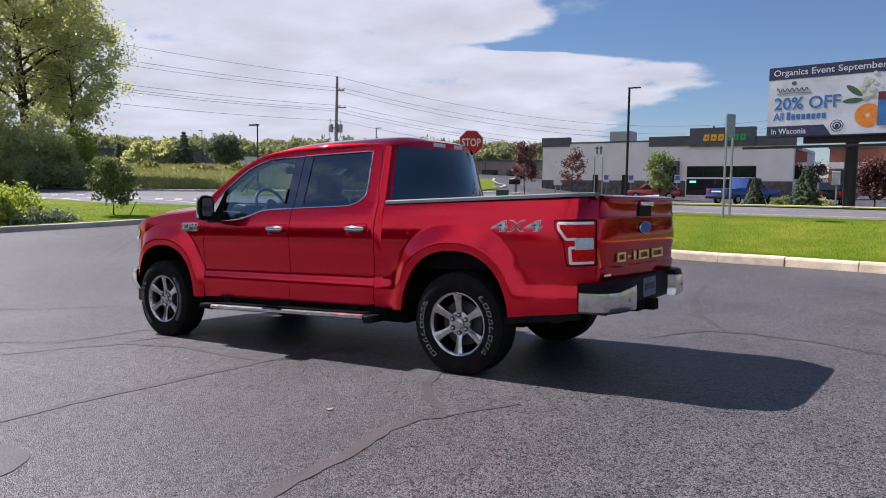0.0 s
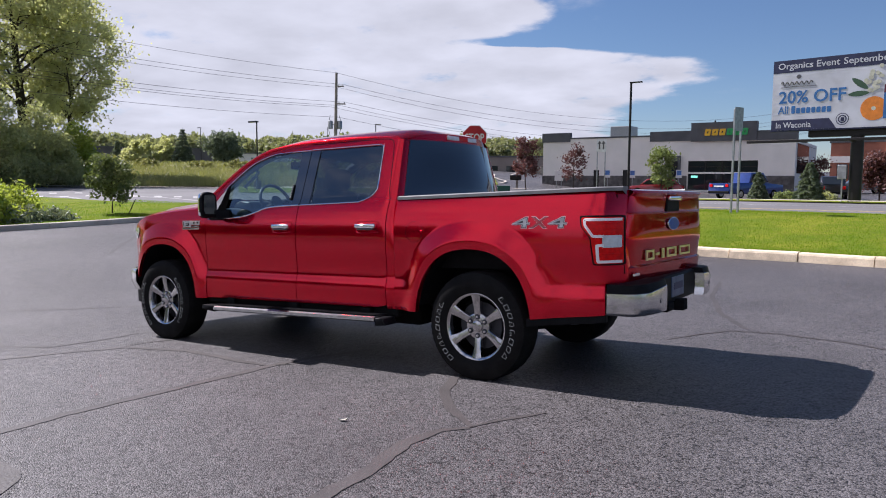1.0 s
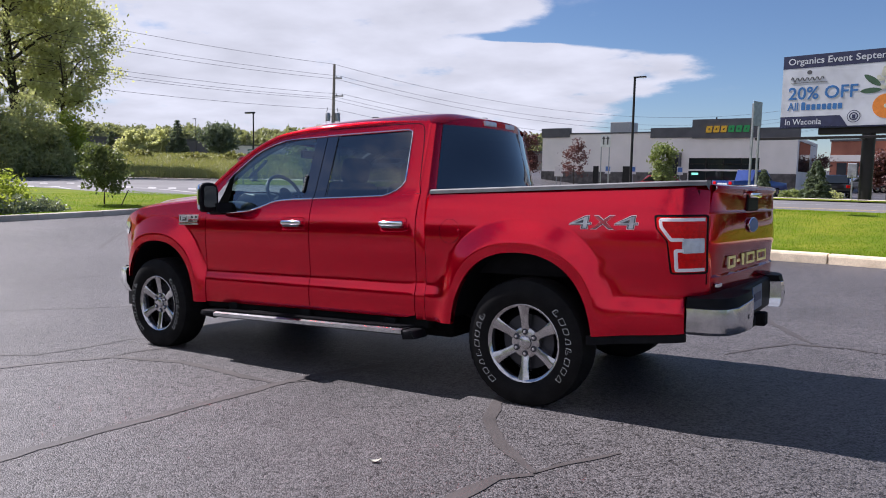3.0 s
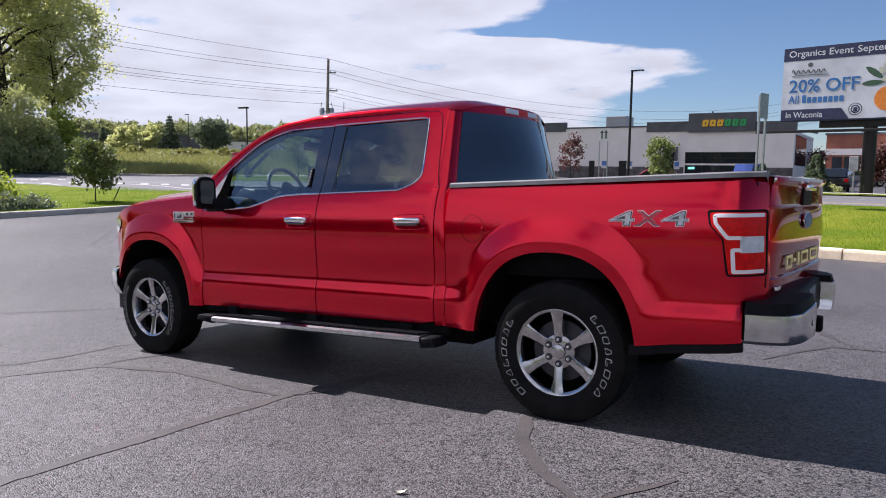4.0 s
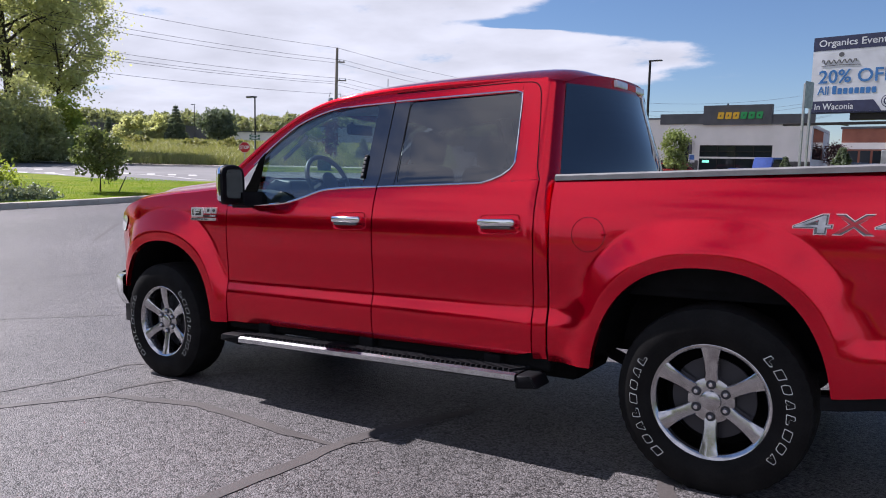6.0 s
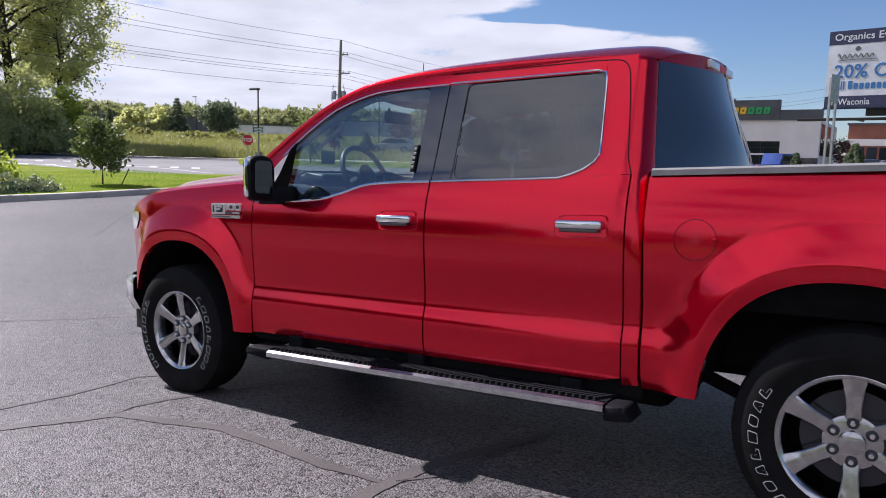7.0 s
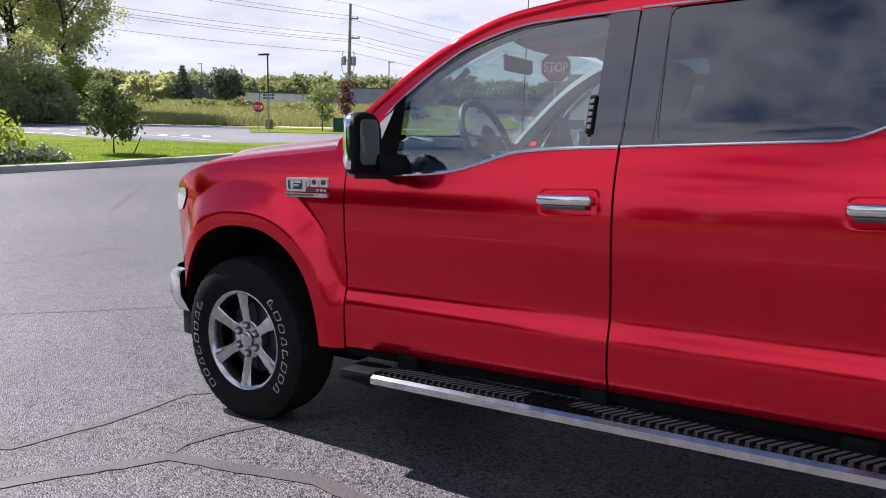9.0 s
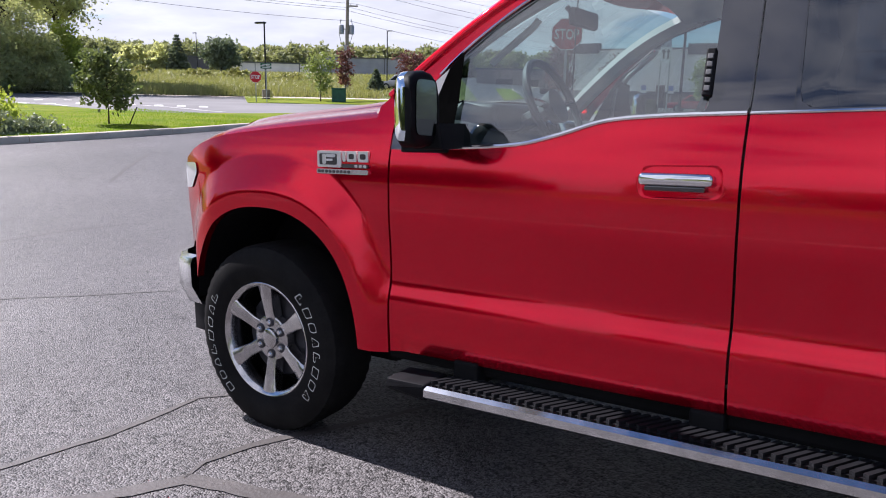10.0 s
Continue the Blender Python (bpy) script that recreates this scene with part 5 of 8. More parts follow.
    tube(bm, [(3.683, -0.75, 0.385), (3.683, 0.75, 0.385)], 0.05, 12)
    bmesh.ops.create_uvsphere(bm, u_segments=16, v_segments=10, radius=0.16, matrix=Matrix.Translation((3.70, 0.05, 0.385)))
    part("rear_axle", bm, UNDER, truck, smooth=True)
    # driveline, tank and pipes hanging under the floor
    part("radiator_support", box(bmesh.new(), -0.86, -0.36, -0.62, 0.62, 0.36, 0.66, 0.03), UNDER, truck)
    part("gearbox", box(bmesh.new(), 0.35, 1.55, -0.24, 0.24, 0.30, 0.58, 0.05), UNDER, truck)
    part("front_crossmember", box(bmesh.new(), -0.35, 0.42, -0.60, 0.60, 0.25, 0.42, 0.04), UNDER, truck)
    part("fuel_tank", box(bmesh.new(), 1.35, 2.95, -0.62, -0.14, 0.29, 0.50, 0.05), UNDER, truck)
    part("exhaust_pipe", tube(bmesh.new(), [(0.7, 0.30, 0.36), (1.6, 0.34, 0.33), (2.9, 0.36, 0.34), (3.3, 0.46, 0.52), (4.1, 0.52, 0.52), (4.7, 0.72, 0.46)], 0.045, 8), UNDER, truck, smooth=True)
    part("silencer", box(bmesh.new(), 1.75, 2.75, 0.22, 0.52, 0.28, 0.44, 0.06), UNDER, truck)
    part("drive_shaft", tube(bmesh.new(), [(1.5, 0.0, 0.42), (3.6, 0.05, 0.39)], 0.05, 10), UNDER, truck, smooth=True)
    for y in (-0.56, 0.56):
        part("leaf_spring", tube(bmesh.new(), [(3.0, y, 0.50), (3.35, y, 0.36), (3.683, y, 0.32), (4.1, y, 0.38), (4.55, y, 0.52)], 0.03, 6), UNDER, truck)
    part("spare_tyre", lathe_flat(bmesh.new()), RUBBER, truck, smooth=True)


build_tail()


def build_wheel(x, s):
    wheel = part("wheel", lathe(bmesh.new(), [(-0.09, 0.16), (-0.09, 0.236), (0.10, 0.236)], 48), DARK_ALLOY, truck, "six spoke bright alloy wheel on an all-terrain tyre", True)
    wheel.location = (x, s * 0.858, 0.392)
    wheel.rotation_euler = (0, 0, 0) if s > 0 else (0, 0, math.pi)
    # own axis: +y points outwards
    bm = bmesh.new()
    seg = 144
    prof = [(0.110, 0.236), (0.122, 0.252), (0.134, 0.275), (0.139, 0.305), (0.137, 0.335), (0.131, 0.358), (0.128, 0.366), (0.121, 0.380), (0.112, 0.396), (0.085, 0.4035), (0.05, 0.405), (0.0, 0.406)]
    prof = prof + [(-a, r) for a, r in prof[-2::-1]]
    rings = []
    for i, (a, r) in enumerate(prof):
        row = []
        for k in range(seg):
            cut = 0.0
            if abs(a) > 0.08 and r > 0.37:
                cut = 0.0045 if k % 3 == 0 else 0.0
            if abs(a) < 0.09 and r > 0.40:
                cut = 0.005 if (k + (3 if i % 2 else 0)) % 5 == 0 else 0.0
            ang = 2 * math.pi * k / seg
            row.append(bm.verts.new(((r - cut) * math.cos(ang), a, (r - cut) * math.sin(ang))))
        rings.append(row)
    for p, q in zip(rings, rings[1:]):
        for k in range(seg):
            bm.faces.new((p[k], p[(k + 1) % seg], q[(k + 1) % seg], q[k]))
    part("tyre", bm, RUBBER, wheel, "black all-terrain tyre with white outlined lettering", True, 25)
    bm = bmesh.new()
    lathe(bm, [(0.105, 0.228), (0.118, 0.238), (0.121, 0.246), (0.117, 0.252), (0.108, 0.250)], 72)
    lathe(bm, [(0.118, 0.240), (0.108, 0.232), (0.02, 0.229), (-0.06, 0.227)], 72)
    part("rim", bm, ALLOY, wheel, "bright polished rim", True, 40)
    for k in range(6):
        a = math.pi / 2 + k * math.pi / 3
        bm = bmesh.new()
        m = Matrix.Rotation(-a, 4, "Y")
        secs = [(0.045, 0.030, 0.074, 0.040), (0.085, 0.030, 0.083, 0.040), (0.12, 0.027, 0.091, 0.042), (0.165, 0.031, 0.099, 0.050), (0.205, 0.037, 0.106, 0.062), (0.238, 0.046, 0.112, 0.080)]
        rows = []
        for r, w, top, low in secs:
            rows.append([bm.verts.new(m @ Vector((r, yy, zz))) for zz, yy in ((-w, low), (-w * 0.93, top - 0.004), (-w * 0.80, top), (0, top + 0.003), (w * 0.80, top), (w * 0.93, top - 0.004), (w, low))])
        for p, q in zip(rows, rows[1:]):
            for j in range(6):
                bm.faces.new((p[j], p[j + 1], q[j + 1], q[j]))
            bm.faces.new((p[6], p[0], q[0], q[6]))
        part("spoke", bm, ALLOY, wheel, smooth=True, angle=35)
        a2 = a
        bm = bmesh.new()
        c = (0.0695 * math.cos(a2), 0.0695 * math.sin(a2))
        lathe(bm, [(0.058, 0.0125), (0.090, 0.0125), (0.097, 0.008), (0.098, 0.0)], 12)
        for v in bm.verts:
            v.co += Vector((c[0], 0, c[1]))
        part("lug_nut", bm, CHROME, wheel, smooth=True)
        bm = bmesh.new()
        lathe(bm, [(0.060, 0.0), (0.0885, 0.0), (0.0885, 0.019), (0.086, 0.0205), (0.06, 0.0205)], 16)
        for v in bm.verts:
            v.co += Vector((c[0], 0, c[1]))
        part("lug_recess", bm, DARK_ALLOY, wheel)
    bm = bmesh.new()
    lathe(bm, [(0.04, 0.098), (0.078, 0.096), (0.082, 0.088), (0.082, 0.044), (0.092, 0.041), (0.096, 0.035), (0.096, 0.0)], 48)
    part("hub_cap", bm, ALLOY, wheel, smooth=True, angle=35)
    bm = bmesh.new()
    lathe(bm, [(0.03, 0.175), (0.03, 0.05), (0.018, 0.05), (0.018, 0.175)], 48, True)
    part("brake_disc", bm, DARK_ALLOY, wheel, smooth=True)
    bm = bmesh.new()
    lathe(bm, [(-0.08, 0.235), (-0.08, 0.02)], 36)
    part("backing_plate", bm, UNDER, wheel)
    # outlined lettering as plain slanted outlines in two arcs
    for start, count, pitch in ((2.42, 8, 0.195), (-0.86, 8, 0.195)):
        for k in range(count):
            ang = start + k * pitch
            bm = bmesh.new()
            shapes = ([(-0.5, -0.5), (0.5, -0.5), (0.5, 0.5), (-0.5, 0.5)], [(-0.5, -0.5), (0.5, -0.5), (0.5, -0.15), (-0.1, -0.15), (-0.1, 0.5), (-0.5, 0.5)], [(-0.5, -0.5), (-0.1, -0.5), (0.0, -0.1), (0.1, -0.5), (0.5, -0.5), (0.2, 0.5), (-0.2, 0.5)], [(-0.4, -0.5), (0.4, -0.5), (0.5, 0.0), (0.4, 0.5), (-0.4, 0.5), (-0.5, 0.0)])
            outline = rounded(shapes[(k * 3 + (start > 0)) % 4], 0.10, 2)
            outer, inner = [], []
            for su, sv, bucket in ((1.0, 1.0, outer), (0.84, 0.87, inner)):
                for u, v in outline:
                    aa = ang + (u * su * 0.70 + v * sv * 0.12) * pitch
                    r = 0.318 + v * sv * 0.034
                    bucket.append(bm.verts.new((r * math.cos(aa), 0.1418 - 0.08 * abs(r - 0.312), r * math.sin(aa))))
            n = len(outline)
            for i in range(n):
                bm.faces.new((outer[i], outer[(i + 1) % n], inner[(i + 1) % n], inner[i]))
            part("letter_outline", bm, WHITE_INK, wheel)
    return wheel


for x in (0.0, REAR_AXLE):
    for s in (-1, 1):
        build_wheel(x, s)


def build_badges():
    """Plates on the fender, the bed decal, the fuel door and the aerial."""
    wall = lambda x, z: -(half_width(x, z))
    def plate(name, x0, x1, z0, z1, lift, depth, mat, owner, label=""):
        bm = bmesh.new()
        o = rounded([(x0, z0), (x1, z0), (x1, z1), (x0, z1)], 0.006, 2)
        y = wall((x0 + x1) / 2, (z0 + z1) / 2)
        prism(bm, o, y - lift - depth, y - lift + 0.012)
        return part(name, bm, mat, owner, label)
    BADGE = material("badge_silver", (0.78, 0.78, 0.78), 0.3, metal=0.5)
    badge = plate("fender_badge", 0.305, 0.425, 1.128, 1.190, 0.004, 0.004, BADGE, truck, "chrome and black badge plate on the fender")
    plate("badge_core", 0.318, 0.405, 1.138, 1.180, 0.0085, 0.002, GLOSS_BLACK, badge)
    for a, b, c, d in ((0.335, 0.352, 1.140, 1.178), (0.352, 0.400, 1.166, 1.178), (0.352, 0.385, 1.152, 1.160)):
        plate("badge_stroke", a, b, c, d, 0.011, 0.002, BADGE, badge)
    for a, b in ((0.432, 0.446), (0.453, 0.500), (0.507, 0.556)):
        plate("badge_figure", a, b, 1.150, 1.190, 0.004, 0.005, BADGE, badge)
        if b - a > 0.03:
            plate("badge_figure_core", a + 0.011, b - 0.011, 1.160, 1.180, 0.0095, 0.001, GLOSS_BLACK, badge)
    plate("badge_bar", 0.43, 0.558, 1.128, 1.143, 0.004, 0.004, GLOSS_BLACK, badge)
    for k in range(3):
        plate("badge_mark", 0.495 + 0.021 * k, 0.510 + 0.021 * k, 1.130, 1.141, 0.0085, 0.001, CHROME, badge)
    strip = plate("name_strip", 0.305, 0.560, 1.104, 1.122, 0.004, 0.004, BRUSHED, truck, "bright name strip under the fender badge")
    for k in range(9):
        plate("name_bar", 0.312 + 0.0185 * k, 0.325 + 0.0185 * k, 1.107, 1.119, 0.0085, 0.001, GLOSS_BLACK, strip)
    # bed decal
    DECAL_GREY = material("decal_grey", (0.46, 0.47, 0.50), 0.35, vary=0.3, scale=14, fine=60, second=(0.20, 0.21, 0.23))
    DECAL_RED = material("decal_red", (0.42, 0.03, 0.045), 0.4, vary=0.1, scale=18, fine=60)
    for layer, bold, lift, mats in ((0, 0.038, 0.0018, (WHITE_INK,)), (1, 0.026, 0.0026, (GLOSS_BLACK,)), (2, -0.004, 0.0034, (DECAL_GREY, DECAL_RED, DECAL_GREY))):
        for k, ch in enumerate("4X4"):
            bm = text_mesh(ch, 1.0, 0.0, bold)
            x0, x1 = min(v.co.x for v in bm.verts), max(v.co.x for v in bm.verts)
            z0, z1 = min(v.co.z for v in bm.verts), max(v.co.z for v in bm.verts)
            grow = (0.0075, 0.0045, 0.0)[layer]
            a, b = 3.985 + 0.140 * k - grow, 3.985 + 0.140 * k + 0.128 + grow
            bmesh.ops.triangulate(bm, faces=bm.faces)
            for v in bm.verts:
                z = 1.116 - grow + (v.co.z - z0) / (z1 - z0) * (0.068 + 2 * grow)
                x = a + (v.co.x - x0) / (x1 - x0) * (b - a) + (z - 1.15) * 0.12
                v.co = Vector((x, wall(x, z) - lift, z))
            part("decal_figure", bm, mats[k % len(mats)], truck, "outlined drive decal figure on the bed side")
    # fuel door
    bm = bmesh.new()
    pts = [(3.123 + 0.080 * math.cos(a), 1.084 + 0.080 * math.sin(a)) for a in span(0, 2 * math.pi, 40)]
    side_strip(bm, pts, -1, half_width, 0.0014, 0.0001, 5)
    part("fuel_door_gap", bm, UNDER, truck, "round fuel door outline")
    bm = bmesh.new()
    bmesh.ops.create_uvsphere(bm, u_segments=12, v_segments=8, radius=0.012, matrix=Matrix.Translation((3.198, wall(3.198, 1.09) - 0.002, 1.09)))
    part("fuel_door_tab", bm, PAINT, truck, smooth=True)
    part("aerial", tube(bmesh.new(), [(0.56, 0.86, 1.29), (0.60, 0.86, 2.235)], [0.005, 0.003], 6), BLACK_PLASTIC, truck, "thin black radio aerial")


def build_cabin():
    """Seats, dashboard, wheel and linings behind the glass."""
    def seat(x, y, w, rear=False):
        bm = bmesh.new()
        box(bm, x - 0.28, x + 0.26, y - w / 2, y + w / 2, 0.70, 0.90, 0.06, None, 3)
        s_ = part("seat", bm, GREY_CLOTH, truck, "grey cloth seat", True, 50)
        bm = bmesh.new()
        box(bm, -0.09, 0.09, y - w / 2 + 0.02, y + w / 2 - 0.02, 0.0, 0.62, 0.06, Matrix.Translation((x + 0.24, 0, 0.84)) @ pose(0, 0, 0, 0, 12, 0), 3)
        part("seat_back", bm, GREY_CLOTH, s_, smooth=True, angle=50)
        for yy in ((y,) if w < 0.7 else (y - 0.4, y + 0.4)):
            bm = bmesh.new()
            box(bm, -0.06, 0.06, yy - 0.14, yy + 0.14, 0.62, 0.82, 0.05, Matrix.Translation((x + 0.24, 0, 0.84)) @ pose(0, 0, 0, 0, 12, 0), 3)
            part("head_rest", bm, GREY_CLOTH, s_, smooth=True, angle=50)
    seat(1.48, -0.40, 0.54)
    seat(1.48, 0.40, 0.54)
    seat(2.40, 0.0, 1.42)
    bm = bmesh.new()
    prism(bm, rounded([(0.50, 1.00), (0.50, 1.27), (0.70, 1.31), (0.86, 1.28), (0.92, 1.18), (0.86, 0.95)], 0.04, 3), -0.80, 0.80, 0.03)
    dash = part("dashboard", bm, DARK_TRIM, truck, "dark dashboard", True, 50)
    bm = bmesh.new()
    prism(bm, rounded([(0.62, 1.28), (0.72, 1.375), (0.90, 1.365), (0.92, 1.26)], 0.03, 3), -0.60, -0.18, 0.02)
    part("instrument_hood", bm, DARK_TRIM, dash, smooth=True)
    bm = bmesh.new()
    box(bm, 0.855, 0.90, -0.14, 0.22, 1.10, 1.30, 0.01)
    part("centre_screen", bm, GLOSS_BLACK, dash)
    m = Matrix.Translation((1.04, -0.39, 1.35)) @ pose(0, 0, 0, 0, -24, 0)
    bm = bmesh.new()
    ringp = [m @ Vector((0, 0.19 * math.cos(a), 0.19 * math.sin(a))) for a in span(0, 2 * math.pi, 36)]
    tube(bm, ringp, 0.016, 8, False)
    wheel = part("steering_wheel", bm, DARK_TRIM, truck, "dark steering wheel with bright spokes", True)
    bm = bmesh.new()
    lathe(bm, [(-0.02, 0.0), (-0.02, 0.06), (0.02, 0.07), (0.03, 0.0)], 18)
    for v in bm.verts:
        v.co = m @ Vector((v.co.y, v.co.x, v.co.z))
    part("wheel_boss", bm, DARK_TRIM, wheel, smooth=True)
    for a in (0.15, math.pi - 0.15, -math.pi / 2):
        bm = bmesh.new()
        tube(bm, [m @ Vector((0, 0.05 * math.cos(a), 0.05 * math.sin(a))), m @ Vector((0, 0.185 * math.cos(a), 0.185 * math.sin(a)))], 0.014, 6)
        part("wheel_spoke", bm, BRUSHED, wheel, smooth=True)
    part("steering_column", tube(bmesh.new(), [m @ Vector((0, 0, 0)), m @ Vector((-0.22, 0, 0))], 0.035, 8), DARK_TRIM, wheel)
    bm = bmesh.new()
    box(bm, -0.02, 0.02, -0.13, 0.13, -0.035, 0.04, 0.015, Matrix.Translation((0.98, 0.02, 1.73)))
    rvm = part("rear_view_mirror", bm, BLACK_PLASTIC, truck, "black rear view mirror", True)
    part("mirror_stalk", tube(bmesh.new(), [(0.95, 0.02, 1.73), (0.90, 0.02, 1.79)], 0.012, 6), BLACK_PLASTIC, rvm)
    bm = bmesh.new()
    rows = [[bm.verts.new((x, u * (half_width(x, 1.80) - 0.06), pw(x, ROOF_EDGE) - 0.055 + 0.06 * (1 - u * u))) for u in span(-1, 1, 8)] for x in span(1.25, 2.78, 8)]
    for a, b in zip(rows, rows[1:]):
        for k in range(8):
            bm.faces.new((a[k], a[k + 1], b[k + 1], b[k]))
    part("headliner", bm, PALE_TRIM, truck, smooth=True)
    for s in (-1, 1):
        for x0, x1 in ((0.72, 1.848), (1.852, 2.76)):
            bm = bmesh.new()
            skin(bm, span(x0, x1, 10), lambda x: 0.55, lambda x: pw(x, BELT) + 0.012, s, 8, 0.0, lambda x, z: half_width(x, z) - 0.045)
            part("door_lining", bm, DARK_TRIM, truck, smooth=True)
        # pale pillar trims and a grab handle
        part("pillar_trim", tube(bmesh.new(), [(x, s * (half_width(x, pw(x, ROOF_EDGE)) - 0.055), pw(x, ROOF_EDGE) - 0.03) for x in span(0.54, 1.30, 14)], 0.042, 6), PALE_TRIM, truck, smooth=True)
        part("pillar_trim", tube(bmesh.new(), [(1.86, s * (half_width(1.86, 1.30) - 0.07), 1.30), (1.84, s * (half_width(1.84, 1.82) - 0.06), 1.82)], 0.045, 6), PALE_TRIM, truck, smooth=True)
        part("grab_handle", tube(bmesh.new(), [(0.93, s * 0.69, 1.50), (0.96, s * 0.675, 1.53), (1.08, s * 0.66, 1.62), (1.10, s * 0.655, 1.645)], 0.013, 6), PALE_TRIM, truck, "pale grab handle", True)
    part("seat_belt", tube(bmesh.new(), [(1.80, -0.70, 1.72), (1.70, -0.62, 1.45), (1.55, -0.52, 1.15)], 0.012, 5), DARK_TRIM, truck)


build_cabin()


# ---------------------------------------------------------------- trees and plants
def scatter_mesh(name, centres, sigma, per, size, rng, squash=0.8, long=1.6):
    """Many small bent leaves round the given centres, as one mesh."""
    c = np.repeat(np.asarray(centres, float), per, axis=0)
    sg = np.repeat(np.asarray(sigma, float).reshape(-1, 1), per, axis=0) if np.ndim(sigma) else sigma
    c = c + rng.normal(0, 1, c.shape) * sg * np.array([1, 1, squash])
    n = len(c)
    u = rng.normal(0, 1, (n, 3))
    u /= np.linalg.norm(u, axis=1)[:, None]
    v = np.cross(u, rng.normal(0, 1, (n, 3)))
    v /= np.linalg.norm(v, axis=1)[:, None] + 1e-9
    w = np.cross(u, v)
    s = size * rng.uniform(0.6, 1.35, (n, 1))
    pts = np.stack([c - u * s * long / 2, c + v * s / 2 + w * s * 0.12, c + u * s * long / 2, c - v * s / 2 + w * s * 0.12], 1).reshape(-1, 3)
    faces = np.arange(4 * n).reshape(-1, 4)
    me = bpy.data.meshes.new(name)
    me.from_pydata(pts.tolist(), [], faces.tolist())
    return me


LEAF_OLIVE = leaf_material("olive_leaves", (0.40, 0.43, 0.25), (0.50, 0.50, 0.29), 0.6)
LEAF_DARK = leaf_material("dark_leaves", (0.34, 0.37, 0.19), (0.43, 0.44, 0.23), 0.55)
LEAF_BRIGHT = leaf_material("bright_leaves", (0.27, 0.34, 0.055), (0.40, 0.41, 0.08), 0.45)
LEAF_MAROON = leaf_material("maroon_leaves", (0.11, 0.045, 0.05), (0.17, 0.085, 0.07), 0.4)
LEAF_GREEN = leaf_material("green_leaves", (0.17, 0.22, 0.075), (0.24, 0.27, 0.09))
# haze of distance is put into this paler leaf colour
LEAF_HAZE = leaf_material("hazy_distant_leaves", (0.21, 0.24, 0.12), (0.31, 0.30, 0.15))
LEAF_YOUNG = leaf_material("young_tree_leaves", (0.10, 0.13, 0.05), (0.15, 0.17, 0.07))
NEEDLES = leaf_material("needles", (0.12, 0.155, 0.11), (0.17, 0.20, 0.14), 0.35)
WEED = leaf_material("weeds", (0.22, 0.235, 0.08), (0.34, 0.31, 0.13), 0.3)
SAGE = leaf_material("sage_weeds", (0.20, 0.24, 0.15), (0.28, 0.30, 0.20), 0.2)


def limbs(bm, rng, base, height, spread, count, radius, lean=0.1, start=0.3):
    """Trunk and rising limbs; gives back the points where twigs end."""
    top = Vector(base) + Vector((rng.normal(0, lean) * height, rng.normal(0, lean) * height, height * 0.82))
    mid = Vector(base).lerp(top, 0.5) + Vector((rng.normal(0, 0.03), rng.normal(0, 0.03), 0)) * height
    tube(bm, [base, Vector(base).lerp(mid, 0.5), mid, top], [radius, radius * 0.8, radius * 0.55, radius * 0.12], 8)
    tips = []
    for k in range(count):
        t = start + (1 - start) * (k + rng.uniform(0, 0.8)) / count
        p = Vector(base).lerp(mid, t * 2) if t < 0.5 else mid.lerp(top, t * 2 - 1)
        a = k * 2.4 + rng.uniform(-0.4, 0.4)
        reach = spread * (0.55 + 0.45 * math.sin(math.pi * min(1, (t - start) / (1 - start) * 0.85 + 0.15))) * rng.uniform(0.75, 1.1)
        d = Vector((math.cos(a), math.sin(a), 0))
        q = p + d * reach * 0.5 + Vector((0, 0, reach * 0.35))
        e = p + d * reach + Vector((0, 0, reach * rng.uniform(0.25, 0.7)))
        r = radius * 0.42 * (1.1 - t)
        tube(bm, [p, q, e], [r + 0.004, r * 0.6 + 0.003, r * 0.15 + 0.002], 6)
        tips += [q.lerp(e, 0.3), q.lerp(e, 0.7), e, e + d * reach * 0.12]
        for j in range(2):
            side = Vector((-d.y, d.x, 0)) * rng.choice([-1, 1]) * reach * rng.uniform(0.25, 0.5)
            b = p.lerp(e, rng.uniform(0.45, 0.8))
            g = b + side + Vector((0, 0, reach * rng.uniform(0.05, 0.35)))
            tube(bm, [b, b.lerp(g, 0.5) + Vector((0, 0, 0.03 * reach)), g], [r * 0.4 + 0.003, r * 0.25 + 0.002, 0.002], 5)
            tips += [g, b.lerp(g, 0.6)]
    tips.append(top)
    return tips


def tree(name, place, height, spread, leaf_mat, leaf, clumps, per, sigma, seed, label, trunk=0.06, start=0.3, lean=0.03, count=16, category="tree", group=""):
    rng = np.random.default_rng(seed)
    ob = thing(name, Matrix.Translation(place), label, category, group)
    bm = bmesh.new()
    tips = limbs(bm, rng, (0, 0, -0.1), height, spread, count, trunk, lean, start)
    part("trunk", bm, BARK, ob, smooth=True)
    pick = [tips[int(i)] for i in rng.integers(0, len(tips), clumps)]
    cs = [tuple(p + Vector(rng.normal(0, spread * 0.10, 3))) for p in pick]
    sg = sigma * rng.uniform(0.6, 1.3, len(cs))
    me = scatter_mesh("crown", cs, sg, per, leaf, rng)
    me.materials.append(leaf_mat)
    crown = new("crown", me)
    crown.parent = ob
    return ob


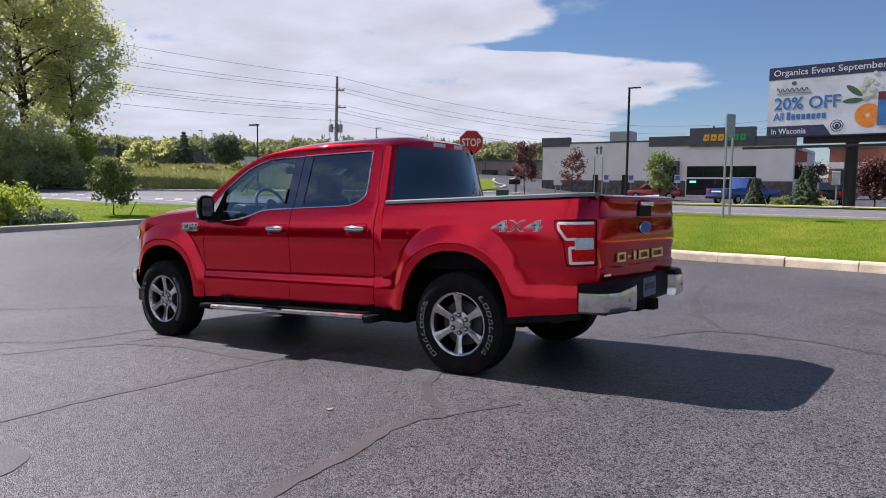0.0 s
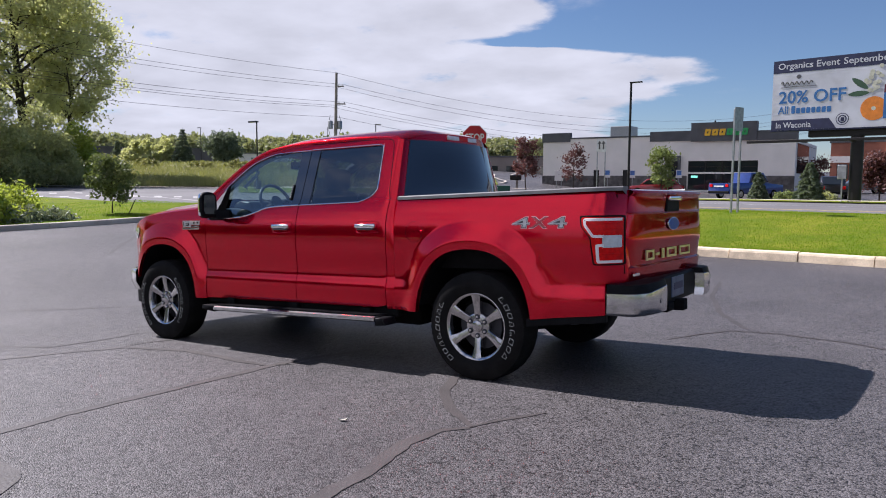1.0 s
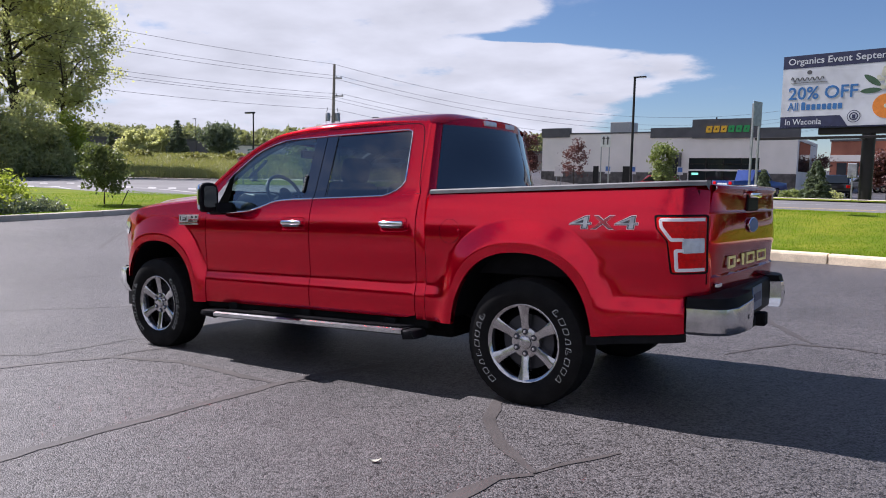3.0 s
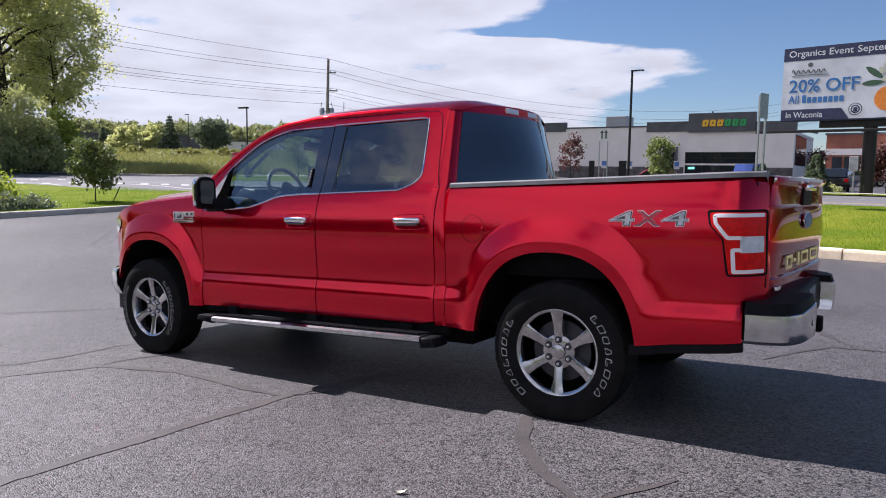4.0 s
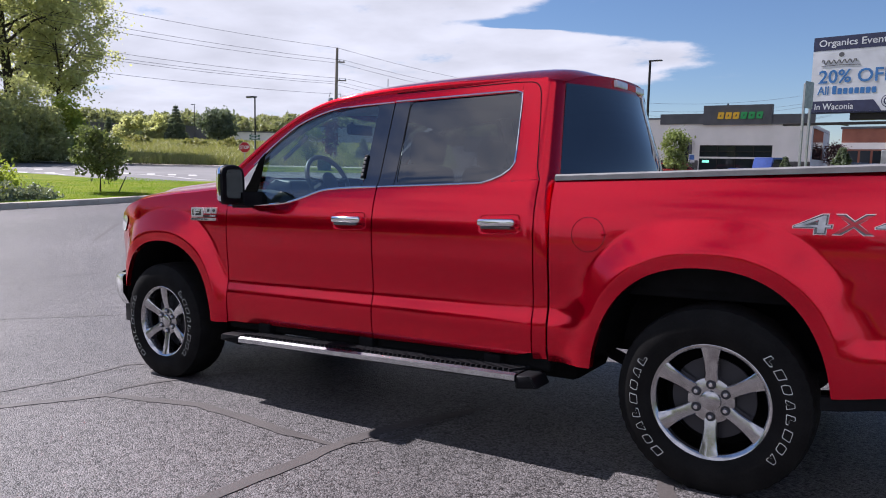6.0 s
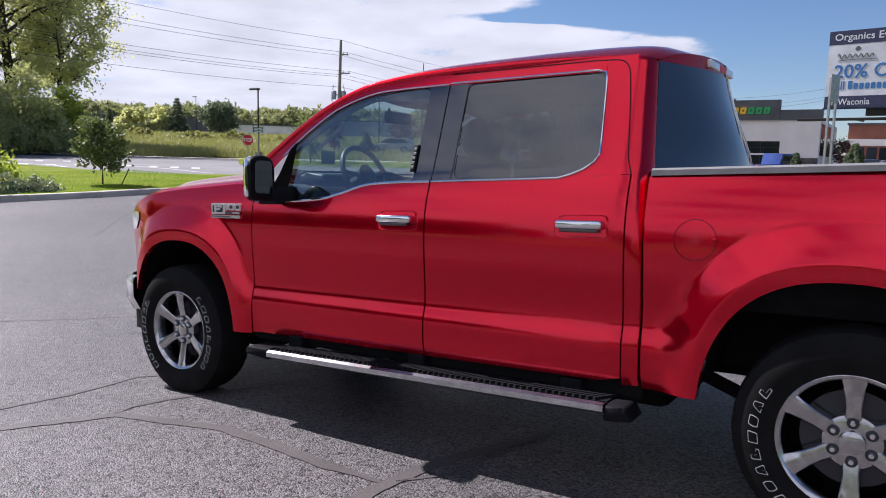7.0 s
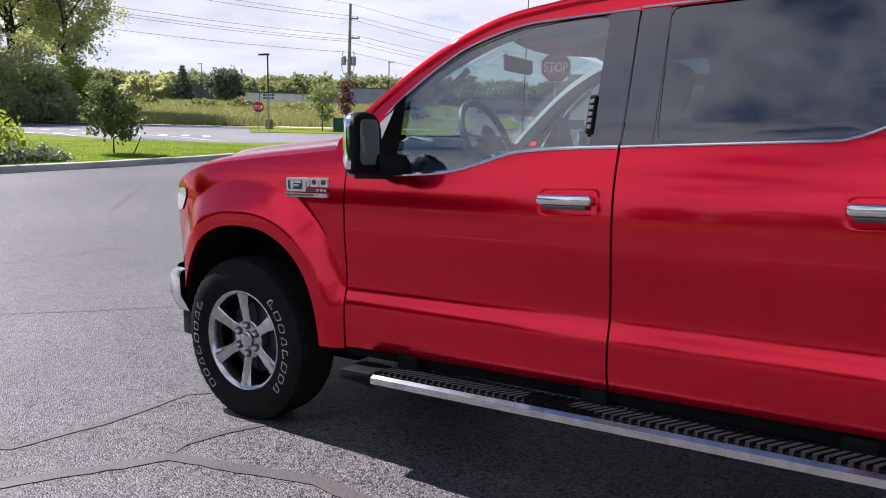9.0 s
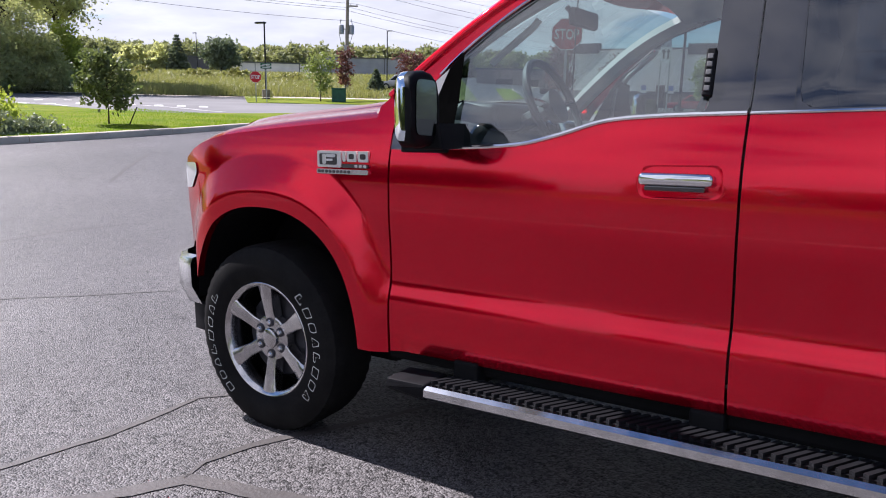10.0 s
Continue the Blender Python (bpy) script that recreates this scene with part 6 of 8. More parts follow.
def spruce(place, height, width, seed, label, leaf=0.10, per=26, mat=NEEDLES, tiers=16):
    rng = np.random.default_rng(seed)
    ob = thing("spruce_tree", Matrix.Translation(place), label, "tree")
    bm = bmesh.new()
    tube(bm, [(0, 0, -0.1), (0, 0, height * 0.98)], [height * 0.02, 0.01], 7)
    cs, sg = [], []
    for k in range(tiers):
        t = k / tiers
        z = height * (0.06 + 0.92 * t)
        r = width / 2 * (1 - t) ** 0.85 * rng.uniform(0.85, 1.1) + 0.02
        m = max(4, int(12 * (1 - t)))
        for j in range(m):
            a = 2 * math.pi * j / m + rng.uniform(0, 0.5)
            rr = r * rng.uniform(0.8, 1.1)
            e = Vector((rr * math.cos(a), rr * math.sin(a), z - 0.22 * rr))
            tube(bm, [(0, 0, z), e], [0.012 * height / 3, 0.004], 4, False)
            for f in (0.35, 0.6, 0.85, 1.0):
                cs.append(tuple(Vector((0, 0, z)).lerp(e, f)))
                sg.append(0.035 * height * (1.1 - 0.6 * t) * 0.6)
    part("trunk", bm, BARK, ob)
    me = scatter_mesh("crown", cs, sg, per, leaf, rng, 0.5, 2.2)
    me.materials.append(mat)
    crown = new("crown", me)
    crown.parent = ob
    return ob


def bush(name, place, width, height, mat, leaf, clumps, per, seed, label, category="bush", kind=""):
    rng = np.random.default_rng(seed)
    a = rng.uniform(0, 2 * math.pi, clumps)
    r = width / 2 * np.sqrt(rng.uniform(0, 1, clumps))
    z = height * rng.uniform(0.08, 1.0, clumps) * np.sqrt(np.clip(1 - (r / (width / 2)) ** 2, 0.08, 1)) * 0.9
    cs = np.stack([r * np.cos(a), r * np.sin(a), z], 1)
    bm = bmesh.new()
    for k in range(14):
        i = int(rng.integers(0, clumps))
        tube(bm, [(cs[i][0] * 0.2, cs[i][1] * 0.2, -0.1), tuple(cs[i])], [0.012, 0.004], 5)
    ob = thing(name, Matrix.Translation(place), label, category)
    part("stems", bm, BARK, ob)
    me = scatter_mesh("leaves", cs, 0.11 * height ** 0.5, per, leaf, rng, 0.9)
    me.materials.append(mat)
    leaves = new("leaves", me)
    leaves.parent = ob
    return ob


def blades(name, places, height, width, mat, rng, label, category, spread=0.12):
    """Upright grass blades, one mesh."""
    p = np.asarray(places, float)
    n = len(p)
    h = height * rng.uniform(0.5, 1.3, (n, 1))
    a = rng.uniform(0, 2 * math.pi, n)
    side = np.stack([np.cos(a), np.sin(a), np.zeros(n)], 1) * width * rng.uniform(0.6, 1.4, (n, 1))
    tip = np.concatenate([rng.normal(0, spread, (n, 2)) * h, h], 1)
    pts = np.stack([p - side / 2, p + side / 2, p + tip], 1).reshape(-1, 3)
    me = bpy.data.meshes.new(name)
    me.from_pydata(pts.tolist(), [], np.arange(3 * n).reshape(-1, 3).tolist())
    me.materials.append(mat)
    return tagged(new(name, me), label, category, kind="stuff")


# the big cottonwoods across the road
tree("cottonwood_tree", polar(-63.2, 86), 26.5, 6.6, LEAF_OLIVE, 0.20, 300, 90, 0.70, 3, "tall olive green cottonwood tree with dark forked trunks", 0.62, 0.25, 0.03, 30)
tree("cottonwood_tree", polar(-61.0, 87), 21.5, 5.0, LEAF_OLIVE, 0.20, 250, 85, 0.64, 4, "broad cottonwood tree with yellowing upper leaves", 0.46, 0.28, 0.02, 28)
tree("cottonwood_tree", polar(-68.3, 83), 29.5, 6.5, LEAF_OLIVE, 0.21, 280, 90, 0.78, 5, "tall olive green cottonwood tree with dark forked trunks", 0.5, 0.22, 0.04, 28)
bush("thicket", polar(-62.6, 63), 5.4, 6.6, LEAF_DARK, 0.13, 312, 75, 6, "dark thicket of shrubs under tall trees")
bush("thicket", polar(-66.0, 61), 7.0, 8.0, LEAF_DARK, 0.13, 364, 75, 7, "dark thicket of shrubs under tall trees")
bush("thicket", polar(-60.5, 67), 3.4, 6.2, LEAF_BRIGHT, 0.13, 156, 75, 8, "bright green shrub beside the dark thicket")
bush("thicket", polar(-70.2, 60), 9.0, 8.0, LEAF_DARK, 0.13, 338, 75, 9, "dark thicket of shrubs under tall trees")
bush("thicket", polar(-67.5, 58), 4.0, 5.0, LEAF_GREEN, 0.13, 156, 75, 10, "green shrub in front of the dark thicket")
# young tree on the lawn, its stake, the bushes by the kerb
tree("young_tree", polar(-58.17, 27.1), 2.2, 0.74, LEAF_YOUNG, 0.075, 95, 30, 0.115, 11, "young round-crowned tree standing on the lawn", 0.028, 0.34, 0.01, 20)
stake = thing("stake", Matrix.Translation(polar(-57.16, 26.6)), "dark slanting stake in the lawn", "stake")
part("post", tube(bmesh.new(), [(-0.05, -0.05, -0.1), (0.16, 0.2, 0.62)], 0.016, 6), BRONZE, stake)
bush("bush", polar(-66.75, 24.3), 2.5, 1.5, LEAF_BRIGHT, 0.075, 170, 44, 12, "yellow-green leafy bush behind the kerb")
bush("bush", polar(-64.21, 25.6), 1.3, 1.45, LEAF_BRIGHT, 0.07, 70, 34, 13, "yellow-green leafy bush behind the kerb")
bush("weed_clump", polar(-64.01, 24.2), 1.6, 0.62, SAGE, 0.06, 120, 30, 14, "grey-green clump of tall weeds")
bush("weed_clump", polar(-62.02, 24.6), 1.3, 0.50, SAGE, 0.06, 90, 30, 15, "grey-green clump of tall weeds")
bush("weed_clump", polar(-60.83, 24.9), 0.6, 0.22, SAGE, 0.05, 30, 24, 16, "low grey-green weeds beside the kerb")
# field beyond the road
rngf = np.random.default_rng(21)
def field_places(n, az0, az1, d0, d1):
    out = []
    az, d = rngf.uniform(az0, az1, n), np.sqrt(rngf.uniform(d0 * d0, d1 * d1, n))
    for a, r in zip(az, d):
        x, y, z = polar(a, r)
        out.append((x, y, z + 0.05))
    return out
drape("field", [polar(-85 + 4 * k, 62)[:2] for k in range(14)], [polar(-85 + 4 * k, 230)[:2] for k in range(14)], FIELD, 0.10, "rough field of tall weeds", "field", 20)
blades("tall_weeds", field_places(26000, -64, -36, 62, 100), 0.50, 0.10, WEED, rngf, "tall yellow-green weeds and grasses of the field", "grass", 0.7)
blades("tall_weeds", field_places(22000, -66, -34, 95, 160), 0.6, 0.2, WEED, rngf, "tall yellow-green weeds and grasses of the field", "grass", 0.7)
blades("cattails", field_places(1500, -62, -40, 61.5, 66), 0.7, 0.09, WEED, rngf, "pale reeds along the road edge", "reeds", 0.2)
for az, d, w, h, sd in ((-55.9, 118, 3.5, 1.6, 30), (-52.0, 110, 5.0, 1.3, 31), (-58.6, 120, 5.0, 2.2, 32), (-49.5, 112, 4.0, 1.7, 33), (-45.6, 105, 6.0, 1.4, 34)):
    bush("shrub", polar(az, d), w, h, WEED, 0.22, 60, 26, sd, "yellow-green shrub in the weedy field")
spruce(polar(-53.32, 150), 7.1, 4.6, 40, "dark blue-green spruce at the field's edge", 0.20, 26, NEEDLES, 13)
tree("pine_tree", polar(-50.46, 150), 6.2, 3.1, NEEDLES, 0.32, 190, 40, 0.55, 41, "broad dark pine tree at the field's edge", 0.22, 0.12, 0.01, 20)
bush("willow", polar(-56.08, 152), 7.5, 5.2, LEAF_OLIVE, 0.34, 150, 34, 42, "yellow-green willow at the field's edge")
bush("willow", polar(-54.60, 152), 4.0, 6.0, LEAF_OLIVE, 0.34, 90, 34, 43, "yellow-green willow at the field's edge")
spruce(polar(-57.75, 158), 4.6, 2.8, 44, "small dark spruce at the field's edge", 0.20, 20, NEEDLES, 10)


def woods(name, az0, az1, d0, d1, h0, h1, count, mat, seed, label, size=0.6, per=26):
    rng = np.random.default_rng(seed)
    cs, sg = [], []
    for k in range(count):
        az, d = rng.uniform(az0, az1), rng.uniform(d0, d1)
        x, y, z = polar(az, d)
        h = rng.uniform(h0, h1)
        w = h * rng.uniform(0.28, 0.42)
        for j in range(30):
            u = rng.normal(0, 1, 3)
            u /= np.linalg.norm(u)
            cs.append((x + u[0] * w, y + u[1] * w, z + h * 0.52 + u[2] * h * 0.44))
            sg.append(0.10 * h)
    me = scatter_mesh(name, cs, sg, per, size, rng)
    me.materials.append(mat)
    return tagged(new(name, me), label, "woods", kind="stuff")


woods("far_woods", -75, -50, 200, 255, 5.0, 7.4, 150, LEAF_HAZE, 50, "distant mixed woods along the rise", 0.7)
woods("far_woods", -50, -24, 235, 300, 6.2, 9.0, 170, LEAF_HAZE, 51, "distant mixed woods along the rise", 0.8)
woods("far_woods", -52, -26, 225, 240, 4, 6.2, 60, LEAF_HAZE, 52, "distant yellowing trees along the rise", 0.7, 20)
# woods and a dry field behind the walk, which the paint and glass mirror
woods("tall_trees", -142, -100, 44, 56, 6.5, 8.5, 46, LEAF_GREEN, 57, "tall trees along the edge of the car park", 0.5, 24)
woods("far_woods", 95, 265, 70, 110, 7, 12, 70, LEAF_GREEN, 53, "row of trees behind the car park", 0.8, 20)
tree("shade_tree", (11.0, 40.0, ground_z(11.0, 40.0)), 3.5, 1.2, LEAF_GREEN, 0.14, 80, 40, 0.28, 55, "round dark green tree beyond the street", 0.16, 0.25, 0.01, 20)
woods("roadside_hedge", 6, 60, 52, 62, 2.6, 4.4, 46, LEAF_GREEN, 56, "hedge and small trees beyond the street", 0.35, 22)
woods("far_woods", 20, 95, 130, 170, 6, 9, 36, LEAF_GREEN, 54, "row of trees behind the dry field", 0.8, 18)
DRY = material("dry_grass", (0.065, 0.062, 0.026), 0.95, vary=0.25, scale=0.4, fine=6, second=(0.048, 0.053, 0.02))
drape("dry_field", [(9.5 + 0.05 * k * k, -60 + 9 * k) for k in range(9)], [(120, -60 + 9 * k) for k in range(9)], DRY, 0.06, "dry golden grass field", "field", 14)
# lawn blades near the kerbs
rngl = np.random.default_rng(60)
def lawn_places(n, kind):
    out = []
    for k in range(n):
        if kind == "north":
            x = rngl.uniform(-8, 6)
            y = right_kerb(x) + 0.24 + 8.5 * rngl.uniform(0, 1) ** 1.6
        else:
            y = rngl.uniform(7, 21)
            x = left_kerb(y) - 0.2 - 9 * rngl.uniform(0, 1) ** 1.5
        out.append((x, y, ground_z(x, y) + (0.165 if kind == "north" else 0.12)))
    return out
GRASS_BLADE = leaf_material("grass_blades", (0.12, 0.21, 0.008), (0.17, 0.235, 0.012), 0.5)
GRASS_BLADE.node_tree.nodes["Principled BSDF"].inputs["Specular IOR Level"].default_value = 0.1
blades("lawn_grass", lawn_places(60000, "north"), 0.045, 0.012, GRASS_BLADE, rngl, "short bright green mown grass", "grass", 0.5)
blades("lawn_grass", lawn_places(36000, "west"), 0.045, 0.014, GRASS_BLADE, rngl, "short bright green mown grass", "grass", 0.5)


# ---------------------------------------------------------------- poles, signs, lamps
LAMP_BASE = material("stained_concrete", (0.20, 0.18, 0.15), 0.9, vary=0.2, scale=3, fine=40, second=(0.14, 0.125, 0.10))


def street_lamp(place, height, arm_dir, label, base_h=0.0, r=0.06):
    ob = thing("street_lamp", Matrix.Translation(place), label, "street lamp", "street lamps")
    part("pole", tube(bmesh.new(), [(0, 0, -0.2), (0, 0, height)], [r, r * 0.85], 10), BRONZE, ob, smooth=True)
    bm = bmesh.new()
    m = pose(0, 0, height - 0.05, 0, 0, arm_dir)
    box(bm, -0.06, 0.78, -0.13, 0.13, -0.03, 0.05, 0.015, m)
    part("lamp_head", bm, BRONZE, ob)
    bm = bmesh.new()
    box(bm, 0.30, 0.72, -0.10, 0.10, -0.04, -0.029, 0.0, m)
    part("lens", bm, LAMP_CLEAR, ob)
    if base_h:
        part("concrete_base", lathe_up(bmesh.new(), [(0.0, -0.3), (0.28, -0.3), (0.28, base_h), (0.24, base_h + 0.02), (0.0, base_h + 0.02)]), LAMP_BASE, ob, smooth=True)
    return ob


def lathe_up(bm, profile, seg=20):
    """Turns (radius, height) pairs about the z axis."""
    rings = [[bm.verts.new((max(r, 1e-4) * math.cos(2 * math.pi * k / seg), max(r, 1e-4) * math.sin(2 * math.pi * k / seg), z)) for k in range(seg)] for r, z in profile]
    for a, b in zip(rings, rings[1:]):
        for k in range(seg):
            bm.faces.new((a[k], a[(k + 1) % seg], b[(k + 1) % seg], b[k]))
    return bm


def text_mesh(body, size, extrude=0.004, bold=0.0):
    """Built-in font as a mesh in the xz plane, reading along +x, from its left foot."""
    cu = bpy.data.curves.new("text", "FONT")
    cu.body, cu.size, cu.extrude, cu.offset = body, size, extrude, bold
    cu.resolution_u = 3
    ob = new("text", cu)
    me = bpy.data.meshes.new_from_object(ob.evaluated_get(bpy.context.evaluated_depsgraph_get()))
    bm = bmesh.new()
    bm.from_mesh(me)
    bpy.data.objects.remove(ob)
    bpy.data.meshes.remove(me)
    bpy.data.curves.remove(cu)
    for v in bm.verts:
        v.co = Vector((v.co.x, -v.co.z, v.co.y))
    return bm


def place_text(name, body, width, height, m, mat, parent, extrude=0.004, bold=0.0):
    """Lettering scaled to a width and cap height, its lower left corner at m."""
    bm = text_mesh(body, 1.0, 0.004, bold)
    x0, x1 = min(v.co.x for v in bm.verts), max(v.co.x for v in bm.verts)
    z0, z1 = min(v.co.z for v in bm.verts), max(v.co.z for v in bm.verts)
    for v in bm.verts:
        v.co = m @ Vector(((v.co.x - x0) / (x1 - x0) * width, v.co.y, (v.co.z - z0) / (z1 - z0) * height))
    return part(name, bm, mat, parent)


x, y, z = polar(-48.0, 58)
street_lamp((x, y, z), 6.05 - z, 180, "black street lamp on a concrete base", 0.7)
x, y, z = (-17.5, 49.95, ground_z(-17.5, 49.95))
street_lamp((x, y, z), 8.44 - z, 0, "tall black car park lamp with one head", 0.0, 0.09)
x, y, z = polar(-38.98, 92)
street_lamp((x, y, z), 8.6 - z, 0, "black street lamp beyond the field", 0.0, 0.07)
x, y, z = polar(-52.04, 140)
street_lamp((x, y, z), 6.8, 180, "thin distant street lamp", 0.0, 0.06)


def stop_sign(place, centre_z, across, yaw, label, far=False):
    ob = thing("stop_sign", Matrix.Translation(place) @ pose(0, 0, 0, 0, 0, yaw), label, "stop sign", "stop signs")
    h = centre_z - place[2]
    r = across / 2 / math.cos(math.pi / 8)
    octo = lambda k: [(k * r * math.cos(math.pi / 8 + i * math.pi / 4), h + k * r * math.sin(math.pi / 8 + i * math.pi / 4)) for i in range(8)]
    bm = bmesh.new()
    box(bm, -0.03, 0.03, 0.015, 0.06, -0.3, h + across * 0.45, 0.0)
    part("post", bm, GALV, ob)
    part("sign_border", prism(bmesh.new(), octo(1.0), 0.004, 0.010), SIGN_WHITE, ob, "white border")
    part("sign_face", prism(bmesh.new(), octo(0.955), -0.002, 0.0038), STOP_RED, ob, "red octagon face")
    place_text("lettering", "STOP", across * 0.80, across * 0.34, Matrix.Translation((-across * 0.40, -0.004, h - across * 0.17)), SIGN_WHITE, ob, bold=0.02)
    return ob


x, y = -11.98, 20.05
stop_sign((x, y, ground_z(x, y)), 2.91, 0.75, 30, "red octagonal stop sign on a steel post")
x, y, z = polar(-48.79, 52)
stop_sign((x, y, z), z + 1.57, 0.68, 48, "red octagonal stop sign below a green street name blade")
blade = thing("street_name_sign", Matrix.Translation((x + 0.4, y + 0.5, z)) @ pose(0, 0, 0, 0, 0, 48), "green street name blades on a post", "street sign")
part("post", tube(bmesh.new(), [(0, 0, -0.2), (0, 0, 2.42)], 0.03, 8), GALV, blade)
GREEN_SIGN = material("sign_green", (0.015, 0.11, 0.06), 0.5, vary=0.05)
for zz in (2.08, 2.27):
    part("name_blade", box(bmesh.new(), -0.33, 0.33, -0.06, -0.045, zz, zz + 0.13, 0.005), GREEN_SIGN, blade)
    part("name_bar", box(bmesh.new(), -0.22, 0.22, -0.068, -0.061, zz + 0.045, zz + 0.085), SIGN_WHITE, blade)


def utility_pole():
    x, y, z = polar(-42.15, 75)
    ob = thing("utility_pole", Matrix.Translation((x, y, z)) @ pose(0, 0, 0, 0, 0, 40), "weathered wooden utility pole with transformers and cross arms", "utility pole")
    top = 12.35 - z
    part("pole", tube(bmesh.new(), [(0, 0, -0.5), (0.10, 0, top * 0.5), (0.22, 0, top)], [0.19, 0.165, 0.12], 12), WOOD_POLE, ob, smooth=True)
    for k, (zz, w) in enumerate(((top - 1.4, 0.75), (top - 3.15, 0.9))):
        part("cross_arm", box(bmesh.new(), 0.15, 0.2 + w, -0.06, 0.06, zz, zz + 0.12, 0.01), WOOD_POLE, ob)
        for dx in (0.45, w + 0.1):
            part("insulator", lathe_up(bmesh.new(), [(0.0, zz + 0.12), (0.05, zz + 0.13), (0.035, zz + 0.20), (0.055, zz + 0.24), (0.0, zz + 0.30)], 8), GALV, ob).location = (dx, 0, 0)
    for dx, dy in ((-0.42, 0.0), (0.50, 0.05)):
        bm = lathe_up(bmesh.new(), [(0.0, top - 5.6), (0.24, top - 5.58), (0.25, top - 4.85), (0.20, top - 4.78), (0.0, top - 4.75)], 14)
        tr = part("transformer", bm, GALV, ob, "grey transformer can", True)
        tr.location = (dx, dy, 0)
    part("bracket", box(bmesh.new(), -0.45, 0.5, -0.03, 0.03, top - 5.2, top - 5.1), GALV, ob)
    part("drop_cable", tube(bmesh.new(), [(-0.5, 0, top - 4.9), (-0.62, 0, top - 5.6), (-0.45, 0, top - 6.4), (0.0, 0.1, top - 6.7), (0.4, 0, top - 6.3), (0.62, 0, top - 5.5)], 0.025, 5), WIRE, ob)
    part("switch_box", box(bmesh.new(), -0.22, 0.28, -0.26, -0.12, top - 7.1, top - 6.6, 0.02), GALV, ob)
    for s1, s2 in ((-0.55, top - 4.75), (0.6, top - 4.75)):
        part("cutout", tube(bmesh.new(), [(s1, 0, s2), (s1 * 0.8, 0, s2 + 0.5)], 0.035, 6), GALV, ob)
    base = ob.matrix_world
    # the wires run past the pole from one distant pole to the next
    left, right = Vector((-58.0, 10.0, 0)), Vector((-13.0, 118.0, 0))
    for dz, dx, sag_l, sag_r, rise_l, rise_r in ((0.0, 0.2, 0.8, 3.4, 1.9, 0.3), (-1.15, 0.85, 0.8, 3.2, 1.7, 0.3), (-1.45, 0.45, 0.8, 3.4, 1.6, 0.2), (-2.9, 1.05, 0.8, 3.0, 1.3, 0.2), (-3.25, 0.6, 0.8, 3.2, 1.3, 0.2), (-3.4, -0.3, 0.8, 3.2, 1.3, 0.2), (-4.4, 0.3, 0.7, 3.0, 1.0, 0.0)):
        hook = base @ Vector((dx, 0, top + dz))
        for end, sag, rise, n in ((left, sag_l, rise_l, 14), (right, sag_r, rise_r, 22)):
            tip = Vector((end.x, end.y, hook.z + rise))
            pts = [hook.lerp(tip, k / n) - Vector((0, 0, sag * 4 * (k / n) * (1 - k / n))) for k in range(n + 1)]
            wire = mesh_object("power_line", tube(bmesh.new(), pts, 0.013, 4), WIRE)
            tagged(wire, "thin dark overhead power line", "power line", "power lines")


utility_pole()
# island with young trees and a green cabinet by the road
drape("island_lawn", [polar(-49.4 + 1.2 * k, 50)[:2] for k in range(13)], [polar(-49.4 + 1.2 * k, 66)[:2] for k in range(13)], LAWN, 0.075, "bright green grass island by the road", "lawn", 8)
drape("island_path", [polar(-47.5 + 1.2 * k, 60.5)[:2] for k in range(9)], [polar(-47.5 + 1.2 * k, 62)[:2] for k in range(9)], CONCRETE, 0.085, "pale concrete path across the grass island", "path", 2)
tree("young_tree", polar(-44.35, 56), 3.6, 0.90, LEAF_GREEN, 0.12, 60, 22, 0.22, 70, "slender young tree with yellow-green leaves", 0.05, 0.3, 0.01, 14)
tree("maroon_tree", polar(-42.58, 58), 4.3, 0.5, LEAF_MAROON, 0.11, 55, 20, 0.17, 71, "slender young tree with dark red leaves", 0.035, 0.35, 0.01, 14)
tree("maroon_tree", polar(-37.33, 84), 4.3, 1.3, LEAF_MAROON, 0.16, 60, 24, 0.3, 72, "young tree with dark red leaves", 0.05, 0.3, 0.01, 14)
spruce(polar(-40.05, 74), 2.3, 2.0, 73, "small dark spruce beside the street", 0.13, 14)
x, y, z = polar(-43.12, 55)
cab = thing("utility_cabinet", Matrix.Translation((x, y, z + 0.15)) @ pose(0, 0, 0, 0, 0, 45), "dark green utility cabinet on the grass", "utility cabinet")
GREEN_BOX = material("cabinet_green", (0.02, 0.10, 0.07), 0.5, vary=0.08)
part("body", box(bmesh.new(), -0.45, 0.45, -0.4, 0.4, -0.1, 0.75, 0.02), GREEN_BOX, cab)
part("lid", box(bmesh.new(), -0.48, 0.48, -0.43, 0.43, 0.75, 0.83, 0.02), GREEN_BOX, cab)
x, y, z = polar(-29.0, 52.5)
cab = thing("utility_cabinet", Matrix.Translation((x, y, z)) @ pose(0, 0, 0, 0, 0, 30), "dark green utility cabinet beside the driveway", "utility cabinet")
part("body", box(bmesh.new(), -0.45, 0.45, -0.35, 0.35, -0.1, 0.50, 0.02), GREEN_BOX, cab)
part("lid", box(bmesh.new(), -0.48, 0.48, -0.38, 0.38, 0.50, 0.58, 0.02), GREEN_BOX, cab)


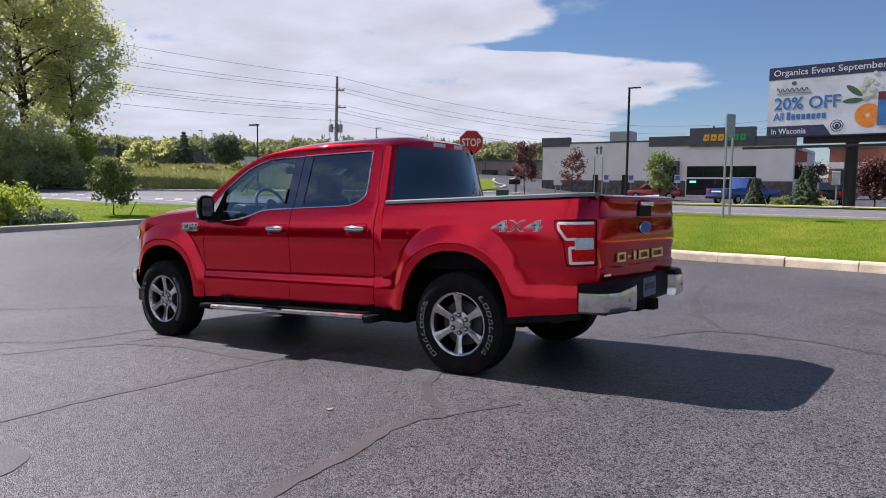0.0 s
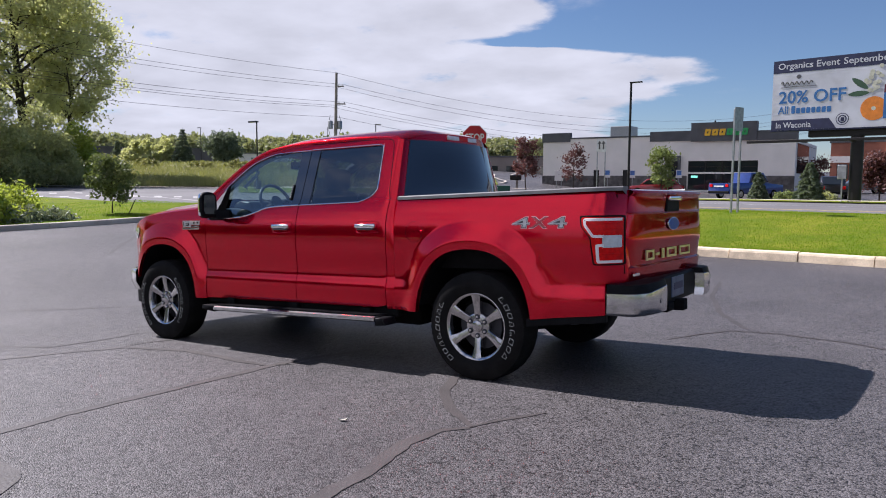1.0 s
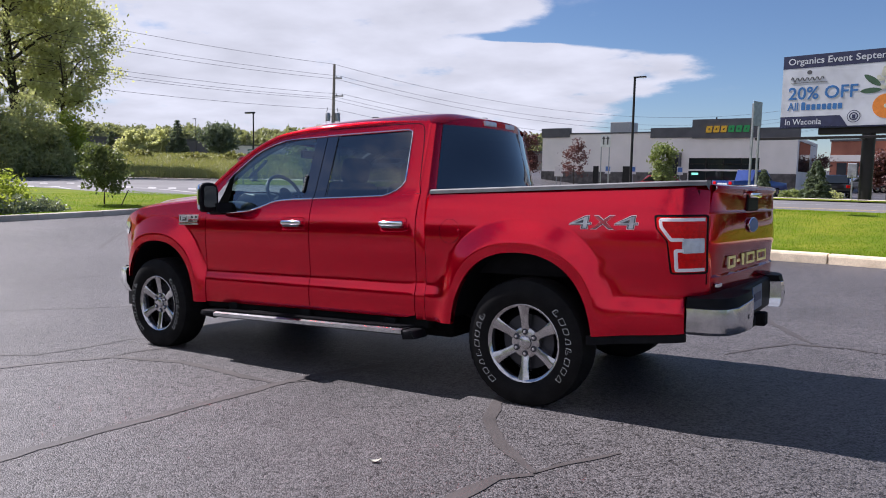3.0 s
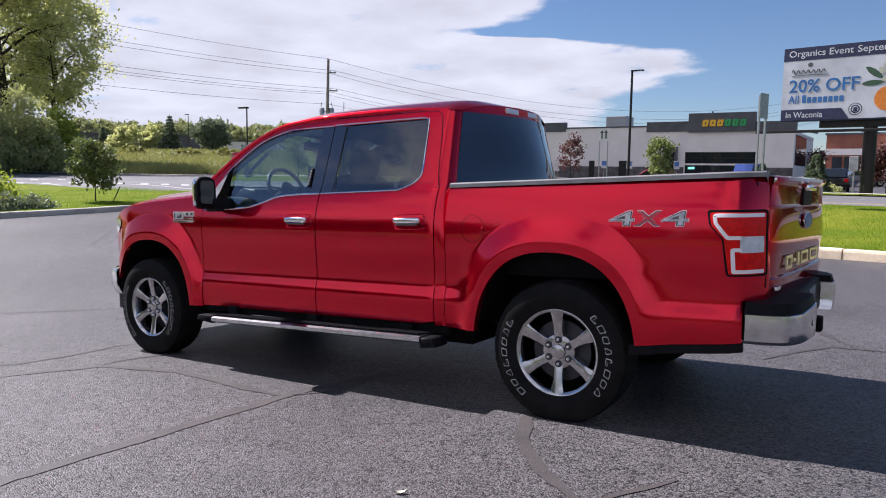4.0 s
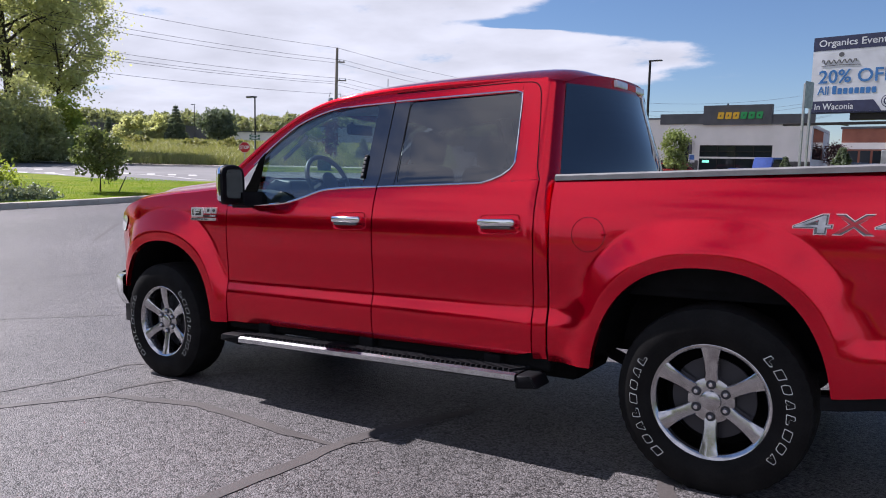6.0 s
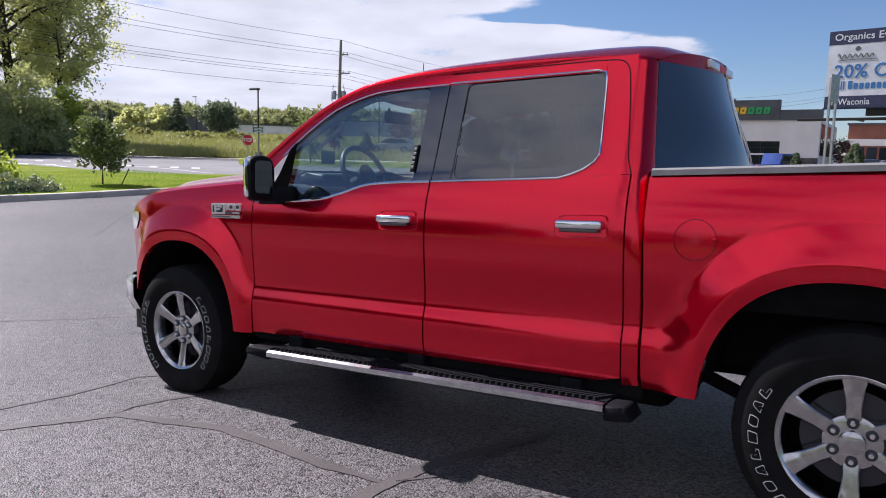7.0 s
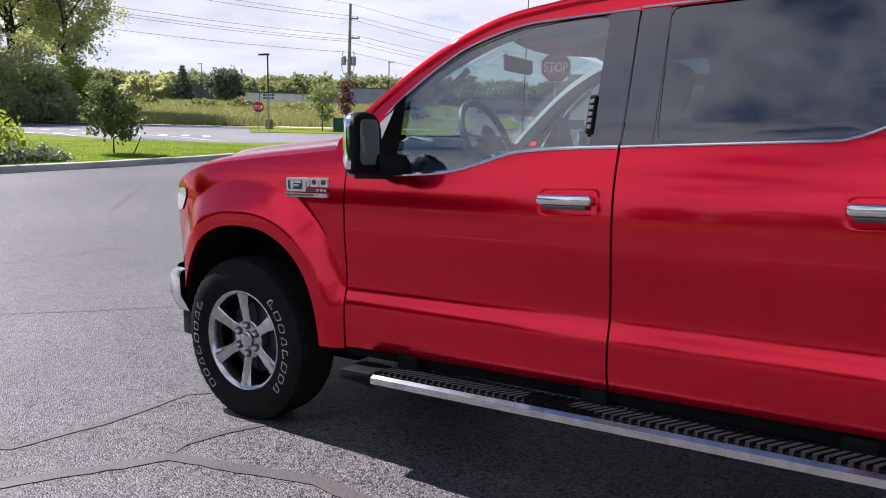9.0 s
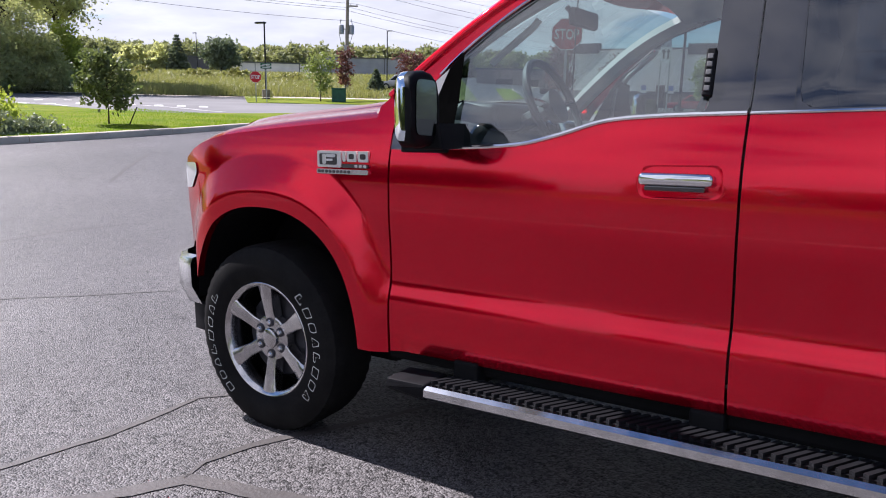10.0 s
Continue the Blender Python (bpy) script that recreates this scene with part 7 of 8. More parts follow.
def sign_posts():
    x, y = -4.58, 22.0
    ob = thing("lane_sign", Matrix.Translation((x, y, ground_z(x, y) + 0.1)) @ pose(0, 0, 0, 0, 0, 72), "grey steel road sign on two posts seen edge on", "road sign")
    for dx, dz in ((-0.17, 0.0), (0.17, 0.0)):
        part("post", box(bmesh.new(), dx - 0.025, dx + 0.025, 0.0, 0.05, -0.4, 2.95, 0.004), GALV, ob)
    part("panel", box(bmesh.new(), -0.22, 0.22, -0.012, 0.0, 2.35, 3.0, 0.004), GALV, ob)
    return ob


sign_posts()


def two_post_sign(az, d, top, w, h, label):
    x, y, z = polar(az, d)
    ob = thing("lane_sign", Matrix.Translation((x, y, z)) @ pose(0, 0, 0, 0, 0, -az), label, "road sign")
    for dx in (-w * 0.4, w * 0.4):
        part("post", box(bmesh.new(), dx - 0.03, dx + 0.03, 0.0, 0.06, -0.3, top - z), GALV, ob)
    part("panel", box(bmesh.new(), -w / 2, w / 2, -0.02, 0.0, top - z - h, top - z), SIGN_WHITE, ob)
    for dx in (-w * 0.2, w * 0.2):
        part("arrow_bar", box(bmesh.new(), dx - 0.04, dx + 0.04, -0.03, -0.021, top - z - h * 0.8, top - z - h * 0.25), WIRE, ob)
        part("arrow_head", prism(bmesh.new(), [(dx - 0.11, top - z - h * 0.35), (dx + 0.11, top - z - h * 0.35), (dx, top - z - h * 0.12)], -0.03, -0.021), WIRE, ob)


def small_sign(az, d, h, colour, label):
    x, y, z = polar(az, d)
    ob = thing("parking_sign", Matrix.Translation((x, y, z)) @ pose(0, 0, 0, 0, 0, -az), label, "sign", "parking signs")
    part("post", box(bmesh.new(), -0.03, 0.03, 0.0, 0.05, -0.3, h), GALV, ob)
    part("panel", box(bmesh.new(), -0.26, 0.26, -0.02, 0.0, h - 0.75, h, 0.005), SIGN_WHITE, ob)
    part("panel_field", box(bmesh.new(), -0.2, 0.2, -0.026, -0.021, h - 0.5, h - 0.08), colour, ob)


SIGN_SKY = material("sign_pale_blue", (0.10, 0.22, 0.55), 0.5, vary=0.05)
for az in (-21.03, -19.18, -15.81):
    small_sign(az, 71, 2.25, SIGN_SKY, "small blue and white parking sign on a post")
x, y, z = polar(-24.7, 69.5)
meter = thing("meter_cabinet", Matrix.Translation((x, y, z)) @ pose(0, 0, 0, 0, 0, 24), "pale grey meter cabinet on two posts", "cabinet")
part("box", box(bmesh.new(), -0.40, 0.40, -0.2, 0.2, 0.9, 1.85, 0.02), STUCCO, meter)
for dx in (-0.22, 0.22):
    part("post", box(bmesh.new(), dx - 0.04, dx + 0.04, -0.04, 0.04, -0.3, 0.9), GALV, meter)
x, y, z = polar(-28.06, 64.2)
mail = thing("mailbox", Matrix.Translation((x, y, z)) @ pose(0, 0, 0, 0, 0, 30), "dark mailbox on a wooden post", "mailbox")
part("box", box(bmesh.new(), -0.50, 0.50, -0.25, 0.25, 0.75, 1.2, 0.08), BRONZE, mail)
part("post", box(bmesh.new(), 0.02, 0.22, -0.06, 0.06, -0.2, 0.75), WOOD_POLE, mail)


two_post_sign(-21.60, 42, 3.92, 0.54, 0.68, "white lane arrow sign on two steel posts")


# ---------------------------------------------------------------- buildings
def shop():
    """Low pale stucco shop with a charcoal parapet, a brick plinth and a wide shop window."""
    ob = thing("shop_building", Matrix.Translation((0, 76, 0)), "pale grey stucco shop with dark parapet and wide windows", "building")
    X = lambda x: -0.28 + (x - 0.85 + 0.28) * 1.228
    Z = lambda z: 1.54 + (z - 0.59 - 1.54) * 1.228
    g = 0.45
    win0, win1, wz0, wz1 = X(-15.85), X(-10.45), g + 0.35, Z(3.91)
    xl, xr = X(-29.1), X(-7.8)
    for a, b, c, d in ((xl, win0, g, Z(6.0)), (win1, xr, g, Z(5.5)), (win0, win1, wz1, Z(5.6)), (win0, win1, g - 0.5, wz0)):
        part("wall", box(bmesh.new(), a, b, 0, 0.35, c, d), STUCCO, ob)
    part("side_wall", box(bmesh.new(), xr - 0.35, xr, 0.35, 15, g, Z(5.5)), STUCCO, ob)
    part("side_wall", box(bmesh.new(), xl, xl + 0.35, 0.35, 15, g, Z(6.0)), STUCCO, ob)
    part("back_wall", box(bmesh.new(), xl, xr, 15, 15.3, g, Z(5.5)), STUCCO, ob)
    part("roof", box(bmesh.new(), xl, xr, 0.35, 15, Z(5.2), Z(5.25)), DARK_CLADDING, ob)
    part("parapet", box(bmesh.new(), xl - 0.1, X(-26.4), -0.12, 0.4, Z(5.75), Z(6.57)), DARK_CLADDING, ob)
    part("coping", box(bmesh.new(), X(-26.4), X(-19.1), -0.08, 0.4, Z(6.0), Z(6.12)), DARK_CLADDING, ob)
    part("parapet", box(bmesh.new(), X(-19.1), X(-15.6), -0.12, 0.4, Z(5.58), Z(6.40)), DARK_CLADDING, ob)
    tower = part("sign_band", box(bmesh.new(), X(-15.65), X(-10.6), -0.30, 0.5, Z(5.5), Z(7.0)), DARK_CLADDING, ob, "charcoal sign band")
    part("parapet", box(bmesh.new(), X(-10.6), xr + 0.15, -0.12, 0.4, Z(5.48), Z(6.25)), DARK_CLADDING, ob)
    # sign: plain letter shapes, three yellow and three green
    SIGN_Y = material("sign_yellow", (0.85, 0.48, 0.03), 0.4)
    SIGN_G = material("sign_leaf_green", (0.03, 0.36, 0.10), 0.4)
    sx0, sx1, sz0, sz1 = X(-14.6), X(-11.2), Z(5.93), Z(6.45)
    w = (sx1 - sx0) / 6
    for k in range(6):
        a = sx0 + k * w
        bm = bmesh.new()
        o = rounded([(a + w * 0.08, sz0), (a + w * 0.86, sz0), (a + w * 0.98, sz1), (a + w * 0.20, sz1)], 0.08, 2)
        i = rounded([(a + w * 0.40, sz0 + 0.22), (a + w * 0.56, sz0 + 0.22), (a + w * 0.66, sz1 - 0.22), (a + w * 0.50, sz1 - 0.22)], 0.03, 2)
        va = [[bm.verts.new((x, yy, z)) for x, z in o] for yy in (-0.42, -0.30)]
        vb = [[bm.verts.new((x, yy, z)) for x, z in i] for yy in (-0.42, -0.30)]
        n = len(o)
        for q in range(n):
            r = (q + 1) % n
            bm.faces.new((va[0][q], va[0][r], vb[0][r], vb[0][q]))
            bm.faces.new((va[0][q], va[1][q], va[1][r], va[0][r]))
        part("letter_shape", bm, SIGN_Y if k < 3 else SIGN_G, tower)
    # plinth
    for a, b in ((xl - 0.02, X(-24.1)), (X(-23.6), X(-21.4)), (X(-20.7), X(-17.4)), (X(-16.5), win0 - 0.1), (win1 + 0.1, xr + 0.02)):
        part("brick_plinth", box(bmesh.new(), a, b, -0.10, 0.0, g - 0.3, Z(2.7)), GREY_BRICK, ob)
    for a, b in ((X(-24.1), X(-23.6)), (X(-21.4), X(-20.7))):
        part("service_door", box(bmesh.new(), a, b, -0.04, 0.0, g, Z(3.2)), BRONZE, ob)
    part("entrance", box(bmesh.new(), X(-17.4), X(-16.45), -0.5, 0.0, g, Z(4.36), 0.02), DARK_CLADDING, ob, "dark framed entrance")
    part("entrance_glass", box(bmesh.new(), X(-17.25), X(-16.6), -0.53, -0.505, g + 0.1, Z(3.9)), WIN_GLASS, ob)
    # shop window
    part("window_pane", box(bmesh.new(), win0, win1, 0.12, 0.14, wz0, wz1), WIN_GLASS, ob)
    for z0, z1 in ((wz0 - 0.05, wz0 + 0.05), (Z(2.86), Z(3.0)), (Z(3.40), Z(3.47)), (wz1 - 0.08, wz1)):
        part("window_rail", box(bmesh.new(), win0, win1, 0.03, 0.11, z0, z1), STUCCO if z0 == Z(2.86) else BRONZE, ob)
    for k in range(5):
        a = win0 + (win1 - win0) * k / 4
        part("window_mullion", box(bmesh.new(), a - 0.04, a + 0.04, 0.04, 0.118, wz0, wz1), BRONZE, ob)
    part("open_sign", box(bmesh.new(), win0 + 0.3, win0 + 0.95, 0.08, 0.10, Z(2.53), Z(2.72)), material("lit_sign", (0.25, 0.8, 0.6), 0.5, emit=0.6), ob)
    part("roof_unit", box(bmesh.new(), X(-23.9), X(-22.0), 4, 6.5, Z(5.3), Z(7.25), 0.05), GALV, ob, "grey rooftop air unit")
    part("vent_pipe", tube(bmesh.new(), [(X(-14.4), 3, Z(5.3)), (X(-14.4), 3, Z(7.35))], 0.08, 8), BRONZE, ob)
    # glazed corner on the side
    part("side_glazing", box(bmesh.new(), xr + 0.003, xr + 0.03, 1.0, 9.0, Z(2.9), Z(5.2)), WIN_GLASS, ob)


shop()


def brick_store():
    x, y = -10.5, 105.0
    z = ground_z(x, y) - 0.3
    ob = thing("brick_building", Matrix.Translation((x, y, z)) @ pose(0, 0, 0, 0, 0, -4), "long red brick store with a pale band", "building")
    part("wall", box(bmesh.new(), 0, 26, 0, 14, 0, 5.6), RED_BRICK, ob)
    part("pale_band", box(bmesh.new(), -0.05, 26.05, -0.08, 14.05, 3.1, 3.9), STUCCO, ob)
    part("coping", box(bmesh.new(), -0.15, 26.15, -0.15, 14.15, 5.6, 5.85), DARK_CLADDING, ob)
    part("tower", box(bmesh.new(), 6.5, 13, -0.8, 6, 0, 7.2), STUCCO, ob, "pale tower with a blue sign")
    part("tower_sign", box(bmesh.new(), 8.2, 10.6, -0.95, -0.81, 4.3, 6.6), material("sign_blue", (0.03, 0.10, 0.42), 0.4), ob)
    for k in range(4):
        part("window", box(bmesh.new(), 0.8 + 1.35 * k, 1.9 + 1.35 * k, -0.10, -0.085 + 0.02, 0.6, 2.9), WIN_GLASS, ob)


brick_store()


def low_hall(name, az0, az1, d, z0, z1, mat, label, depth=20):
    x0, y0, g0 = polar(az0, d)
    x1, y1, g1 = polar(az1, d)
    dirn = Vector((x1 - x0, y1 - y0, 0))
    ob = thing(name, Matrix.Translation((x0, y0, 0)) @ pose(0, 0, 0, 0, 0, math.degrees(math.atan2(dirn.y, dirn.x))), label, "building")
    L = dirn.length
    part("wall", box(bmesh.new(), 0, L, 0, depth, z0 - 1.5, z1), mat, ob)
    part("coping", box(bmesh.new(), -0.2, L + 0.2, -0.2, depth + 0.2, z1, z1 + 0.25), DARK_CLADDING, ob)
    n = max(2, int(L / 8))
    for k in range(n):
        a = L * (k + 0.5) / n
        part("wall_joint", box(bmesh.new(), a - 0.08, a + 0.08, -0.06, 0.0, z0 - 1, z1), DARK_CLADDING, ob)
    return ob, L


low_hall("warehouse", -49.57, -43.27, 190, 5.6, 8.2, material("pale_wall", (0.88, 0.82, 0.80), 0.9, vary=0.06, scale=0.3, fine=5), "long low pale warehouse")
low_hall("warehouse", -43.17, -37.04, 195, 6.2, 10.2, material("blue_grey_wall", (0.36, 0.37, 0.42), 0.9, vary=0.06, scale=0.3, fine=5), "long low blue-grey warehouse")
low_hall("warehouse", -59.54, -51.15, 185, 5.5, 8.9, material("dusky_wall", (0.13, 0.12, 0.13), 0.9, vary=0.06, scale=0.3, fine=5), "dusky low building behind trees")
ob, L = low_hall("low_shop", -32.09, -25.37, 120, 1.8, 5.5, material("taupe_wall", (0.26, 0.22, 0.20), 0.9, vary=0.06, scale=0.3, fine=5), "low taupe building behind the driveway")
for k in range(3):
    part("window", box(bmesh.new(), 3 + 4 * k, 5.6 + 4 * k, -0.08, -0.062, 2.1, 4.1), WIN_GLASS, ob)


def billboard():
    left = Vector((-6.5, 38.45, 0))
    z0, z1, L = 4.04, 7.29, 7.45
    ob = thing("billboard", Matrix.Translation(left) @ pose(0, 0, 0, 0, 0, -9.3), "large roadside billboard on a dark steel pole", "billboard")
    NAVY = material("billboard_navy", (0.030, 0.035, 0.085), 0.6, vary=0.05)
    PALE = material("billboard_white", (0.62, 0.64, 0.68), 0.6, vary=0.03, scale=1)
    BLUE = material("billboard_blue", (0.04, 0.17, 0.42), 0.6, vary=0.04)
    ORANGE = material("billboard_orange", (0.80, 0.25, 0.03), 0.6, vary=0.1)
    GREENL = material("billboard_leaf", (0.05, 0.11, 0.06), 0.6, vary=0.1)
    CREAM = material("billboard_cream", (0.62, 0.62, 0.48), 0.6, vary=0.15)
    part("panel", box(bmesh.new(), 0, L, 0.0, 0.25, z0, z1), PALE, ob)
    part("frame", box(bmesh.new(), -0.05, L + 0.05, 0.02, 0.30, z0 - 0.06, z0), NAVY, ob)
    part("top_band", box(bmesh.new(), 0, L, -0.006, -0.001, z1 - 0.58, z1), NAVY, ob)
    part("low_band", prism(bmesh.new(), [(0, z0), (2.85, z0), (2.72, z0 + 0.20), (2.52, z0 + 0.48), (0, z0 + 0.48)], -0.006, -0.001), NAVY, ob)
    M = lambda x, z: Matrix.Translation((x, -0.007, z))
    for word, wx, ww in (("Organics", 0.22, 1.52), ("Event", 1.90, 0.97), ("September", 3.02, 1.95)):
        place_text("top_lettering", word, ww, 0.38 if word != "Event" else 0.30, M(wx, z1 - (0.50 if word != "Event" else 0.42)), PALE, ob, bold=0.012)
    place_text("offer_lettering", "20% OFF", 2.88, 0.58, M(0.30, z0 + 1.24), BLUE, ob, bold=0.016)
    place_text("all_lettering", "All", 0.46, 0.36, M(0.28, z0 + 0.76), BLUE, ob, bold=0.012)
    for k in range(8):
        w = 0.22
        part("word_bar", prism(bmesh.new(), rounded([(0.88 + w * k, z0 + 0.76), (0.88 + w * k + 0.17, z0 + 0.76), (0.88 + w * k + 0.17, z0 + (1.12 if k == 0 else 1.02)), (0.88 + w * k, z0 + (1.12 if k == 0 else 1.02))], 0.04, 2), -0.007, -0.002), BLUE, ob)
    place_text("town_lettering", "In Waconia", 1.55, 0.27, M(0.22, z0 + 0.10), PALE, ob, bold=0.01)
    # script word mark as a plain wavy stroke, with a small apple shape above
    pts = [(0.38 + 0.042 * k, -0.006, z0 + 2.17 + 0.12 * math.sin(k * 1.25) * (1.0 if k < 6 else 0.7)) for k in range(34)]
    part("word_mark", tube(bmesh.new(), pts, 0.022, 5), WIRE, ob)
    part("word_rule", tube(bmesh.new(), [(0.38, -0.005, z0 + 2.0), (1.1, -0.005, z0 + 2.02), (1.9, -0.005, z0 + 1.99)], 0.012, 5), WIRE, ob)
    part("apple_mark", prism(bmesh.new(), [(1.15 + 0.11 * math.cos(a), z0 + 2.46 + 0.10 * math.sin(a)) for a in span(0, 5.9, 12)], -0.006, -0.001), WIRE, ob)
    # round seal
    for r0, r1 in ((0.27, 0.24), (0.18, 0.13)):
        bm = bmesh.new()
        a = [bm.verts.new((3.08 + r0 * math.cos(t), -0.010, z0 + 0.40 + r0 * math.sin(t))) for t in span(0, 2 * math.pi, 28)[:-1]]
        b = [bm.verts.new((3.08 + r1 * math.cos(t), -0.010, z0 + 0.40 + r1 * math.sin(t))) for t in span(0, 2 * math.pi, 28)[:-1]]
        for k in range(28):
            bm.faces.new((a[k], a[(k + 1) % 28], b[(k + 1) % 28], b[k]))
        part("seal_ring", bm, NAVY, ob)
    part("seal_mark", box(bmesh.new(), 3.01, 3.15, -0.010, -0.004, z0 + 0.30, z0 + 0.48), NAVY, ob)
    # orange, leaves and blossom
    part("orange", prism(bmesh.new(), [(4.30 + 0.52 * math.cos(a), z0 + 0.80 + 0.52 * math.sin(a)) for a in span(0, 2 * math.pi, 32)[:-1]], -0.008, -0.002), ORANGE, ob)
    part("orange_core", prism(bmesh.new(), [(4.30 + 0.09 * math.cos(a), z0 + 0.80 + 0.09 * math.sin(a)) for a in span(0, 2 * math.pi, 16)[:-1]], -0.011, -0.0085), CREAM, ob)
    for cx, cz, ln, wd, rot in ((3.68, z0 + 1.48, 0.42, 0.12, 0.05), (3.72, z0 + 1.92, 0.42, 0.13, -0.65)):
        o = []
        for a in span(0, 2 * math.pi, 24)[:-1]:
            u, v = ln * math.cos(a), wd * math.sin(a) * abs(math.sin(a)) ** 0.4
            o.append((cx + u * math.cos(rot) - v * math.sin(rot), cz + u * math.sin(rot) + v * math.cos(rot)))
        part("leaf_shape", prism(bmesh.new(), o, -0.008, -0.002), GREENL, ob)
    rng = np.random.default_rng(5)
    for k in range(26):
        cx, cz, r = 4.40 + rng.normal(0, 0.22), z0 + 1.95 + rng.normal(0, 0.28), rng.uniform(0.05, 0.11)
        part("blossom", prism(bmesh.new(), [(cx + r * math.cos(a), cz + r * math.sin(a)) for a in span(0, 2 * math.pi, 7)[:-1]], -0.012 - 0.0004 * k, -0.004), CREAM, ob)
    part("package", box(bmesh.new(), 4.68, 6.6, -0.026, -0.002, z0 + 0.35, z0 + 1.45), BLUE, ob)
    part("package_lid", box(bmesh.new(), 4.68, 6.6, -0.028, -0.002, z0 + 1.45, z0 + 1.8), material("billboard_maroon", (0.10, 0.02, 0.04), 0.6), ob)
    # catwalk, pole, box
    part("catwalk", box(bmesh.new(), -0.8, L + 0.3, -0.9, -0.75, z0 - 0.62, z0 - 0.50, 0.02), BRONZE, ob)
    for k in range(4):
        part("catwalk_arm", box(bmesh.new(), 1.5 + 2 * k, 1.58 + 2 * k, -0.8, 0.3, z0 - 0.62, z0 - 0.54), BRONZE, ob)
    part("beam", box(bmesh.new(), 1.6, L - 1.5, 0.27, 0.75, z0 - 0.35, z0 + 0.15), BRONZE, ob)
    g = ground_z(-2.9, 38.0)
    part("pole", tube(bmesh.new(), [(3.62, 0.55, g - 0.4), (3.62, 0.55, z0 + 1.5)], 0.27, 20), BRONZE, ob, smooth=True)
    part("meter_box", box(bmesh.new(), 2.95, 3.33, 0.15, 0.4, g + 1.1, g + 1.75, 0.03), GALV, ob)
    part("meter_post", box(bmesh.new(), 3.11, 3.17, 0.25, 0.31, g - 0.2, g + 1.1), GALV, ob)


billboard()


# ---------------------------------------------------------------- roadside cars, trees
def car(place, yaw, colour, length, height, label, name="parked_car", pickup=False):
    ob = thing(name, Matrix.Translation(place) @ pose(0, 0, 0, 0, 0, yaw), label, "car")
    L, W = length, 0.92
    mat = material("car_paint", colour, 0.3, coat=1.0, vary=0.03)
    hood = 0.52 * height + 0.08
    prof = [(0.02, 0.35), (0.0, 0.62), (0.06, hood - 0.06), (L * 0.24, hood + 0.03), (L * 0.26, hood + 0.05), (L * 0.80, hood + 0.08), (L - 0.04, hood + 0.05), (L, 0.60), (L - 0.03, 0.35)]
    part("body", prism(bmesh.new(), prof, -W, W, 0.06), mat, ob, smooth=True, angle=50)
    if pickup:
        cab = [(L * 0.24, hood + 0.03), (L * 0.36, height), (L * 0.58, height), (L * 0.62, hood + 0.05)]
    else:
        cab = [(L * 0.22, hood + 0.03), (L * 0.36, height - 0.03), (L * 0.45, height), (L * 0.82, height - 0.04), (L * 0.95, hood + 0.07)]
    part("cabin", prism(bmesh.new(), cab, -W * 0.82, W * 0.82, 0.05), mat, ob, smooth=True, angle=50)
    cx = sum(p[0] for p in cab) / len(cab)
    cz = (hood + height) / 2
    inner = [(cx + (x - cx) * 0.86, cz + (z - cz) * 0.72) for x, z in cab]
    for s in (-1, 1):
        part("side_window", prism(bmesh.new(), inner, s * (W * 0.82 + 0.002), s * (W * 0.82 + 0.012)), WIN_GLASS, ob)
        part("tail_lamp", box(bmesh.new(), L - 0.02, L + 0.02, s * W * 0.72 - 0.12, s * W * 0.72 + 0.12, hood - 0.22, hood - 0.02, 0.01), LAMP_RED, ob)
        for x in (L * 0.19, L * 0.80):
            bm = lathe(bmesh.new(), [(-0.10, 0.0), (-0.10, 0.30), (-0.07, 0.335), (0.07, 0.335), (0.10, 0.30), (0.10, 0.0)], 24)
            w = part("wheel", bm, RUBBER, ob, smooth=True)
            w.location = (x, s * (W - 0.08), 0.335)
            bm = lathe(bmesh.new(), [(0.105, 0.0), (0.105, 0.20), (0.09, 0.22)], 20)
            part("rim", bm, ALLOY, w)
            bm = lathe(bmesh.new(), [(-0.105, 0.0), (-0.105, 0.20), (-0.09, 0.22)], 20)
            part("rim", bm, ALLOY, w)
    if not pickup:
        part("rear_window", prism(bmesh.new(), [(L * 0.835, height - 0.07), (L * 0.845, height - 0.07), (L * 0.953, hood + 0.12), (L * 0.943, hood + 0.12)], -W * 0.7, W * 0.7), WIN_GLASS, ob)
    for s in (-1, 1):
        part("head_lamp", box(bmesh.new(), -0.01, 0.06, s * W * 0.74 - 0.15, s * W * 0.74 + 0.15, hood - 0.24, hood - 0.08, 0.02), LAMP_CLEAR, ob)
    part("grille", box(bmesh.new(), -0.015, 0.05, -W * 0.52, W * 0.52, hood - 0.34, hood - 0.08, 0.02), BLACK_PLASTIC, ob)
    part("front_bumper", box(bmesh.new(), -0.07, 0.05, -W * 0.97, W * 0.97, 0.36, 0.56, 0.03), SATIN_CHROME if pickup else BLACK_PLASTIC, ob)
    if pickup:
        part("windscreen", prism(bmesh.new(), [(L * 0.252, hood + 0.10), (L * 0.262, hood + 0.12), (L * 0.352, height - 0.06), (L * 0.342, height - 0.06)], -W * 0.72, W * 0.72), WIN_GLASS, ob)
        part("name_bar", box(bmesh.new(), L + 0.002, L + 0.012, -0.42, 0.42, hood - 0.22, hood - 0.12), SIGN_WHITE, ob)
    part("rear_bumper", box(bmesh.new(), L - 0.02, L + 0.07, -W * 0.95, W * 0.95, 0.38, 0.55, 0.03), BLACK_PLASTIC, ob)
    return ob


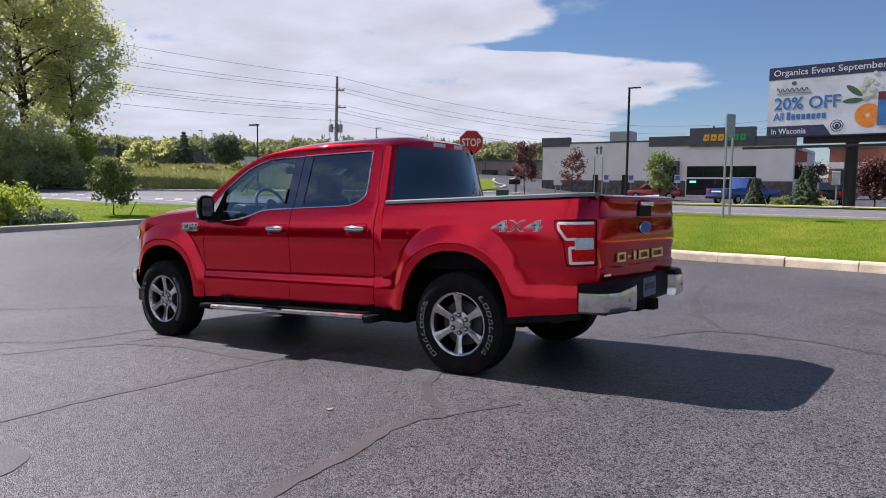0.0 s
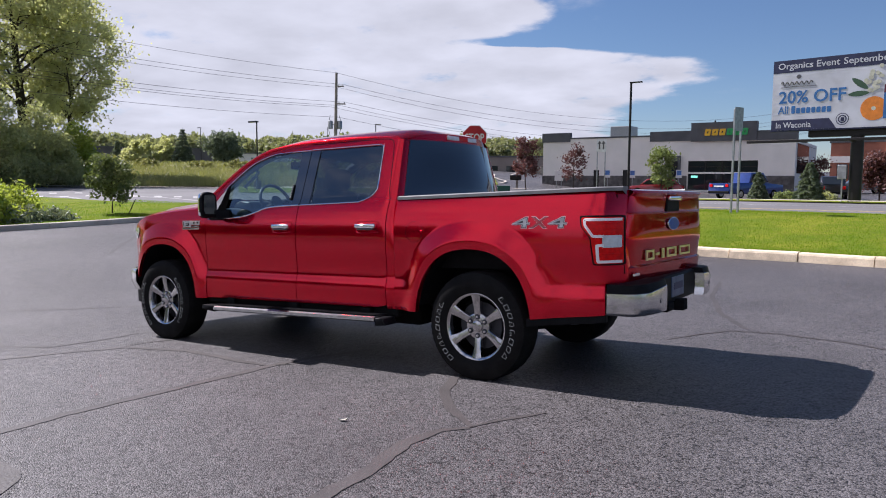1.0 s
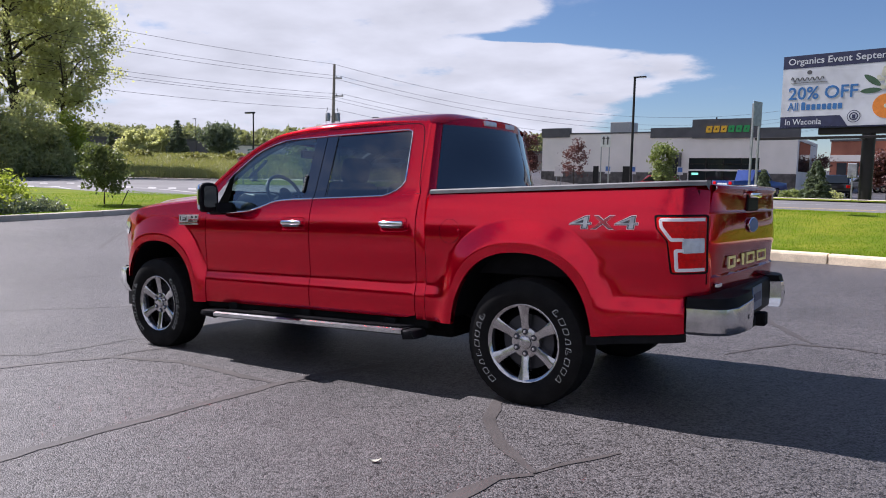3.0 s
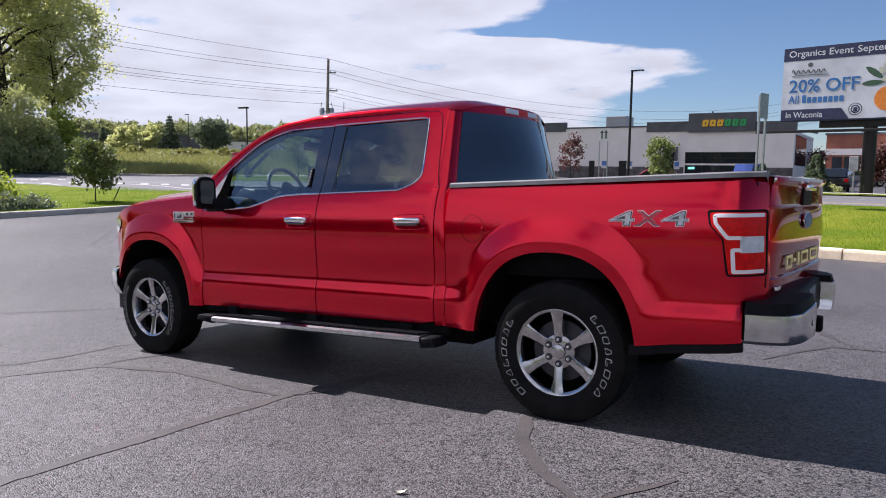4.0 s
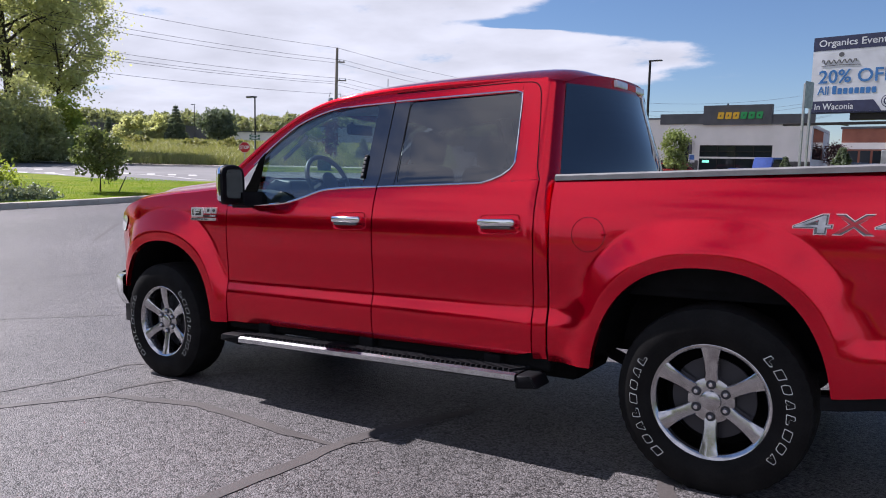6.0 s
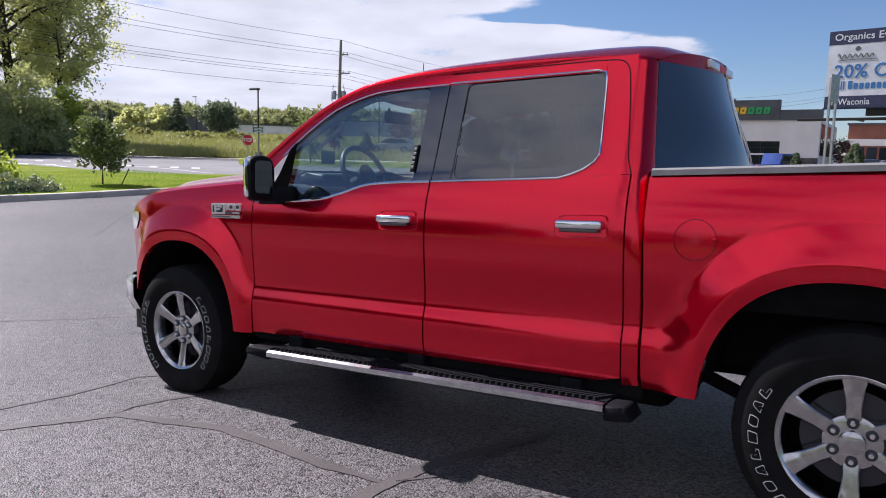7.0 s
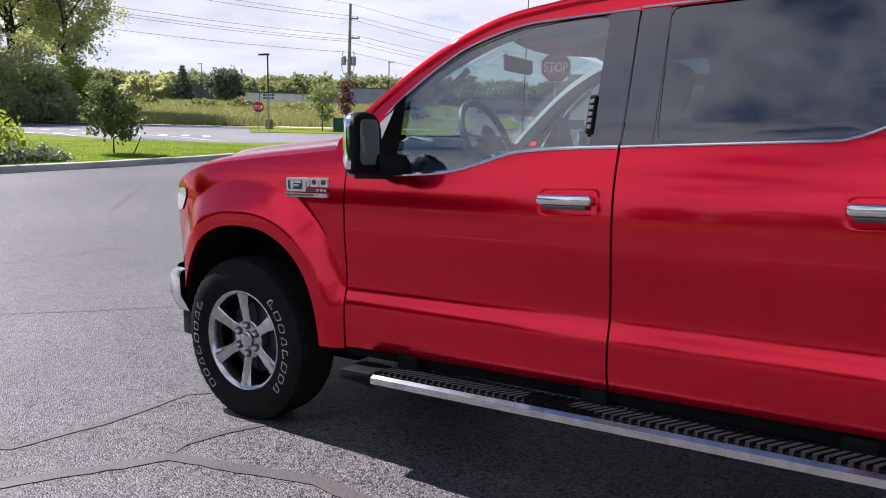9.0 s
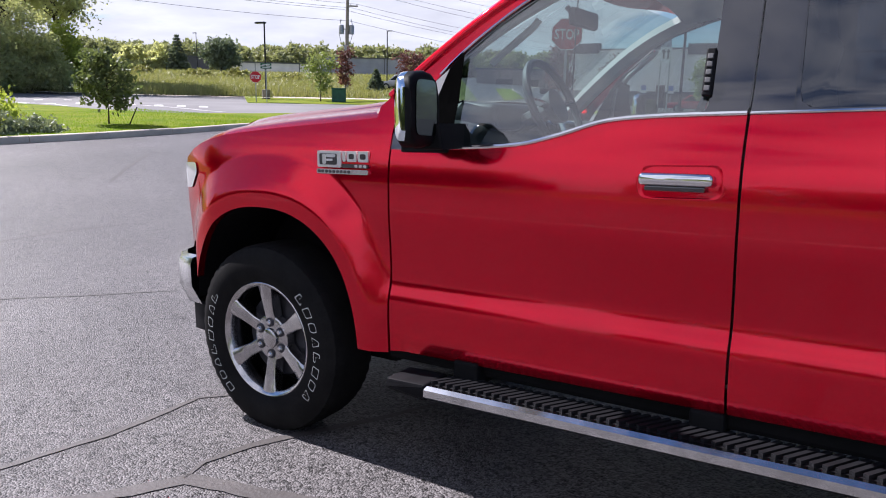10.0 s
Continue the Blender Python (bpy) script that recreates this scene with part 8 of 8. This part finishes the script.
x, y, z = polar(-19.42, 68)
car((x, y, z), 10, (0.35, 0.012, 0.02), 4.7, 1.45, "red parked car in front of the shop")
x, y, z = polar(-9.4, 59)
car((x, y, z), -117, (0.015, 0.045, 0.22), 5.8, 1.85, "blue parked pickup truck in front of the shop", "parked_pickup", True)
x, y, z = polar(-5.75, 63)
car((x, y, z), -82, (0.012, 0.012, 0.014), 4.6, 1.65, "dark estate car beyond the roadside shrubs")
x, y, z = polar(-5.42, 78)
car((x, y, z), 20, (0.10, 0.10, 0.11), 4.6, 1.6, "grey parked car in front of the brick store")
x, y, z = polar(-39.66, 78)
car((x, y, z + 0.2), 20, (0.35, 0.36, 0.38), 4.7, 1.5, "silver car beside the far street")

tree("maroon_tree", polar(-27.25, 62), 4.9, 0.95, LEAF_MAROON, 0.14, 80, 24, 0.20, 80, "young tree with dark red leaves by the driveway", 0.06, 0.28, 0.01, 18)
tree("maroon_tree", polar(-23.58, 64), 4.9, 1.0, LEAF_MAROON, 0.13, 55, 18, 0.20, 81, "thin young tree with dark red leaves", 0.05, 0.28, 0.01, 16)
tree("young_tree", polar(-17.13, 66), 4.6, 0.95, LEAF_GREEN, 0.15, 90, 28, 0.22, 82, "young green tree in front of the shop", 0.06, 0.22, 0.01, 18)
tree("maroon_tree", polar(-2.84, 48), 3.0, 0.95, LEAF_MAROON, 0.12, 130, 34, 0.22, 83, "round young tree with dark red leaves", 0.05, 0.25, 0.01, 18)
tree("maroon_tree", polar(-6.3, 86), 3.6, 0.8, LEAF_MAROON, 0.16, 36, 22, 0.3, 84, "young tree with dark red leaves before the brick store", 0.05, 0.25, 0.01, 14)
spruce(polar(-10.39, 48), 1.75, 1.15, 85, "small blue-green spruce at the roadside", 0.09, 14)
spruce(polar(-7.11, 46), 2.25, 1.75, 86, "blue-green spruce at the roadside", 0.10, 16)
bush("shrub", polar(-6.0, 50), 1.2, 0.55, LEAF_DARK, 0.08, 36, 24, 87, "low dark shrubs at the roadside")
bush("shrub", polar(-8.60, 50), 1.4, 0.6, LEAF_GREEN, 0.09, 40, 24, 88, "low green shrubs at the roadside")


# dry leaf on the asphalt
bm = bmesh.new()
rows = [[bm.verts.new((0.05 * u, 0.022 * v * (1 - u * u) + 0.01 * u * u, 0.012 * v * v + 0.016 * u * u + 0.004)) for v in (-1, -0.3, 0.3, 1)] for u in (-0.98, -0.5, 0, 0.5, 0.98)]
for a, b in zip(rows, rows[1:]):
    for k in range(3):
        bm.faces.new((a[k], a[k + 1], b[k + 1], b[k]))
leaf = raw_object("dry_leaf", bm, material("dry_leaf", (0.70, 0.66, 0.55), 0.6, vary=0.1, scale=20, fine=80), True)
leaf.matrix_world = LOT @ pose(3.53 - 6.483, -2.26 + 5.93, 0.0, 0, 0, 35) @ Matrix.Scale(0.65, 4)
tagged(leaf, "small pale curled leaf lying on asphalt", "leaf")

build_badges()
